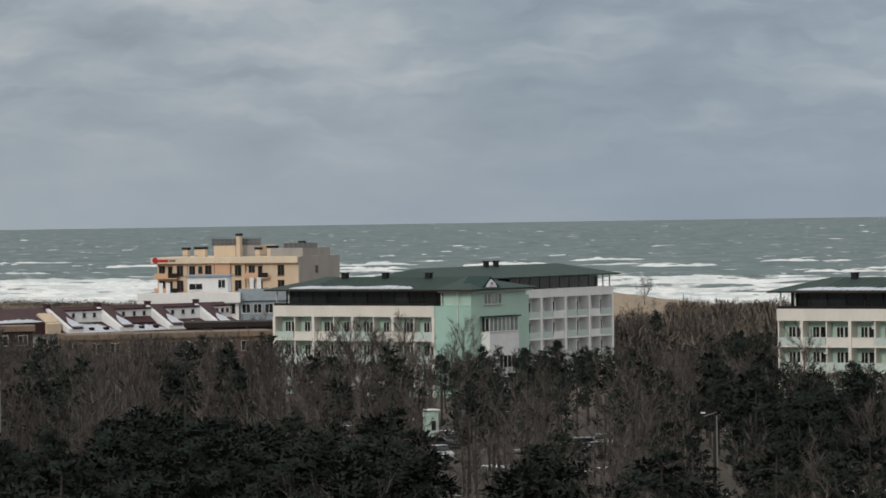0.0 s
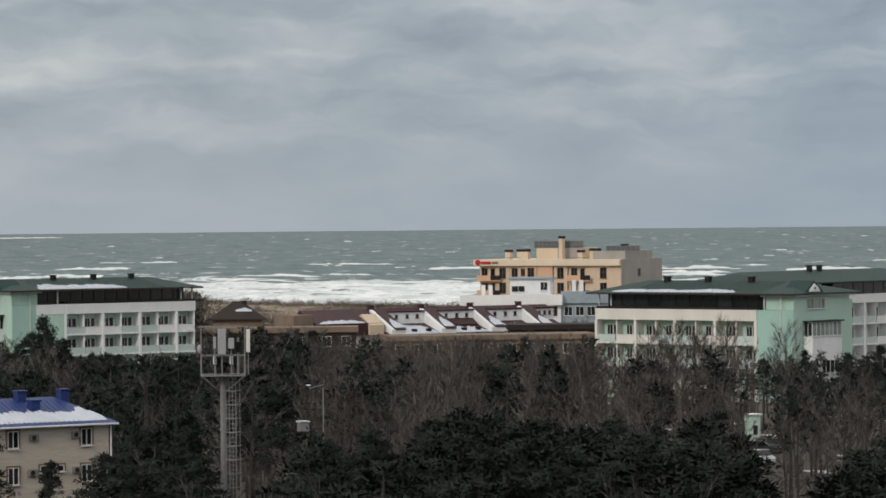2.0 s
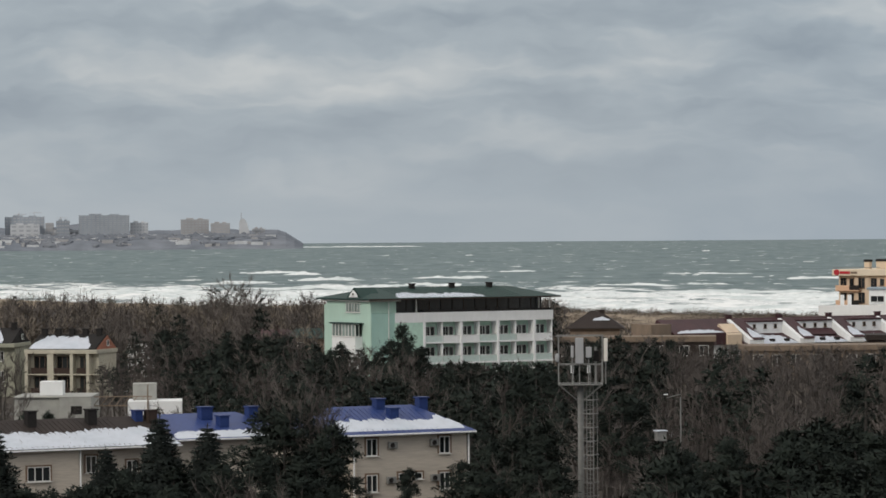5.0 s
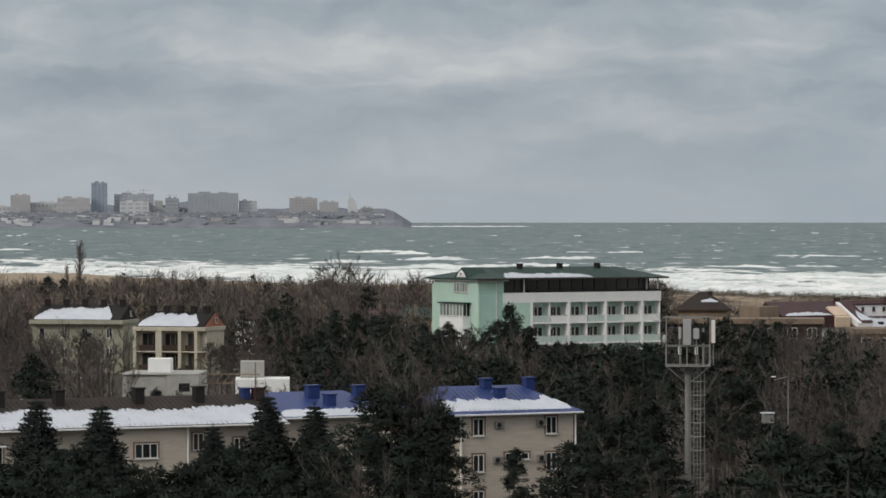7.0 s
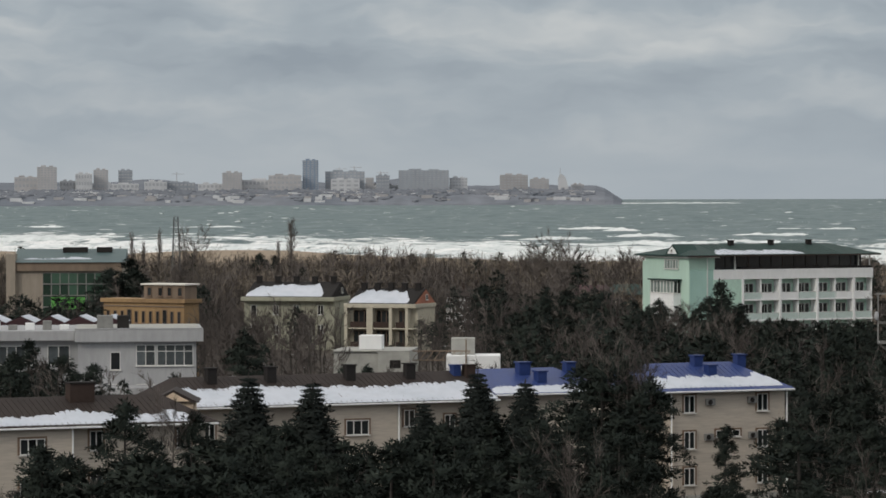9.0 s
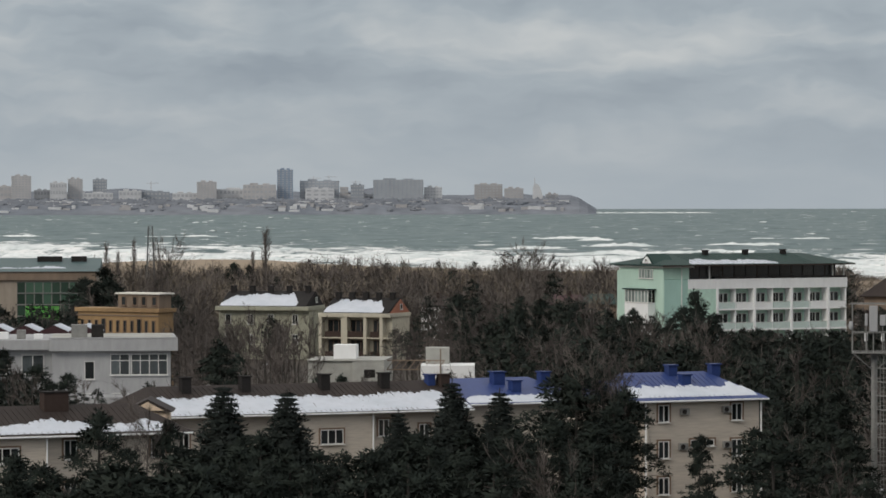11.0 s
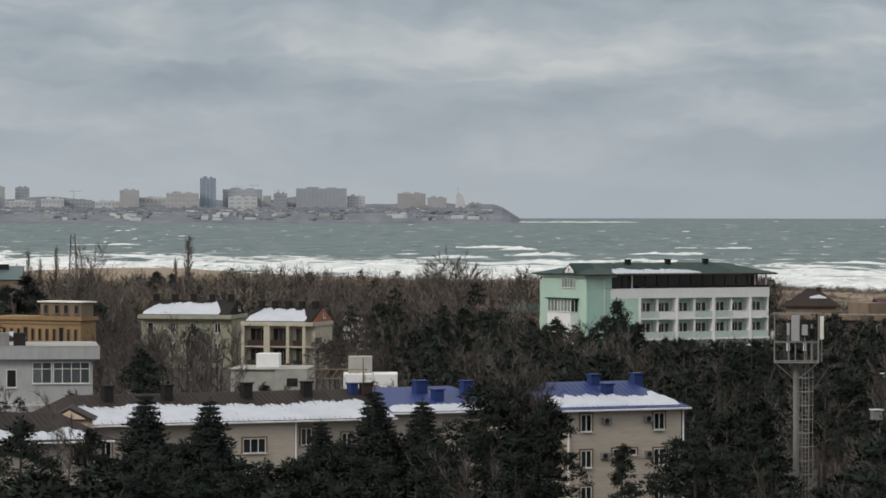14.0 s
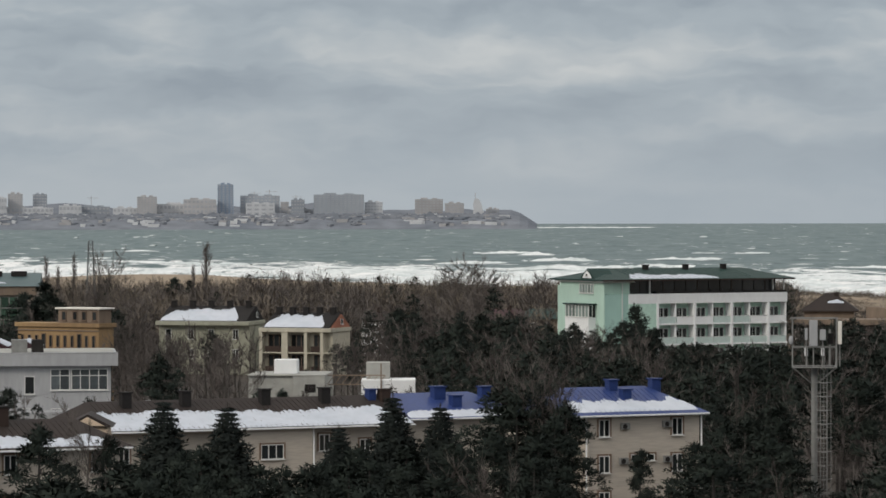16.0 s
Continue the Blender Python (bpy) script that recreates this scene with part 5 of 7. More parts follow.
def white_block():
    """White flat-roofed building with ribbon windows and a deep cornice."""
    x, y = spot(-10.3, 393)
    h = thing("flat_roofed_building", pose(x, y, 0, 0, 0, 8), "white flat-roofed building with ribbon windows and a deep cornice", "building")
    # the white walls get their shade from this darker base
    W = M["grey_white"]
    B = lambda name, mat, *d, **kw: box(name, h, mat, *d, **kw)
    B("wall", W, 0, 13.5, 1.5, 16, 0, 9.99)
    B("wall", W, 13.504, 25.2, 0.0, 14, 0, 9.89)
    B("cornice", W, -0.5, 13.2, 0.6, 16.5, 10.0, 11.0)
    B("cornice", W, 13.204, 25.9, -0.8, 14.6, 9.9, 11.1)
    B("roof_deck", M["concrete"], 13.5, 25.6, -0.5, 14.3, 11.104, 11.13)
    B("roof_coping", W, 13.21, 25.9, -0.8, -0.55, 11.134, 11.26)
    for x, w in ((3.0, 3.6), (7.4, 3.6), (11.6, 2.2)):
        window(h, Matrix.Translation((x, 1.47, 7.6)), w, 1.9, int(w / 0.9), glass=M["sky_glass"])
    for x0, x1 in ((19.3, 21.1), (21.35, 24.85)):
        B("transom", M["frame_white"], x0, x1, -0.11, -0.03, 8.9, 8.97)
    window(h, Matrix.Translation((17.2, -0.02, 7.1)), 1.0, 1.8, 1)
    window(h, Matrix.Translation((20.2, -0.02, 7.5)), 1.9, 2.1, 2, glass=M["sky_glass"])
    window(h, Matrix.Translation((23.1, -0.02, 7.5)), 3.6, 2.1, 4, glass=M["sky_glass"])
    for z in (4.0,):
        for x in (17.2, 20.2, 23.9):
            window(h, Matrix.Translation((x, -0.02, z)), 1.8, 1.7, 2)
    B("lower_wall", W, 12.0, 26.9, -5.0, -0.01, 0, 5.6)
    B("ramp_wall", M["concrete"], 9.0, 18.5, -9.0, -5.01, 0, 4.9)
    B("vent_box", M["grey_metal"], 15.4, 17.0, 3, 4.6, 11.134, 12.4)
    B("vent_box", M["dark_metal"], 17.4, 18.6, 2.6, 4.2, 11.134, 12.4)
    for i in range(7):
        B("roof_box", M["grey_metal"] if i % 2 else M["white"], 1.5 + i * 1.7, 2.4 + i * 1.7, 3, 4.2, 11.004, 11.5 + 0.2 * (i % 3))
    return h


white_block()
# saw-toothed low roofs with snow behind
for i in range(6):
    g = thing("greenhouse_roof", pose(*spot(-10.2 + i * 0.42, 440), 0, 0, 0, 0), "low red and white gabled shed roof with snow", "shed", "snowy sheds")
    bm = bmesh.new()
    a = [bm.verts.new(p) for p in ((0, 0, 0), (3.2, 0, 0), (3.2, 0, 10.1), (1.6, 0, 10.8), (0, 0, 10.1))]
    b = [bm.verts.new((v.co.x, 6, v.co.z)) for v in a]
    bm.faces.new(a), bm.faces.new(b[::-1])
    for q in range(5):
        bm.faces.new((a[q], b[q], b[(q + 1) % 5], a[(q + 1) % 5]))
    bmesh.ops.recalc_face_normals(bm, faces=bm.faces)
    part("body", bm, M["red_roof"], g)
    bm = bmesh.new()
    for x0, z0, x1, z1 in ((-0.1, 10.12, 1.58, 10.88), (1.62, 10.88, 3.3, 10.12)):
        v = [bm.verts.new(p) for p in ((x0, 0.25, z0), (x1, 0.25, z1), (x1, 6, z1), (x0, 6, z0))]
        bm.faces.new(v)
    part("roof_cover", bm, M["snow"], g)


def ochre_building():
    x, y = spot(-7.98, 494)
    h = thing("ochre_building", pose(x, y, 0, 0, 0, -30), "ochre rendered building with a flat roof and small tower", "building")
    B = lambda name, mat, *d, **kw: box(name, h, mat, *d, **kw)
    B("wall", M["ochre"], 0, 12.5, 0.3, 3.4, 0, 10.7)
    B("cornice", M["ochre"], -0.3, 12.8, 0, 3.7, 10.704, 11.2)
    B("string_course", M["tan"], -0.1, 12.6, 0.18, 0.296, 10.2, 10.35)
    for i in range(11):
        tall = i in (3, 8)
        window(h, Matrix.Translation((0.75 + i * 1.1, 0.27, 7.6 if tall else 8.2)), 0.7 if tall else 0.5, 2.3 if tall else 1.5, 1, M["frame_brown"])
        window(h, Matrix.Translation((0.75 + i * 1.1, 0.27, 5.0)), 0.55, 1.5, 1, M["frame_brown"])
    B("tower", M["tan"], 6.0, 12.3, 0.7, 3.2, 11.204, 12.9)
    B("tower_roof", M["cream"], 5.7, 12.6, 0.4, 3.5, 12.904, 13.1)
    for x in (7.2, 8.9, 10.3, 11.9):
        window(h, Matrix.Translation((x - 0.3, 0.67, 11.55)), 0.7, 1.1, 1, M["frame_brown"])


ochre_building()


def sports_hall():
    """Hall with a blue-green roof and a green glazed front."""
    x, y = spot(-9.3, 640)
    h = thing("glazed_hall", pose(x, y, 0, 0, 0, 5), "pale hall with a green glass front and blue-green roof", "hall")
    B = lambda name, mat, *d, **kw: box(name, h, mat, *d, **kw)
    B("wall", M["hall_wall"], 0, 18, 0.5, 18, 0, 12.4)
    B("cornice", M["tan"], 0.4, 18, 0, 0.496, 11.2, 12.6)
    B("corner_pier", M["hall_wall"], -0.6, 0.9, -0.3, 4, 0, 14.0)
    bm = bmesh.new()
    v = [bm.verts.new(p) for p in ((0.4, -0.3, 12.62), (18.4, -0.3, 12.62), (18.4, 12, 14.6), (0.4, 12, 14.6), (0.4, 12, 12.62), (18.4, 12, 12.62))]
    for f in ((0, 1, 2, 3), (3, 2, 5, 4), (0, 3, 4), (1, 5, 2), (0, 4, 5, 1)):
        bm.faces.new([v[i] for i in f])
    part("roof", bm, M["grey_roof"], h, "blue-green sheet roof")
    for i in range(8):
        for j in range(4):
            window(h, Matrix.Translation((5.9 + i * 1.4, 0.48, 3.6 + j * 1.85)), 1.36, 1.8, 1, name="glass_panel", frame_mat=M["grey_metal"], glass=M["green_glass"])
    B("green_panel", M["green_paint"], 6.6, 12.0, 0.2, 0.44, 4.8, 7.0)
    B("skylight", M["dark_metal"], 8, 12, 8.5, 10, 13.9, 14.9)
    B("skylight", M["dark_metal"], 13.5, 16, 8.5, 10, 13.9, 14.9)
    roof_snow(h.matrix_basis @ Matrix.Translation((2.0, -0.3, 12.62)), 11.0, 2.6, 6.4, 0.163, 71, label="snow on the hall roof")


sports_hall()


def apartment(b, d, ang, L, label, wall, gable, seed, loggias, top=7.2, D=10.0):
    h = thing("townhouse", pose(*spot(b, d), 0, 0, 0, ang), label, "house", "snow-roofed townhouses")
    B = lambda name, mat, *dd, **kw: box(name, h, mat, *dd, **kw)
    B("wall", wall, 0, L, 1.2, D, 0, top)
    B("cornice", wall, -0.2, L + 0.2, -0.1, D, top - 0.5, top + 0.1)
    bm = bmesh.new()
    prof = [(0.2, top + 0.1), (D / 2 + 1.0, top + 2.3), (D + 1.0, top + 0.1)]
    a0 = [bm.verts.new((0.3, p, z)) for p, z in prof]
    b0 = [bm.verts.new((L - 0.3, p, z)) for p, z in prof]
    bm.faces.new(a0), bm.faces.new(b0[::-1])
    for i in range(3):
        bm.faces.new((a0[i], b0[i], b0[(i + 1) % 3], a0[(i + 1) % 3]))
    bmesh.ops.recalc_face_normals(bm, faces=bm.faces)
    roof = part("roof", bm, M["dark_metal"], h, "dark pitched roof")
    bm = bmesh.new()
    for x0 in (L - 0.29,):
        v0 = [bm.verts.new((x0, p, z)) for p, z in ((0.9, top + 0.1), (D / 2 + 1.0, top + 2.08), (D + 0.4, top + 0.1))]
        v1 = [bm.verts.new((x0 + 0.15, v.co.y, v.co.z)) for v in v0]
        bm.faces.new(v0[::-1]), bm.faces.new(v1)
        for i in range(3):
            bm.faces.new((v0[i], v0[(i + 1) % 3], v1[(i + 1) % 3], v1[i]))
    part("gable", bm, gable, h, "red brick gable")
    window(h, pose(L - 0.10, D / 2 + 1.0, top + 0.6, 0, 0, 90), 0.8, 0.8, 1)
    slope = 2.2 / (D / 2 + 0.8)
    roof_snow(h.matrix_basis @ Matrix.Translation((0.4, 0.2, top + 0.1)), L * 0.84, 0.2, 5.2, slope, seed, 0.3, label="snow on the townhouse roof")
    for i in range(5):
        chimney(roof, M["dark_metal"], 1.2 + i * (L - 2.5) / 4, D / 2 + 0.6, top + 1.7, 0.8, 0.7, 1.3)
    if loggias:
        for s in range(2):
            z = top - 0.5 - (s + 1) * 3.0
            B("slab", wall, -0.1, L, 0, 1.2, z - 0.2, z)
            for x, w in ((0.9, 2.6), (4.6, 2.4), (8.2, 1.4)):
                window(h, Matrix.Translation((x + w / 2, 1.17, z + 0.1)), w, 2.5, 3 if w > 2 else 2, M["frame_brown"], name="loggia_window")
                B("railing", M["brown_trim"], x - 0.1, x + w + 0.1, 0.1, 0.16, z + 0.004, z + 0.9)
        for x in (0.1, 3.7, 4.2, 7.3, 9.9):
            B("pier", wall, x - 0.25, x + 0.25, -0.05, 1.2, 0, top - 0.504)
    else:
        for s in range(2):
            for x in (1.5, 5.0, 8.2, 12.0):
                if x < L - 1:
                    window(h, Matrix.Translation((x, 1.17, top - 2.6 - 3.0 * s)), 0.9, 1.5, 1 + (x > 4))
    return h


apartment(-4.47, 592, -18, 11.2, "pale yellow townhouse with brown loggias and snowy roof", M["yellow_wall"], M["brick"], 81, True, D=8.4)
apartment(-5.96, 600, -10, 14.2, "grey-green rendered townhouse with a snowy dark roof", M["olive_wall"], M["dark_metal"], 84, False, 8.0)


def cottage(b, d, ang, L, top, roof_mat, wall_mat, label):
    """A low house that shows its roof and upper wall over the pines."""
    h = thing("cottage", pose(*spot(b, d), 0, 0, 0, ang), label, "house", "cottages behind the pines")
    box("wall", h, wall_mat, 0, L, 0, 7, 0, top)
    bm = bmesh.new()
    hip_roof(bm, -0.5, L + 0.5, -0.5, 7.5, top + 0.1, 1.5, 1.2, 1.2)
    roof = part("roof", bm, roof_mat, h)
    chimney(roof, M["brown_trim"], L * 0.6, 3.0, top + 1.2, 0.7, 0.7, 0.9)
    for i in range(int(L / 2.2)):
        window(h, Matrix.Translation((1.3 + i * 2.2, -0.02, top - 1.9)), 1.0, 1.3, 2)


cottage(-0.62, 655, 4, 9.0, 6.7, M["green_roof"], M["tan"], "low tan cottage with a dark green roof behind pines")
cottage(-1.25, 660, -6, 7.0, 6.5, M["red_roof"], M["olive_wall"], "low grey-green cottage with a dark red roof behind pines")
cottage(-2.95, 668, 8, 4.5, 6.0, M["brown_roof"], M["white"], "small white cottage with a brown roof among bare trees")


def concrete_shell():
    x, y = spot(-4.64, 432)
    h = thing("concrete_shell", pose(x, y, 0, 0, 0, -2), "unfinished raw concrete block with a white tank", "building site")
    B = lambda name, mat, *d, **kw: box(name, h, mat, *d, **kw)
    B("wall", M["concrete"], 0, 4.9, 0, 9, 0, 7.1)
    B("wall", M["concrete"], 4.904, 8.4, -0.3, 9, 0, 7.1)
    # dark sheet on the solid wall stands in for a shaded window hole
    B("opening", M["dark_metal"], 6.2, 7.4, -0.33, -0.304, 5.3, 6.2)
    B("edge", M["concrete"], -0.04, 8.44, -0.34, 9, 7.104, 7.25)
    B("tank", M["white"], 2.6, 5.1, 2, 4.5, 7.254, 8.8, label="white block on the concrete roof")
    x, y = spot(-2.98, 432)
    g = thing("concrete_shell", pose(x, y, 0, 0, 0, 2), "low white block on a building site", "building site")
    box("wall", g, M["white"], -0.2, 5.7, 0, 6, 0, 6.6)
    box("upper_block", g, M["concrete"], 0.3, 2.9, 3, 6, 6.604, 8.4)
    box("column", g, M["tan"], 1.9, 2.05, -0.2, -0.05, 0, 8.4)
    # lattice jib lying between the two
    j = thing("lattice_jib", pose(*spot(-3.5, 434), 6.0, 0, 0, -1), "yellow steel lattice crane jib", "crane jib")
    for k, z in enumerate((0, 1.0)):
        box("chord", j, M["tan"], 0, 6.4, -0.06, 0.06, z, z + 0.12)
    for i in range(8):
        bm = bmesh.new()
        add_box(bm, -0.04, 0.04, -0.04, 0.04, 0, 1.25)
        part("lacing", bm, M["tan"], j, m=pose(0.8 * i + (0 if i % 2 else 0.0), 0, 0.06, 0, 38, 0))
    box("prop", j, M["concrete"], 0.3, 0.7, -0.2, 0.2, -6.0, -0.003)
    box("prop", j, M["concrete"], 5.6, 6.0, -0.2, 0.2, -6.0, -0.003)


concrete_shell()


# ---- telecom mast ----
def mast():
    x, y = spot(3.545, 300)
    h = thing("telecom_mast", pose(x, y, 0, 0, 0, -3), "grey steel telecom mast with a railed antenna platform", "mast")
    G = M["grey_metal"]

    def tube(name, p, q, r, par=h, mat=G, seg=10, label=""):
        p, q = Vector(p), Vector(q)
        bm = bmesh.new()
        bmesh.ops.create_cone(bm, cap_ends=True, segments=seg, radius1=r, radius2=r, depth=(q - p).length)
        rot = (q - p).to_track_quat("Z", "Y").to_matrix().to_4x4()
        return part(name, bm, mat, par, label, Matrix.Translation((p + q) / 2) @ rot)

    tube("pole", (0, 0, 0), (0, 0, 13.5), 0.235, seg=20, label="round steel pole")
    for z in np.arange(1.6, 13, 1.55):
        tube("flange", (0, 0, z), (0, 0, z + 0.06), 0.29, seg=20)
    # platform
    R = 1.65
    box("platform_frame", h, G, -R, R, -R * 0.7, -R * 0.7 + 0.12, 13.48, 13.6)
    box("platform_frame", h, G, -R, R, R * 0.7 - 0.12, R * 0.7, 13.45, 13.62)
    box("platform_frame", h, G, -R, -R + 0.12, -R * 0.7 + 0.12, R * 0.7 - 0.12, 13.45, 13.62)
    box("platform_frame", h, G, R - 0.12, R, -R * 0.7 + 0.12, R * 0.7 - 0.12, 13.45, 13.62)
    box("platform_deck", h, M["dark_metal"], -R + 0.12, R - 0.12, -R * 0.7 + 0.12, R * 0.7 - 0.12, 13.5, 13.56)
    for sx in (-1, 1):
        for sy in (-0.7, 0.7):
            tube("post", (sx * R, sy * R, 13.5), (sx * R, sy * R, 17.2 if sy < 0 else 15.1), 0.055)
            tube("brace", (sx * R * 0.95, sy * R * 0.9, 13.45), (0, 0, 12.1), 0.035)
    for z in (15.05,):
        for sy in (-0.7, 0.7):
            tube("guard_rail", (-R, sy * R, z), (R, sy * R, z), 0.03)
        for sx in (-1, 1):
            tube("guard_rail", (sx * R, -0.7 * R, z), (sx * R, 0.7 * R, z), 0.03)
    for xx in (-0.55, 0.75):
        tube("baluster", (xx, -0.7 * R, 13.6), (xx, -0.7 * R, 15.05), 0.022)
    box("top_beam", h, G, -R - 0.2, R + 0.1, -0.7 * R - 0.07, -0.7 * R + 0.07, 17.2, 17.32, "pale snow-dusted top beam")
    # antennas
    for ax, az, w, hh, mat in ((-0.08, 15.15, 0.62, 1.95, "grey_white"), (-0.62, 15.6, 0.22, 0.9, "grey_white"), (1.9, 15.3, 0.3, 1.75, "cream"), (0.62, 15.6, 0.45, 0.8, "grey_white")):
        ob = box("panel_antenna", h, M[mat], ax - w / 2, ax + w / 2, -1.3, -1.1, az, az + hh, "pale panel antenna")
        box("bracket", ob, G, -0.05, 0.05, 0.1, 0.35, hh * 0.3, hh * 0.4)
        tube("antenna_pole", (ax, -0.95, 13.6), (ax, -0.95, az + hh), 0.045)
    tube("antenna_pole", (1.15, -0.5, 13.6), (1.15, -0.5, 16.4), 0.09)
    box("radio_unit", h, M["dark_metal"], 1.0, 1.4, -0.8, -0.55, 15.3, 16.1)
    box("radio_unit", h, M["white"], 0.5, 0.75, -0.9, -0.65, 14.4, 15.0)
    box("radio_unit", h, M["white"], -0.75, -0.5, -0.9, -0.65, 14.4, 15.0)
    bm = bmesh.new()
    bmesh.ops.create_uvsphere(bm, u_segments=18, v_segments=10, radius=0.34)
    bmesh.ops.scale(bm, vec=(0.55, 0.4, 1), verts=bm.verts)
    part("dish", bm, M["grey_white"], h, "white round microwave dish", pose(-R - 0.12, -0.7 * R - 0.2, 15.6))
    # ladder with hoops
    for sx in (0.45, 0.95):
        tube("ladder_rail", (sx, 0.1, 0), (sx, 0.1, 13.4), 0.045)
    for z in np.arange(0.4, 13.3, 0.35):
        tube("rung", (0.45, 0.1, z), (0.95, 0.1, z), 0.022, seg=6)
    for z in np.arange(0.9, 13.3, 1.04):
        bm = bmesh.new()
        n = 14
        for i in range(n):
            a0, a1 = math.pi * i / n, math.pi * (i + 1) / n
            p = [(0.70 + 0.62 * math.cos(a), 0.1 - 0.75 * math.sin(a)) for a in (a0, a1)]
            v = [bm.verts.new((*q, zz)) for zz in (0, 0.07) for q in p]
            bm.faces.new((v[0], v[1], v[3], v[2]))
        bmesh.ops.remove_doubles(bm, verts=bm.verts, dist=0.001)
        ob = part("hoop", bm, G, h, m=Matrix.Translation((0, 0, z)))
        ob.modifiers.new("thick", "SOLIDIFY").thickness = 0.03
    for a in (30, 90, 150):
        px, py = 0.70 + 0.62 * math.cos(radians(a)), 0.1 - 0.75 * math.sin(radians(a))
        tube("cage_strip", (px, py, 0.9), (px, py, 13.3), 0.025, seg=6)
    for z in np.arange(1.0, 13.3, 2.1):
        box("stand_off", h, G, 0.2, 0.45, 0.06, 0.14, z, z + 0.06)


mast()


def lattice_tower(b, d, h):
    """A slim square lattice tower: four tapering legs, level ties and one diagonal a panel and side."""
    e = thing("lattice_tower", pose(*spot(b, d), ground_height(*spot(b, d)), 0, 0, 12), "slim dark steel lattice tower above the thicket", "tower")

    def bar(name, p, q, r):
        p, q = Vector(p), Vector(q)
        bm = bmesh.new()
        bmesh.ops.create_cone(bm, cap_ends=True, segments=5, radius1=r, radius2=r, depth=(q - p).length)
        part(name, bm, M["mesh_screen"], e, m=Matrix.Translation((p + q) / 2) @ (q - p).to_track_quat("Z", "Y").to_matrix().to_4x4())

    sides = ((-1, -1), (1, -1), (1, 1), (-1, 1))
    half = lambda z: 1.15 - 0.75 * z / h
    for sx, sy in sides:
        bar("leg", (sx * half(0), sy * half(0), 0), (sx * half(h), sy * half(h), h), 0.10)
    n = 9
    for k in range(n):
        z0, z1 = h * k / n, h * (k + 1) / n
        for i in range(4):
            (ax, ay), (bx, by) = sides[i], sides[(i + 1) % 4]
            bar("brace", (ax * half(z0), ay * half(z0), z0), (bx * half(z1), by * half(z1), z1), 0.05)
            bar("tie", (ax * half(z1), ay * half(z1), z1), (bx * half(z1), by * half(z1), z1), 0.05)
    box("panel_antenna", e, M["mesh_screen"], -0.7, -0.4, -0.75, -0.5, h - 2.6, h - 0.6)
    box("panel_antenna", e, M["mesh_screen"], 0.45, 0.75, -0.75, -0.5, h - 5.2, h - 3.4)


lattice_tower(-6.91, 825, 18.2)


# ---- city across the bay ----
CITY = [  # bearing, width, top height, facade, storeys, bays
    (-8.764, 20.4, 38.9, "far_tan", 14, 6),
    (-7.990, 15.2, 35.9, "far_tan", 13, 5),
    (-7.636, 14.6, 35.2, "far_dark", 10, 5),
    (-8.234, 17.5, 31.8, "far_light", 4, 6),
    (-7.812, 52.6, 21.2, "far_light", 3, 12),
    (-6.856, 32.2, 22.2, "far_dark", 4, 8),
    (-6.097, 20.5, 32.6, "far_tan", 12, 6),
    (-4.965, 16.5, 45.3, "far_blue", 18, 4),
    (-4.467, 41.2, 33.5, "far_dark", 9, 10),
    (-4.463, 30.0, 25.3, "far_light", 5, 4),
    (-3.919, 14.1, 29.3, "far_dark", 7, 5),
    (-4.111, 8.8, 27.0, "far_tan", 6, 3),
    (-3.326, 52.4, 34.5, "far_dark", 14, 12),
    (-2.823, 18.8, 26.7, "far_light", 7, 6),
    (-2.021, 29.4, 29.5, "far_tan", 9, 8),
    (-1.653, 20.0, 25.3, "far_tan", 7, 6),
    (-1.101, 13.5, 19.4, "far_tan", 3, 5),
    (-5.571, 58.7, 24.9, "far_light", 3, 14),
    (-5.334, 34.1, 29.6, "far_tan", 5, 8),
    (-9.069, 23.3, 28.4, "far_tan", 4, 6),
    (-8.469, 16.3, 24.2, "far_light", 3, 5),
    (-7.202, 23.4, 23.4, "far_light", 3, 6),
    (-6.416, 25.2, 20.9, "far_light", 3, 6),
    (-3.936, 35.3, 19.3, "far_light", 2, 8),
]
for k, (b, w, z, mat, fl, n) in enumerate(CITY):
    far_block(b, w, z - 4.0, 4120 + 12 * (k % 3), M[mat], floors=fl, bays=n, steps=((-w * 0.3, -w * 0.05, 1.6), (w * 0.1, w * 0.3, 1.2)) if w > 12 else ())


def sail_tower():
    """Pale curved tower with a spire near the cape."""
    e = thing("distant_building", pose(*spot(-1.301, 4105), 0, 0, 0, 1), "pale sail-shaped tower with a spire on the cape", "building", "buildings across the bay")
    bm = bmesh.new()
    prof = [(-6.0, 4), (-5.6, 26), (-3.6, 30.5), (0.5, 29.0), (3.0, 24.0), (5.4, 14.0), (6.4, 4)]
    a = [bm.verts.new((x, 0, z)) for x, z in prof]
    b = [bm.verts.new((x, 14, z)) for x, z in prof]
    bm.faces.new(a), bm.faces.new(b[::-1])
    for i in range(len(prof)):
        j = (i + 1) % len(prof)
        bm.faces.new((a[i], b[i], b[j], a[j]))
    bmesh.ops.recalc_face_normals(bm, faces=bm.faces)
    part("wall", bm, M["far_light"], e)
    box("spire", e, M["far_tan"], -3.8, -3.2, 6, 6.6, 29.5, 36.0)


sail_tower()


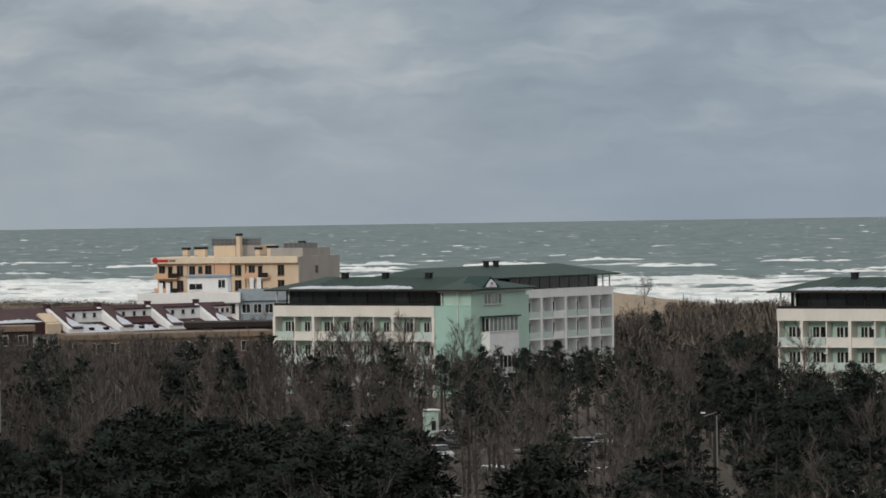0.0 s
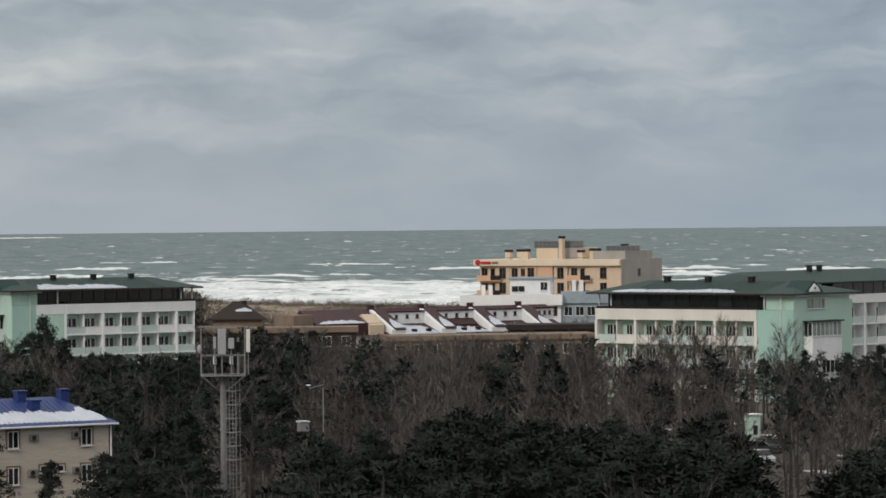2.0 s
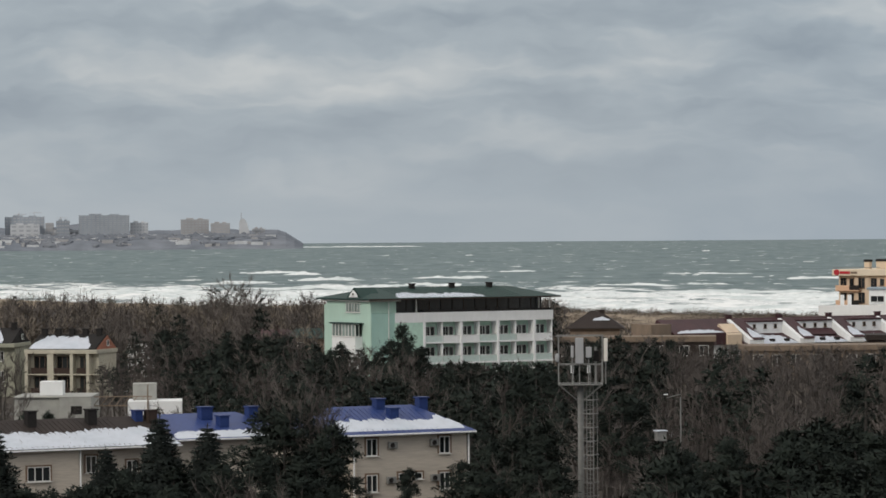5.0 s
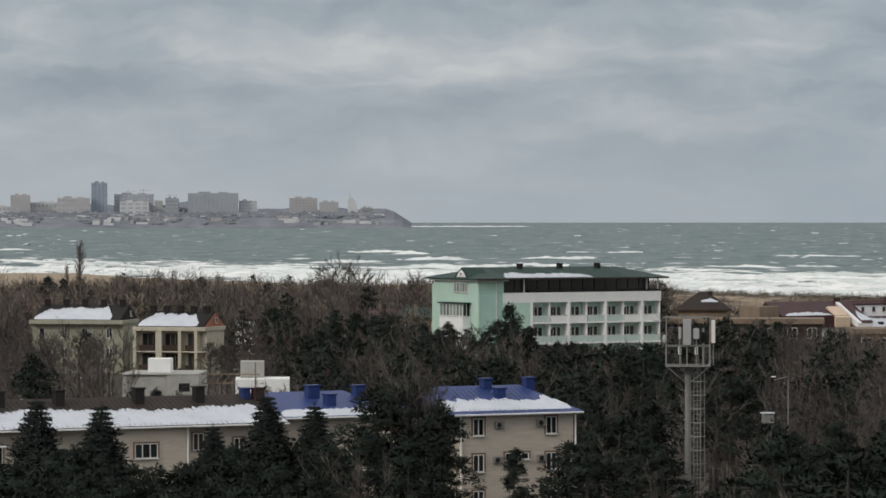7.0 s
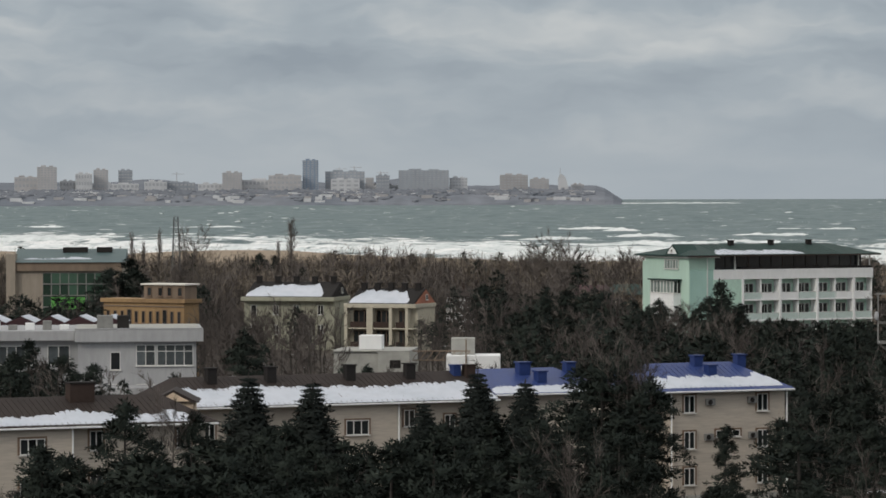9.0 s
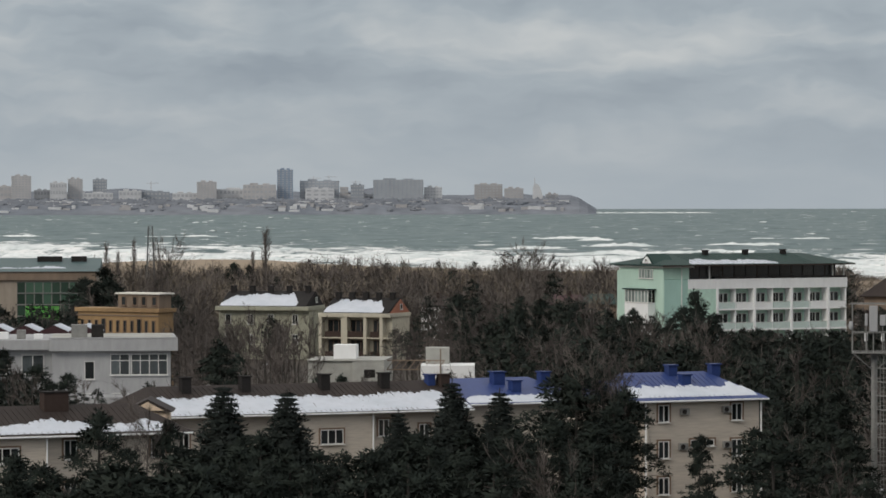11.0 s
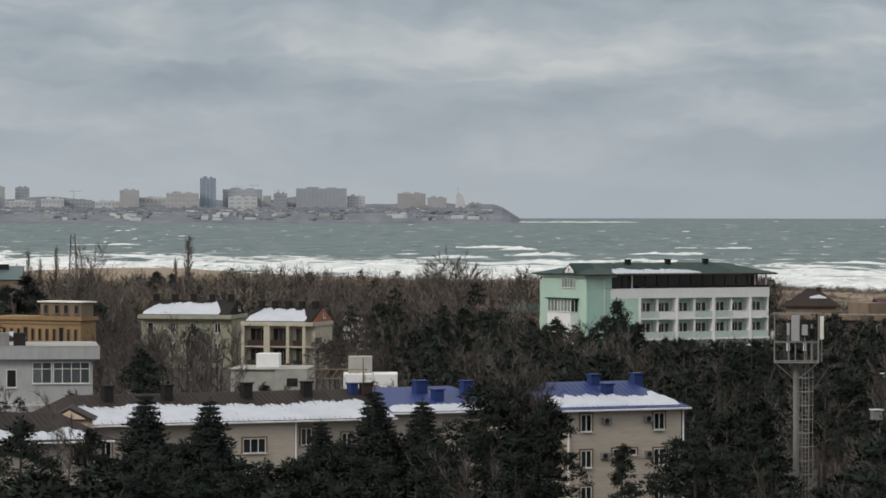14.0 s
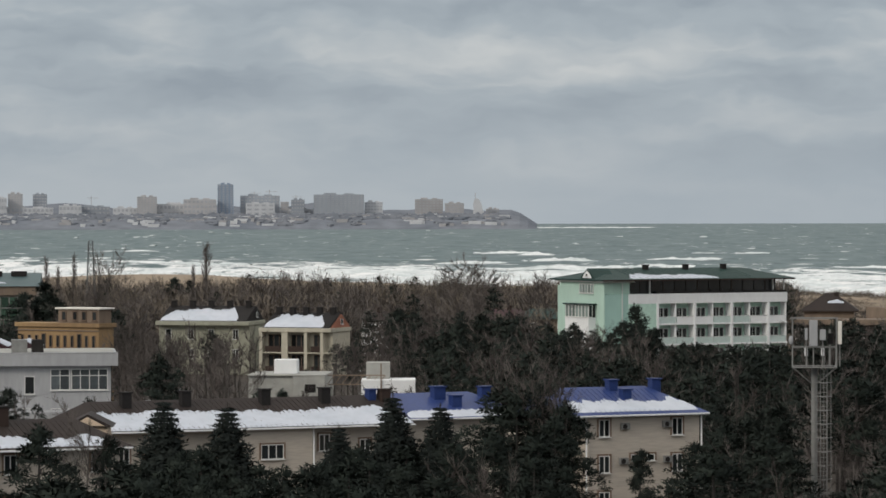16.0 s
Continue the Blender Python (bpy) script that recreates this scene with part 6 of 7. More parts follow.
def far_crane(bearing, dist, z):
    e = thing("tower_crane", pose(*spot(bearing, dist), 0, 0, 0, 0), "hazy distant tower crane over the rooftops", "crane", "cranes across the bay")
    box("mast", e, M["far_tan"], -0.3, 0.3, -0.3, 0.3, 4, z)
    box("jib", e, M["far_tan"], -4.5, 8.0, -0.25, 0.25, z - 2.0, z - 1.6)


for b, z in ((-4.55, 38.0), (-4.33, 39.5), (-6.9, 33.0), (-3.95, 34.0)):
    far_crane(b, 4170, z)


def far_slope(d):
    return float(np.interp(d, (3985, 4010, 4110), (1.0, 7.0, 12.0)))


def far_clutter():
    """Small roofs and dark tree clumps on the slope above the far shore."""
    rnd = random.Random(4)
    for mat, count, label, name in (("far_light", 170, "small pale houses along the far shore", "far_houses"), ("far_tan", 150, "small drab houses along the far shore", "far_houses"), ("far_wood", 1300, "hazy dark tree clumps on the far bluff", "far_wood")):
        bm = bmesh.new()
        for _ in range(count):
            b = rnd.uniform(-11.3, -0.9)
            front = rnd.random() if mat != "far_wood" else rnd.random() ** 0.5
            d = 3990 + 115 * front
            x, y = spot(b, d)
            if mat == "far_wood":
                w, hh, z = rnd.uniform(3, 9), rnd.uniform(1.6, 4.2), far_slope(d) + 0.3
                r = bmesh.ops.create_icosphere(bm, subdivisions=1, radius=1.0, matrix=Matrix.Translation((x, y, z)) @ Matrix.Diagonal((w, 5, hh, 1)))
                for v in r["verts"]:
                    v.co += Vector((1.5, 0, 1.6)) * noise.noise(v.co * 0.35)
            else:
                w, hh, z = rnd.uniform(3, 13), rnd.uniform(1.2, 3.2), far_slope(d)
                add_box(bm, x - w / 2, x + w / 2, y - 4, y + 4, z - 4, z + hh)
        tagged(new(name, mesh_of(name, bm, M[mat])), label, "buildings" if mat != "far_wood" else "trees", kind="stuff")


far_clutter()


# ---- car park in the clearing ----
def car(b, d, turn, paint, label):
    """A small hatchback: shell, glazed cabin, wheels with rims, lamps, and old snow on the roof."""
    e = thing("car", pose(*spot(b, d), ground_height(*spot(b, d)), 0, 0, turn), label, "car", "parked cars")
    prof = [(-2.0, 0.30), (-2.05, 0.62), (-1.95, 0.86), (-0.95, 0.95), (1.45, 0.98), (1.95, 0.90), (2.05, 0.55), (1.98, 0.30)]
    cab = [(-0.95, 0.95), (-0.35, 1.42), (1.05, 1.46), (1.75, 0.98)]
    for name, pts, half, mat in (("body", prof, 0.82, paint), ("cabin", cab, 0.70, M["dark_glass"])):
        bm = bmesh.new()
        a = [bm.verts.new((x, -half, z)) for x, z in pts]
        c = [bm.verts.new((x, half, z)) for x, z in pts]
        bm.faces.new(a), bm.faces.new(c[::-1])
        for i in range(len(pts)):
            j = (i + 1) % len(pts)
            bm.faces.new((a[i], c[i], c[j], a[j]))
        bmesh.ops.recalc_face_normals(bm, faces=bm.faces)
        bmesh.ops.bevel(bm, geom=bm.edges[:], offset=0.05, segments=2, affect="EDGES")
        part(name, bm, mat, e)
    box("roof", e, paint, -0.35, 1.05, -0.66, 0.66, 1.44, 1.50)
    for x in (-1.3, 1.25):
        for y in (-0.78, 0.78):
            bm = bmesh.new()
            bmesh.ops.create_cone(bm, cap_ends=True, segments=16, radius1=0.31, radius2=0.31, depth=0.2)
            w = part("wheel", bm, M["tyre"], e, m=pose(x, y, 0.31, 90, 0, 0))
            bm = bmesh.new()
            bmesh.ops.create_cone(bm, cap_ends=True, segments=12, radius1=0.18, radius2=0.18, depth=0.22)
            part("rim", bm, M["grey_metal"], w)
    for y in (-0.6, 0.6):
        box("headlight", e, M["frame_white"], -2.09, -2.02, y - 0.15, y + 0.15, 0.6, 0.74)
    roof_snow(e.matrix_basis @ Matrix.Translation((-0.4, -0.6, 1.5)), 1.4, 0.0, 1.2, 0.0, int(d), 0.2, label="old snow on a car roof")


for b, d, turn, mat, label in (
    (11.18, 412, 10, "car_dark", "dark parked car with snow on its roof"), (11.34, 398, 95, "car_pale", "pale parked car with snow on its roof"),
    (11.50, 417, 80, "car_dark", "dark parked car with snow on its roof"), (13.35, 408, 15, "car_pale", "pale parked car with snow on its roof"),
    (13.52, 400, 20, "car_dark", "dark parked car with snow on its roof"), (13.66, 414, 5, "car_pale", "pale parked car with snow on its roof"),
):
    car(b, d, turn, M[mat], label)


def kiosk():
    e = thing("kiosk", pose(*spot(11.24, 428), 0, 0, 0, 12), "mint-green kiosk with a white roof by the car park", "kiosk")
    box("wall", e, M["mint"], -0.6, 0.6, 0, 1.6, 0, 3.4)
    box("roof", e, M["white"], -0.75, 0.75, -0.2, 1.8, 3.404, 3.55)
    window(e, Matrix.Translation((0.0, -0.02, 1.2)), 0.7, 1.2, 1)
    box("counter", e, M["white"], -0.5, 0.5, -0.25, -0.004, 1.0, 1.08)


kiosk()


# ---- trees ----
class Soup:
    """Triangles gathered as arrays, each vertex with the way its clump faces."""

    def __init__(self):
        self.v, self.f, self.o, self.n = [], [], [], 0

    def add(self, verts, faces, out=None):
        v, f = np.asarray(verts, float), np.asarray(faces, int)
        o = np.zeros_like(v) if out is None else np.asarray(out, float)
        if out is not None:
            # wind every triangle so that its front looks the way its clump faces
            g = np.cross(v[f[:, 1]] - v[f[:, 0]], v[f[:, 2]] - v[f[:, 0]])
            back = (g * o[f[:, 0]]).sum(1) < 0
            f[back] = f[back][:, [0, 2, 1]]
        self.v.append(v)
        self.f.append(f + self.n)
        self.o.append(o)
        self.n += len(v)

    def arrays(self):
        return np.concatenate(self.v), np.concatenate(self.f), np.concatenate(self.o)


def outward(p, lift, around=(0.0, 0.0)):
    """Unit vectors away from an upright axis, tipped upward by lift."""
    o = np.array(p, float)
    o[:, 0] -= around[0]
    o[:, 1] -= around[1]
    o[:, 2] = 0
    o /= np.linalg.norm(o, axis=1)[:, None] + 1e-6
    o[:, 2] = lift
    return o / np.linalg.norm(o, axis=1)[:, None]


def limb(soup, p, q, r0, r1, sides=4):
    p, q = np.asarray(p, float), np.asarray(q, float)
    d = q - p
    d = d / (np.linalg.norm(d) + 1e-9)
    u = np.cross(d, (0.3, 0.9, 0.1))
    u /= np.linalg.norm(u) + 1e-9
    w = np.cross(d, u)
    a = np.arange(sides) * 2 * np.pi / sides
    ring = np.outer(np.cos(a), u) + np.outer(np.sin(a), w)
    f = []
    for i in range(sides):
        j = (i + 1) % sides
        f += [(i, j, sides + j), (i, sides + j, sides + i)]
    soup.add(np.concatenate([p + ring * r0, q + ring * r1]), f)


def bare_tree(seed, h, spread, limbs, twigs, upright, width=0.010, n=5):
    """A leafless tree: trunk, limbs that bend upward, side branches, then fine twigs. Returns the arrays of trunk and crown."""
    rnd = np.random.RandomState(seed)
    trunk, crown = Soup(), Soup()
    narrow = spread < 0.2
    pts = [np.zeros(3)]
    for i in range(n):
        sway = 0.003 * h if narrow else 0.018 * h
        pts.append(pts[-1] + np.array([rnd.normal(0, sway), rnd.normal(0, sway), h * 0.86 / n]))
    for i in range(n):
        limb(trunk, pts[i], pts[i + 1], 0.13 * (1 - i / n) + 0.02, 0.13 * (1 - (i + 1) / n) + 0.02, 5 if n > 3 else 3)
    tips = []
    low = 0.12 if n <= 3 or narrow else 0.28
    for i in range(limbs):
        t = low + (0.99 - low) * (i + rnd.rand()) / limbs
        k = min(n - 1, int(t * n))
        p = pts[k] + (pts[k + 1] - pts[k]) * (t * n - k)
        a = i * 2.4 + rnd.normal(0, 0.5)
        d = np.array([math.cos(a), math.sin(a), upright * (0.6 + 0.6 * rnd.rand())])
        d /= np.linalg.norm(d)
        shape = 0.35 + 1.5 * t * (1.1 - t) if narrow else 1.18 - 0.72 * t
        ln = spread * h * (0.6 + 0.55 * rnd.rand()) * shape * (2.2 if narrow else 1.0)
        r = 0.030 * (1.2 - 0.7 * t)
        for j in range(3):
            q = p + d * ln / 2.6
            if n > 3 or j == 0:
                limb(trunk, p, q, r * (1 - j * 0.3), r * (0.7 - j * 0.3), 3)
            tips += [(p, q)] * (j + 1)
            for _ in range(2):
                o = p + (q - p) * rnd.rand()
                e = d + rnd.normal(0, 0.42, 3) + np.array([0, 0, 0.2])
                e = o + e / np.linalg.norm(e) * ln * (0.22 + 0.2 * rnd.rand())
                side = np.cross(e - o, rnd.normal(0, 1, 3))
                side = side / (np.linalg.norm(side) + 1e-6) * width * 1.25
                crown.add([o - side, o + side, e], [(0, 1, 2)])
                tips += [(o, e)] * 2
            p = q
            d = d + np.array([0, 0, 0.22]) + rnd.normal(0, 0.10, 3)
            d /= np.linalg.norm(d)
    tips += [(pts[-2], pts[-1])] * 4
    P = np.array([a for a, b in tips])
    D = np.array([b - a for a, b in tips])
    pick = rnd.randint(len(tips), size=twigs)
    o = P[pick] + D[pick] * rnd.rand(twigs, 1) ** 0.7
    d = D[pick] / (np.linalg.norm(D[pick], axis=1)[:, None] + 1e-6) + rnd.normal(0, 0.36, (twigs, 3)) + np.array([0, 0, 0.32])
    d /= np.linalg.norm(d, axis=1)[:, None]
    ln = (0.04 + 0.065 * rnd.rand(twigs, 1)) * h * (0.7 if narrow else 1.0)
    side = np.cross(d, rnd.normal(0, 1, (twigs, 3)))
    side = side / (np.linalg.norm(side, axis=1)[:, None] + 1e-6) * width
    face = outward(o, 0.75) + rnd.normal(0, 0.25, (twigs, 3))
    crown.add(np.stack([o - side, o + side, o + d * ln], 1).reshape(-1, 3), np.arange(twigs * 3).reshape(-1, 3), np.repeat(face, 3, 0))
    return trunk.arrays(), crown.arrays()


def thicket(seed, twigs, stems=9):
    """A shrub ten metres high before scaling: stems that fan out from the ground into a rounded head of twigs."""
    rnd = np.random.RandomState(seed)
    trunk, crown = Soup(), Soup()
    ends = []
    for i in range(stems):
        a = i * 2.4 + rnd.normal(0, 0.3)
        out = 1.0 + 3.6 * rnd.rand()
        end = np.array([math.cos(a) * out, math.sin(a) * out, 8.6 - 0.16 * out * out + rnd.normal(0, 0.6)])
        limb(trunk, (0, 0, 0), end, 0.10, 0.03, 3)
        ends.append(end)
    E = np.array(ends)[rnd.randint(stems, size=twigs)]
    o = E * (0.25 + 0.72 * rnd.rand(twigs, 1) ** 0.6) + rnd.normal(0, 0.55, (twigs, 3))
    d = E / np.linalg.norm(E, axis=1)[:, None] + rnd.normal(0, 0.5, (twigs, 3))
    d /= np.linalg.norm(d, axis=1)[:, None]
    side = np.cross(d, rnd.normal(0, 1, (twigs, 3)))
    side = side / (np.linalg.norm(side, axis=1)[:, None] + 1e-6) * 0.062
    face = outward(o, 0.8) + rnd.normal(0, 0.2, (twigs, 3))
    crown.add(np.stack([o - side, o + side, o + d * (0.7 + 0.9 * rnd.rand(twigs, 1))], 1).reshape(-1, 3), np.arange(twigs * 3).reshape(-1, 3), np.repeat(face, 3, 0))
    return trunk.arrays(), crown.arrays()


def tuft(soup, c, r, count, rnd, flat=0.6, blade=0.32):
    """One clump of needle sprays: slender blades that point outward from a centre."""
    o = rnd.normal(0, 1, (count, 3))
    o /= np.linalg.norm(o, axis=1)[:, None]
    p = c + o * r * (0.15 + 0.75 * rnd.rand(count, 1)) * np.array([1, 1, flat])
    a = o * np.array([1, 1, 0.7]) + rnd.normal(0, 0.45, (count, 3)) + np.array([0, 0, 0.25])
    a *= r * blade * 1.9 / np.linalg.norm(a, axis=1)[:, None]
    b = np.cross(a, rnd.normal(0, 1, (count, 3)))
    b *= r * blade * 0.42 / (np.linalg.norm(b, axis=1)[:, None] + 1e-6)
    v = np.stack([p - b, p + b, p + a], 1).reshape(-1, 3)
    face = 0.55 * o + outward(p, 0.55) + np.array([0, 0, 0.15])
    soup.add(v, np.arange(count * 3).reshape(-1, 3), np.repeat(face, 3, 0))


def pine_tree(seed, h, crown_from, spread, clumps, blades, blade=0.32, skip=2):
    rnd = np.random.RandomState(seed)
    trunk, crown = Soup(), Soup()
    lean = rnd.normal(0, 0.02, 2)
    top = np.array([lean[0] * h, lean[1] * h, h * 0.96])
    limb(trunk, (0, 0, 0), top * 0.5, 0.17, 0.11, 6)
    limb(trunk, top * 0.5, top, 0.11, 0.03, 5)
    for i in range(clumps):
        t = crown_from + (1 - crown_from) * (i + rnd.rand()) / clumps
        a = rnd.rand() * 2 * np.pi
        prof = (1.02 - ((t - crown_from) / (1 - crown_from))) ** 0.65
        ln = spread * h * prof * (0.35 + 0.75 * rnd.rand())
        base = top * t
        end = base + np.array([math.cos(a) * ln, math.sin(a) * ln, ln * (0.25 + 0.25 * rnd.rand()) - 0.04 * h * prof])
        if i % skip == 0:
            limb(trunk, base, end, 0.04, 0.015, 3)
        r = h * (0.045 + 0.035 * rnd.rand())
        tuft(crown, end, r, blades, rnd, 0.42, blade)
        if ln > 0.08 * h:
            tuft(crown, base + (end - base) * 0.62 + rnd.normal(0, 0.02 * h, 3), r * 0.85, blades // 2, rnd, 0.42, blade)
    tuft(crown, top, h * 0.045, blades, rnd, 1.2)
    return trunk.arrays(), crown.arrays()


def spruce_tree(seed, h, tiers, blades):
    rnd = np.random.RandomState(seed)
    trunk, crown = Soup(), Soup()
    limb(trunk, (0, 0, 0), (0, 0, h), 0.16, 0.02, 6)
    for i in range(tiers):
        t = 0.10 + 0.88 * i / tiers
        n = 9 if t < 0.6 else 7
        a0 = rnd.rand() * 6.28
        for k in range(n):
            a = a0 + k * 2 * np.pi / n + rnd.normal(0, 0.15)
            ln = 0.25 * h * (1.03 - t) ** 0.95 * (0.75 + 0.45 * rnd.rand())
            base = np.array([0, 0, t * h])
            end = base + np.array([math.cos(a) * ln, math.sin(a) * ln, -0.28 * ln + 0.1 * rnd.rand()])
            limb(trunk, base, end, 0.02, 0.01, 3)
            for q in (0.35, 0.65, 0.95):
                tuft(crown, base + (end - base) * q, 0.18 + 0.28 * ln, blades, rnd, 0.4)
    tuft(crown, np.array([0, 0, h * 0.985]), 0.12, blades, rnd, 2.2)
    return trunk.arrays(), crown.arrays()


def mesh_from(name, arrays, mat):
    v, f, o = arrays
    me = bpy.data.meshes.new(name)
    me.vertices.add(len(v))
    me.vertices.foreach_set("co", v.astype(np.float32).ravel())
    me.loops.add(len(f) * 3)
    me.loops.foreach_set("vertex_index", f.astype(np.int32).ravel())
    me.polygons.add(len(f))
    me.polygons.foreach_set("loop_start", np.arange(0, len(f) * 3, 3, dtype=np.int32))
    me.update(calc_edges=True)
    if np.abs(o).sum() > 0:
        # soft shading: the blades of a clump share the light that falls on the clump
        me.normals_split_custom_set_from_vertices((o / (np.linalg.norm(o, axis=1)[:, None] + 1e-9)).tolist())
    me.materials.append(mat)
    return me


def joined(lots):
    """Several (vertices, faces, facings) as one."""
    n, vs, fs, os = 0, [], [], []
    for v, f, o in lots:
        vs.append(v), fs.append(f + n), os.append(o)
        n += len(v)
    return np.concatenate(vs), np.concatenate(fs), np.concatenate(os)


KINDS = {
    "pine": [pine_tree(s, 10.0, c, w, n, 84, 0.18) for s, c, w, n in ((1, 0.30, 0.22, 64), (2, 0.42, 0.26, 56), (3, 0.22, 0.20, 70), (4, 0.5, 0.28, 50))],
    "spruce": [spruce_tree(s, 10.0, 27, 24) for s in (11, 12)],
    "bare": [bare_tree(s, 10.0, w, l, n, u) for s, w, l, n, u in ((21, 0.36, 30, 2600, 1.0), (22, 0.30, 32, 2600, 1.4), (23, 0.40, 30, 2600, 0.8), (24, 0.33, 32, 2600, 1.2))],
    "poplar": [bare_tree(s, 10.0, 0.075, 60, 1500, 4.0, 0.014) for s in (31, 32)],
}
# lighter versions for the depth of the wood
NEAR = {
    "pine": [pine_tree(s, 10.0, c, w, n, 58, 0.225, 4) for s, c, w, n in ((5, 0.36, 0.27, 40), (6, 0.46, 0.30, 36), (7, 0.32, 0.24, 42))],
    "bare": [bare_tree(s, 10.0, w, 12, 560, u, 0.018, 3) for s, w, u in ((25, 0.34, 1.1), (26, 0.28, 1.6), (27, 0.38, 0.9), (28, 0.31, 1.3), (29, 0.26, 1.8))],
}
FAR = {
    "pine": [pine_tree(s, 10.0, c, w, n, 16, 0.38, 5) for s, c, w, n in ((5, 0.32, 0.24, 32), (6, 0.42, 0.27, 30), (7, 0.25, 0.21, 34))],
    "bare": [bare_tree(s, 10.0, w, 9, 390, u, 0.024, 3) for s, w, u in ((35, 0.34, 1.1), (36, 0.28, 1.6), (37, 0.38, 0.9), (38, 0.31, 1.3), (39, 0.26, 1.8))],
    "brush": [thicket(s, 380, 7) for s in (41, 42, 43, 44)],
}
CROWN_MAT = {"pine": M["pine"], "spruce": M["spruce"], "bare": M["bark"], "poplar": M["grey_bark"]}
TREE_LABEL = {
    "pine": "dark green pine with an open, clumpy crown", "spruce": "dark green conical spruce", "bare": "leafless grey-brown tree with fine twigs",
    "poplar": "tall narrow leafless poplar",
}
protos = {k: [(mesh_from("trunk", t, M["dark_bark"] if k not in ("bare", "poplar") else M["grey_bark"]), mesh_from("crown", c, CROWN_MAT[k])) for t, c in v] for k, v in KINDS.items()}
grey_crowns = [mesh_from("crown", c, M["grey_bark"]) for t, c in KINDS["bare"]]


def tree(kind, variant, x, y, height, wide=1.0, grey=False):
    e = thing(kind + "_tree" if kind != "bare" else "bare_tree", Matrix.Translation((x, y, ground_height(x, y) - 0.1)), TREE_LABEL[kind], "tree", kind + " trees")
    tm, cm = protos[kind][variant % len(protos[kind])]
    if grey and kind == "bare":
        cm = grey_crowns[variant % len(grey_crowns)]
    s = height / 10.0
    m = Matrix.Rotation(x * 7.3 + y, 4, "Z") @ Matrix.Diagonal((s * wide, s * wide, s, 1))
    for name, me in (("trunk", tm), ("crown", cm)):
        p = new(name, me)
        p.parent, p.matrix_basis = e, m
    return e


# where buildings stand, no tree grows
bpy.context.view_layer.update()
plots = []
for ob in scene.objects:
    if ob.parent is None and ob.type == "EMPTY" and ob.get("category") not in ("tree", None) and "distant" not in ob.name:
        inv = ob.matrix_world.inverted()
        pts = [inv @ (c.matrix_world @ Vector(q)) for c in ob.children for q in c.bound_box if c.type == "MESH"]
        plots.append((inv, min(p.x for p in pts) - 1.5, max(p.x for p in pts) + 1.5, min(p.y for p in pts) - 2.0, max(p.y for p in pts) + 1.5))


def blocked(x, y):
    for inv, x0, x1, y0, y1 in plots:
        p = inv @ Vector((x, y, 0))
        if x0 < p.x < x1 and y0 < p.y < y1:
            return True
    return False


# how high the wood may rise, as a drop in mrad below eye level: bearing from, to, distance from, to, drop, share of pines, density
WOOD = [
    (-11.5, -8.0, 330, 392, 43, 0.7, 1.0), (-11.5, -8.0, 425, 625, 29, 0.4, 0.8), (-8.0, -6.7, 345, 388, 47, 0.3, 0.8), (-8.0, -6.5, 410, 478, 38.5, 0.2, 0.8),
    (-8.2, -6.5, 505, 700, 25, 0.3, 0.9), (-6.7, -6.0, 350, 640, 27.5, 0.05, 1.0), (-6.0, -4.5, 350, 585, 31.5, 0.05, 0.7), (-4.6, -3.35, 350, 425, 46, 0.2, 0.8),
    (-4.6, -3.35, 440, 585, 41, 0.1, 0.9), (-3.4, -2.15, 350, 428, 46, 0.2, 0.8), (-3.45, -2.95, 442, 600, 34, 0.2, 1.0), (-2.95, -2.15, 442, 640, 26.5, 0.2, 1.0), (-2.15, -0.3, 350, 640, 26.5, 0.28, 1.0),
    (-12, 3.2, 640, 1000, 18.4, 0.04, 1.15), (3.2, 9.2, 725, 930, 25.8, 0.04, 0.5), (13.9, 19.5, 610, 850, 28.0, 0.08, 0.9), (9.2, 13.9, 640, 850, 28.0, 0.05, 0.3), (-0.3, 0.6, 330, 585, 31, 0.45, 1.0), (0.6, 1.3, 335, 585, 30, 0.5, 1.0),
    (1.3, 3.3, 335, 590, 35.5, 0.62, 1.3), (3.3, 5.0, 310, 645, 29.2, 0.32, 1.3), (5.0, 9.0, 310, 635, 31.7, 0.06, 1.3), (9.0, 11.2, 300, 520, 34.0, 0.06, 1.2),
    (11.2, 12.6, 300, 512, 36.5, 0.3, 1.0), (12.6, 13.9, 300, 570, 37, 0.3, 1.0), (13.9, 15.2, 300, 600, 36, 0.15, 1.3), (15.2, 16.1, 300, 600, 33.5, 0.45, 1.3), (16.1, 19.5, 300, 400, 43, 0.7, 1.5), (16.1, 19.5, 400, 470, 41.5, 0.6, 1.5),
    (2.1, 3.2, 198, 310, 54, 0.75, 1.0), (3.2, 4.0, 198, 298, 71, 0.75, 1.0), (4.0, 5.5, 198, 310, 54, 0.6, 1.0), (5.5, 11.0, 198, 310, 52, 0.7, 1.3), (11.0, 19.5, 198, 305, 56, 0.3, 1.0), (-11.5, -7.5, 198, 262, 70, 0.9, 1.3), (-7.5, -0.4, 198, 290, 65, 0.9, 1.3), (-0.4, 2.2, 198, 300, 77, 0.8, 1.0),
]


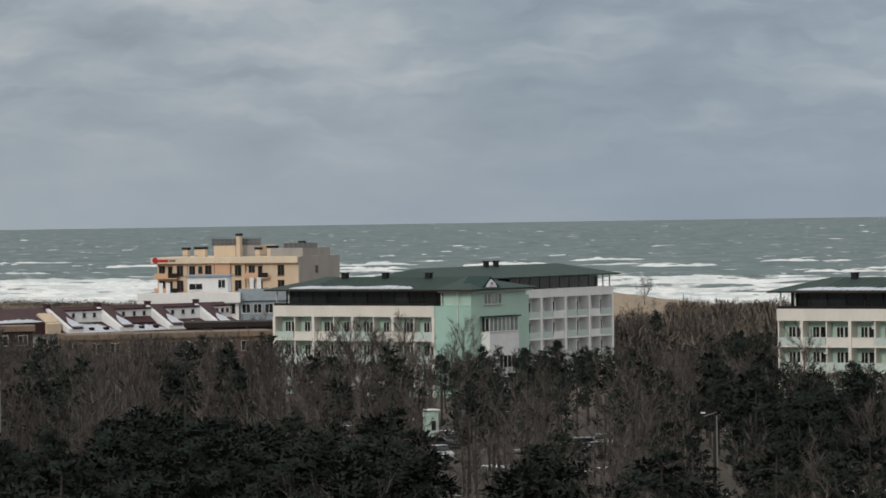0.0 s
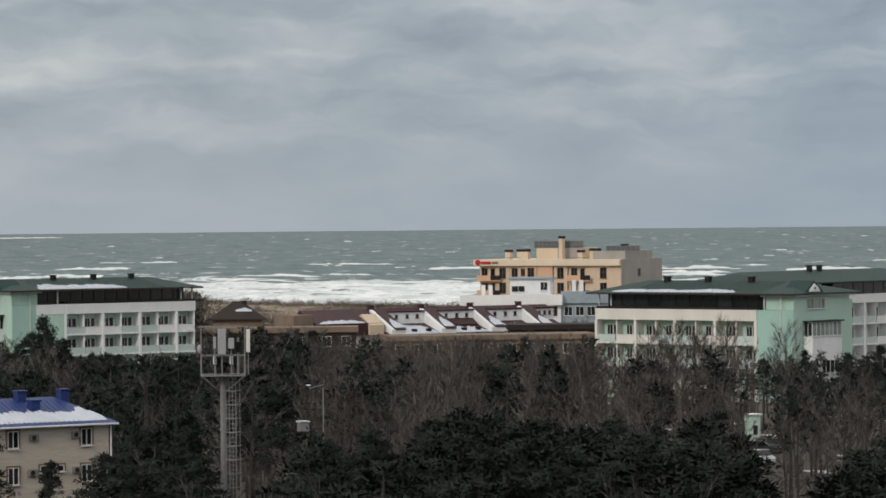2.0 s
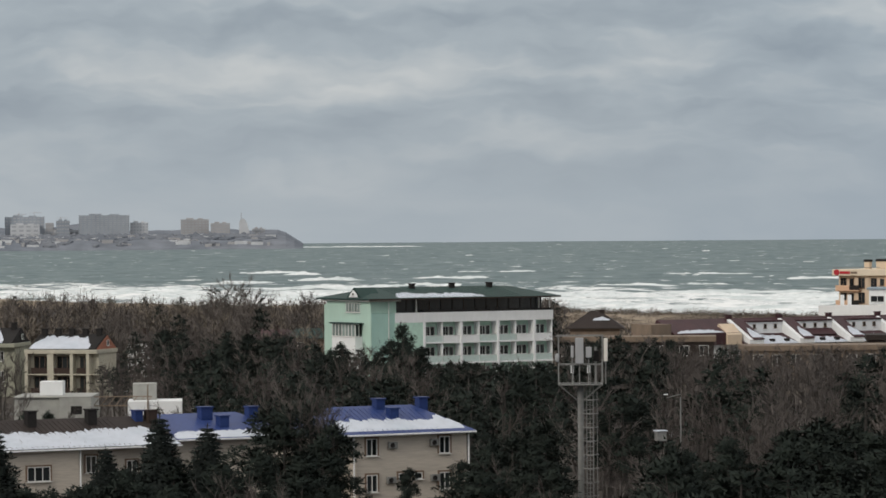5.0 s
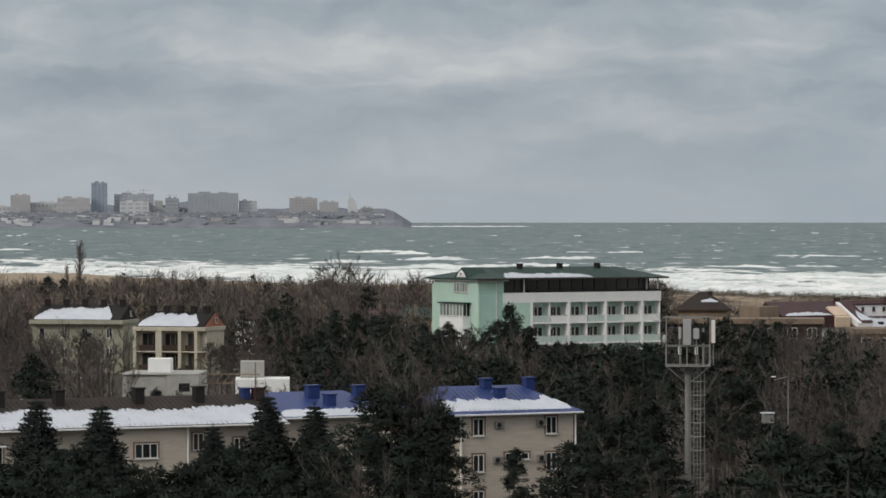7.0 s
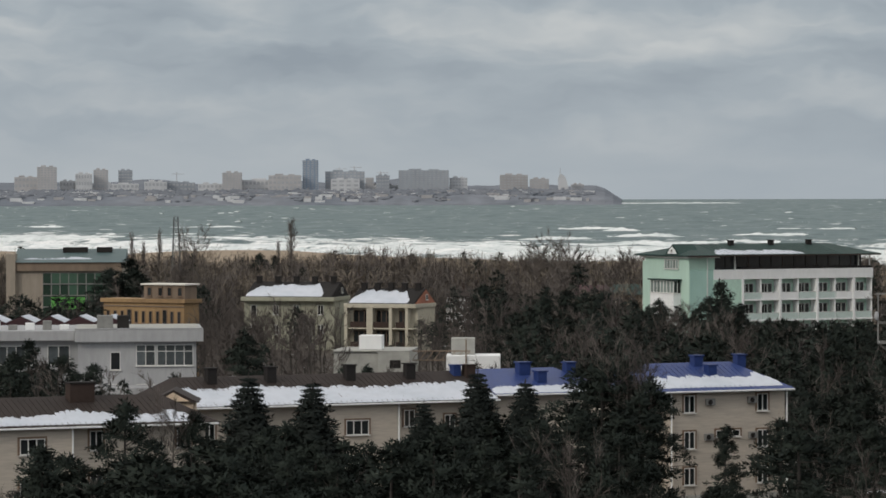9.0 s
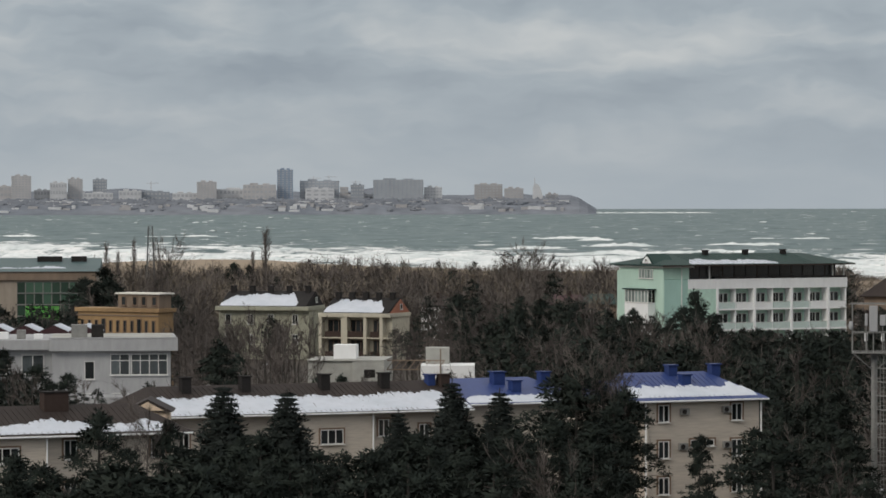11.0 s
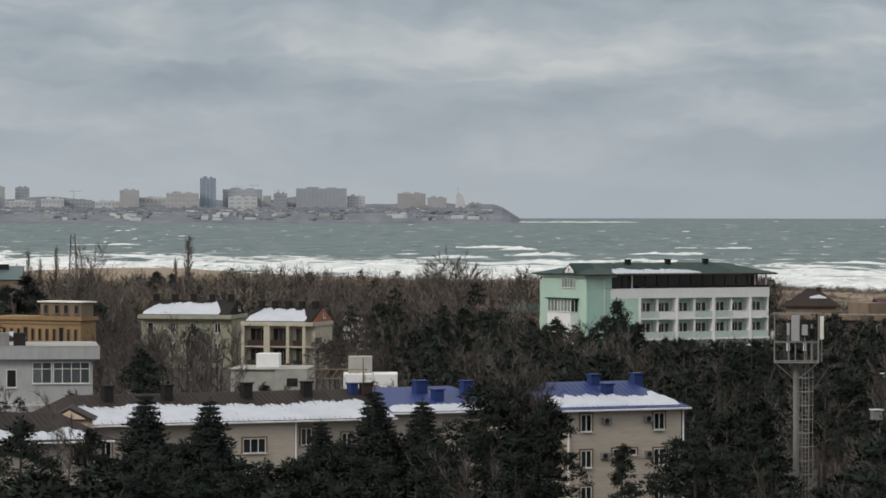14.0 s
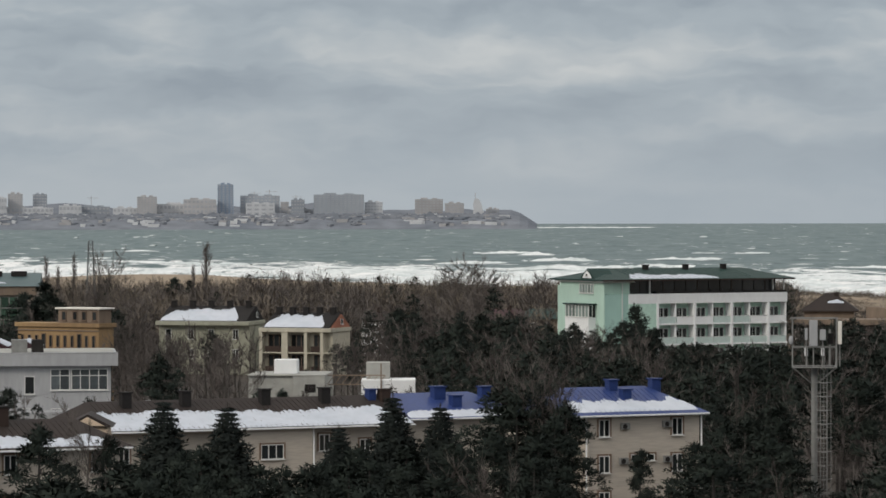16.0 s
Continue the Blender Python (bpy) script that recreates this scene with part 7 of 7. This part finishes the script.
def plant_wood():
    rnd = np.random.RandomState(5)
    store = {"pine": [], "bare": [], "grey": [], "bark": [], "dry": []}
    for b0, b1, d0, d1, drop, pines, dens in WOOD:
        area = radians(b1 - b0) * (d1 * d1 - d0 * d0) / 2
        for _ in range(int(area / (56 if d1 < 320 else 40 if d0 < 600 else 52) * dens)):
            b, d = rnd.uniform(b0, b1), math.sqrt(rnd.uniform(d0 * d0, d1 * d1))
            x, y = spot(b, d)
            if blocked(x, y) or (11.05 < b < 11.6 and 255 < d < 436) or (13.25 < b < 13.75 and 300 < d < 425):
                continue
            g = ground_height(x, y)
            room = 26.0 - drop * d / 1000 - g
            if d > 640 and rnd.rand() < 0.5:
                room += 6.0 * max(0.0, noise.noise((x * 0.022, y * 0.022, 6.0)))
            is_pine = rnd.rand() < pines
            h = min(rnd.uniform(9.0, 13.5), room * rnd.uniform(0.80 if d < 640 else 0.45, 1.03 if is_pine else 1.06))
            if h < 2.2:
                continue
            k = "pine" if is_pine else "bare"
            pool = (NEAR if d < 330 else FAR)["brush" if d > 640 and not is_pine and rnd.rand() < 0.88 else k]
            var = pool[rnd.randint(len(pool))]
            s = h / 10.0
            w = s * rnd.uniform(0.85, 1.25) * (1.2 if d < 320 else 1.0) if h > 6 else s * rnd.uniform(1.2, 1.7)
            a = rnd.rand() * 6.283
            R = np.array([[math.cos(a) * w, -math.sin(a) * w, 0], [math.sin(a) * w, math.cos(a) * w, 0], [0, 0, s]])
            off = np.array([x, y, g - 0.1])
            pick = rnd.rand()
            tone = "pine" if is_pine else ("grey" if pick < (0.22 if d < 640 else 0.35) else ("dry" if d > 640 and pick < 0.85 else "bare"))
            (tv, tf, to), (cv, cf, co) = var
            if not is_pine:
                cut = rnd.randint(len(cf) * 6 // 10, len(cf))
                cv, cf, co = cv[: cut * 3], cf[:cut], co[: cut * 3]
            store[tone].append((cv @ R.T + off, cf, co @ R.T))
            store["bark"].append((tv @ R.T + off, tf, to))
    for key, name, mat, label in (
        ("pine", "pine_wood", M["pine"], "dark pines of the coastal wood"),
        ("bare", "bare_wood", M["bark"], "leafless brown twigs of the coastal wood"),
        ("grey", "bare_wood", M["grey_bark"], "leafless grey twigs of the coastal wood"),
        ("dry", "bare_wood", M["scrub"], "leafless tawny thicket behind the dunes"),
        ("bark", "wood_trunks", M["dark_bark"], "dark trunks and limbs of the coastal wood"),
    ):
        tagged(new(name, mesh_from(name, joined(store[key]), mat)), label, "trees", kind="stuff")


plant_wood()


def bush(seed, twigs):
    """A rounded thicket one metre high: slivers that fan out from inside a dome."""
    rnd = np.random.RandomState(seed)
    s = Soup()
    for i in range(twigs):
        d = rnd.normal(0, 1, 3)
        d[2] = abs(d[2])
        d /= np.linalg.norm(d)
        o = d * np.array([0.62, 0.62, 0.72]) * rnd.rand() ** 0.6 * (0.85 + 0.3 * rnd.rand())
        w = d + rnd.normal(0, 0.5, 3) + np.array([0, 0, 0.5])
        w /= np.linalg.norm(w)
        side = np.cross(w, rnd.normal(0, 1, 3))
        side = side / (np.linalg.norm(side) + 1e-6) * 0.020
        s.add([o - side, o + side, o + w * (0.2 + 0.2 * rnd.rand())], [(0, 1, 2)], [d + np.array([0, 0, 0.4])] * 3)
    return s.arrays()


def plant_scrub():
    rnd = np.random.RandomState(9)
    kinds = [bush(s, 62) for s in (1, 2, 3, 4)]
    lots = {"scrub": [], "bark": []}
    for _ in range(5200):
        b, d = rnd.uniform(-12, 19.5), math.sqrt(rnd.uniform(600 ** 2, 1260 ** 2))
        x, y = spot(b, d)
        s = seaward(x, y)
        if s > -45 or blocked(x, y):
            continue
        low = b > 3.0
        bare_sand = noise.noise((x * 0.012, y * 0.012, 8.0)) > 0.38
        if (bare_sand and rnd.rand() < 0.8) or (not low and s > -150 and rnd.rand() < 0.2):
            continue
        g = ground_height(x, y)
        h = rnd.uniform(1.0, 2.6) if low else rnd.uniform(1.4, 4.2)
        if s < -230:
            h *= 1.35
        h = min(h, max(0.7, (26 - (26.2 if low else 20.7) * d / 1000 - g + 0.5) * rnd.uniform(0.45, 1.08)))
        v, f, o = kinds[rnd.randint(4)]
        a = rnd.rand() * 6.283
        w = h * rnd.uniform(0.9, 1.8)
        R = np.array([[math.cos(a) * w, -math.sin(a) * w, 0], [math.sin(a) * w, math.cos(a) * w, 0], [0, 0, h]])
        lots["scrub" if rnd.rand() < (0.5 if d < 820 else 0.85) else "bark"].append((v @ R.T + np.array([x, y, g]), f, o @ R.T))
    # low brush along the top of the beach
    for _ in range(1000):
        b, s = rnd.uniform(2.2, 10.5), rnd.uniform(-190, -25)
        u = radians(b)
        d = (s + SHORE_AT) / (SHORE.x * math.sin(u) + SHORE.y * math.cos(u))
        x, y = spot(b, d)
        if blocked(x, y):
            continue
        h = rnd.uniform(0.8, 2.4)
        v, f, o = kinds[rnd.randint(4)]
        a, w = rnd.rand() * 6.283, h * rnd.uniform(1.2, 2.2)
        R = np.array([[math.cos(a) * w, -math.sin(a) * w, 0], [math.sin(a) * w, math.cos(a) * w, 0], [0, 0, h]])
        lots["scrub" if rnd.rand() < 0.6 else "bark"].append((v @ R.T + np.array([x, y, ground_height(x, y)]), f, o @ R.T))
    # rounded thickets, taller, in clumps of their own
    domes = [bush(s, 190) for s in (5, 6, 7)]
    for _ in range(1150):
        low = rnd.rand() < 0.5
        b = rnd.uniform(13.3, 16.4) if low else rnd.uniform(-12, 13.3)
        d = rnd.uniform(600, 880)
        x, y = spot(b, d)
        clump = noise.noise((x * 0.03, y * 0.03, 2.0))
        if seaward(x, y) > -75 or blocked(x, y) or clump < -0.12 or (abs(b - 14.15) < 0.45 and d > 760):
            continue
        g = ground_height(x, y)
        top = 26.4 if b > 3.0 else 18.8
        h = min(rnd.uniform(2.5, 6.5), (26 - top * d / 1000 - g) * rnd.uniform(0.55, 1.0) + 5.5 * max(0, clump))
        if h < 1.2:
            continue
        v, f, o = domes[rnd.randint(3)]
        a, w = rnd.rand() * 6.283, h * rnd.uniform(0.9, 1.4)
        R = np.array([[math.cos(a) * w, -math.sin(a) * w, 0], [math.sin(a) * w, math.cos(a) * w, 0], [0, 0, h]])
        lots["scrub" if rnd.rand() < 0.65 else "bark"].append((v @ R.T + np.array([x, y, g]), f, o @ R.T))
    for key, mat, label in (("scrub", M["scrub"], "tawny dry scrub on the dunes"), ("bark", M["grey_bark"], "leafless grey-brown thicket on the dunes")):
        tagged(new("dune_scrub", mesh_from("dune_scrub", joined(lots[key]), mat)), label, "scrub", kind="stuff")


plant_scrub()

# single trees that stand out: kind, bearing, distance, height, width factor
for k, (kind, b, d, h, w) in enumerate([
    ("spruce", -5.87, 300, 11.5, 1.50),
    ("spruce", -4.94, 300, 11.0, 1.50),
    ("spruce", -2.55, 312, 11.1, 1.50),
    ("spruce", -1.86, 312, 10.3, 1.50),
    ("spruce", -3.33, 300, 9.3, 1.50),
    ("pine", -7.66, 258, 11.7, 1.0),
    ("pine", -8.92, 225, 11.1, 1.2),
    ("pine", -8.52, 230, 10.2, 1.2),
    ("pine", -6.60, 262, 10.8, .9),
    ("pine", -9.24, 372, 10.0, 1.1),
    ("pine", -8.84, 372, 9.0, 1.1),
    ("pine", -8.11, 372, 8.9, 1.0),
    ("pine", 1.00, 285, 8.4, .9),
    ("pine", -0.75, 290, 12.6, 1.1),
    ("pine", -0.14, 285, 10.8, 1.1),
    ("pine", -1.08, 280, 9.8, 1.2),
    ("pine", -0.51, 270, 10.4, 1.4),
    ("pine", -0.06, 288, 11.6, 1.1),
    ("pine", -0.33, 293, 13.0, 1.4),
    ("pine", -0.95, 294, 12.4, 1.3),
    ("bare", -0.59, 292, 14.6, .8),
    ("bare", -0.26, 288, 13.5, .8),
    ("bare", -6.97, 262, 11.7, .9),
    ("pine", 1.82, 290, 8.6, 1.1),
    ("pine", 2.19, 300, 9.5, 1.1),
    ("pine", 2.59, 300, 10.0, 1.2),
    ("pine", 3.00, 310, 10.3, 1.2),
    ("pine", -4.19, 255, 8.4, 1.2),
    ("pine", -3.70, 262, 9.0, 1.3),
    ("pine", -3.04, 270, 9.5, 1.4),
    ("pine", -2.31, 270, 9.6, 1.5),
    ("pine", -1.65, 272, 9.5, 1.4),
    ("pine", -5.66, 275, 9.0, 1.2),
    ("pine", -5.34, 270, 9.5, 1.2),
    ("pine", -7.61, 560, 14.9, 1.3),
    ("pine", -7.86, 558, 13.5, 1.3),
    ("pine", -7.41, 556, 13.1, 1.2),
    ("pine", -5.70, 820, 10.7, 1.2),
    ("pine", -5.49, 830, 10.0, 1.0),
    ("poplar", -5.26, 900, 18.2, 1.3),
    ("poplar", -5.43, 905, 12.7, 1.0),
    ("poplar", -7.16, 830, 16.5, .8),
    ("poplar", -7.55, 840, 15.6, .8),
    ("poplar", -7.37, 840, 13.7, .8),
    ("bare", -6.66, 640, 18.3, .9),
    ("bare", -6.88, 640, 14.8, .8),
    ("bare", -1.44, 690, 16.1, 1.5),
    ("bare", -1.16, 700, 14.6, 1.3),
    ("bare", -1.69, 700, 14.4, 1.2),
    ("bare", -0.34, 720, 13.5, 1.1),
    ("pine", 1.03, 480, 13.6, 1.1),
    ("pine", 0.80, 475, 11.8, 1.1),
    ("pine", 1.21, 480, 10.9, 1.0),
    ("pine", 0.07, 520, 10.1, 1.1),
    ("pine", -0.09, 520, 9.3, 1.0),
    ("pine", -2.47, 520, 12.1, 1.1),
    ("pine", -1.24, 540, 10.9, 1.2),
    ("pine", -0.75, 540, 10.6, 1.2),
    ("pine", -1.57, 540, 10.3, 1.1),
    ("bare", -6.03, 470, 11.1, .9),
    ("bare", -6.31, 480, 12.1, .9),
    ("bare", -5.66, 470, 10.7, .9),
    ("bare", -5.41, 480, 11.4, .9),
    ("bare", -6.39, 440, 10.8, .9),
    ("bare", -5.01, 470, 9.7, .8),
    ("pine", -5.90, 360, 12.0, 1.1),
    ("pine", -4.19, 350, 9.6, .9),
    ("bare", 9.98, 470, 12.6, 1.0),
    ("bare", 10.30, 470, 11.9, 1.0),
    ("bare", 10.84, 480, 12.8, 1.0),
    ("bare", 9.73, 470, 11.6, 1.0),
    ("bare", 10.55, 465, 11.3, 1.0),
    ("bare", 11.78, 480, 12.1, .9),
    ("bare", 11.53, 470, 9.7, .9),
    ("bare", 16.59, 430, 11.8, .9),
    ("bare", 17.47, 250, 13.4, 1.1),
    ("pine", 13.04, 480, 9.2, 1.1),
    ("pine", 12.59, 470, 8.6, 1.0),
    ("pine", 11.93, 470, 9.0, 1.0),
    ("pine", 11.36, 460, 8.4, 1.0),
    ("pine", 15.36, 400, 9.5, 1.1),
    ("pine", 15.61, 480, 8.9, 1.1),
    ("pine", 16.01, 420, 8.6, 1.1),
    ("pine", 8.25, 430, 10.3, 1.1),
    ("pine", 8.41, 420, 9.4, 1.1),
    ("pine", 7.43, 400, 10.3, 1.1),
    ("pine", 10.20, 240, 13.1, 1.5),
    ("pine", 9.54, 230, 12.9, 1.5),
    ("pine", 10.69, 225, 12.8, 1.5),
    ("pine", 7.02, 260, 12.9, 1.5),
    ("pine", 7.83, 250, 12.6, 1.5),
    ("pine", 8.64, 240, 12.7, 1.5),
    ("pine", 11.01, 225, 12.1, 1.3),
    ("pine", 6.52, 240, 12.6, 1.3),
    ("bare", 14.32, 820, 6.4, 1.2),
    ("bare", 14.64, 780, 4.5, 1.3),
    ("bare", 15.01, 740, 4.0, 1.3),
    ("bare", 15.54, 720, 4.5, 1.3),
    ("bare", 15.94, 700, 4.5, 1.2),
    ("bare", 15.21, 650, 3.8, 1.2),
    ("pine", -8.59, 375, 9.6, 1.2),
    ("pine", -8.35, 370, 8.2, 1.1),
    ("pine", -9.08, 378, 10.9, 1.1),
    ("pine", -9.73, 376, 10.4, 1.2),
]):
    tree(kind, k, *spot(b, d), h, w, grey=k % 2 == 0)


# ---- small things at the edge of the wood ----
def street_lamp(b, d, h):
    e = thing("street_lamp", pose(*spot(b, d), 0, 0, 0, 20), "slim grey street lamp rising among bare trees", "street lamp", "street lamps")
    bm = bmesh.new()
    bmesh.ops.create_cone(bm, cap_ends=True, segments=10, radius1=0.09, radius2=0.05, depth=h)
    part("pole", bm, M["grey_metal"], e, m=Matrix.Translation((0, 0, h / 2)))
    bm = bmesh.new()
    bmesh.ops.create_cone(bm, cap_ends=True, segments=8, radius1=0.035, radius2=0.03, depth=1.3)
    part("arm", bm, M["grey_metal"], e, m=Matrix.Translation((-0.6, 0, h + 0.12)) @ pose(0, 0, 0, 0, 78, 0))
    bm = bmesh.new()
    add_box(bm, -0.18, 0.18, -0.09, 0.09, 0, 0.1)
    bmesh.ops.bevel(bm, geom=bm.edges[:], offset=0.02, segments=2, affect="EDGES")
    part("lamp_head", bm, M["white"], e, "pale lamp head", Matrix.Translation((-1.3, 0, h + 0.2)))


for b, d, h in ((4.99, 318, 11.7), (15.34, 306, 9.2)):
    street_lamp(b, d, h)


def cabin(b, d, z):
    e = thing("hut", pose(*spot(b, d), 0, 0, 0, 15), "small grey hut on posts with a snowy white roof", "hut")
    for x in (-0.3, 0.3):
        for y in (0.1, 0.7):
            box("post", e, M["dark_metal"], x - 0.06, x + 0.06, y - 0.06, y + 0.06, 0, z)
    box("body", e, M["grey_metal"], -0.38, 0.38, 0, 0.8, z + 0.003, z + 0.75)
    box("roof", e, M["snow"], -0.45, 0.45, -0.1, 0.9, z + 0.754, z + 0.86)


cabin(4.72, 314, 8.4)
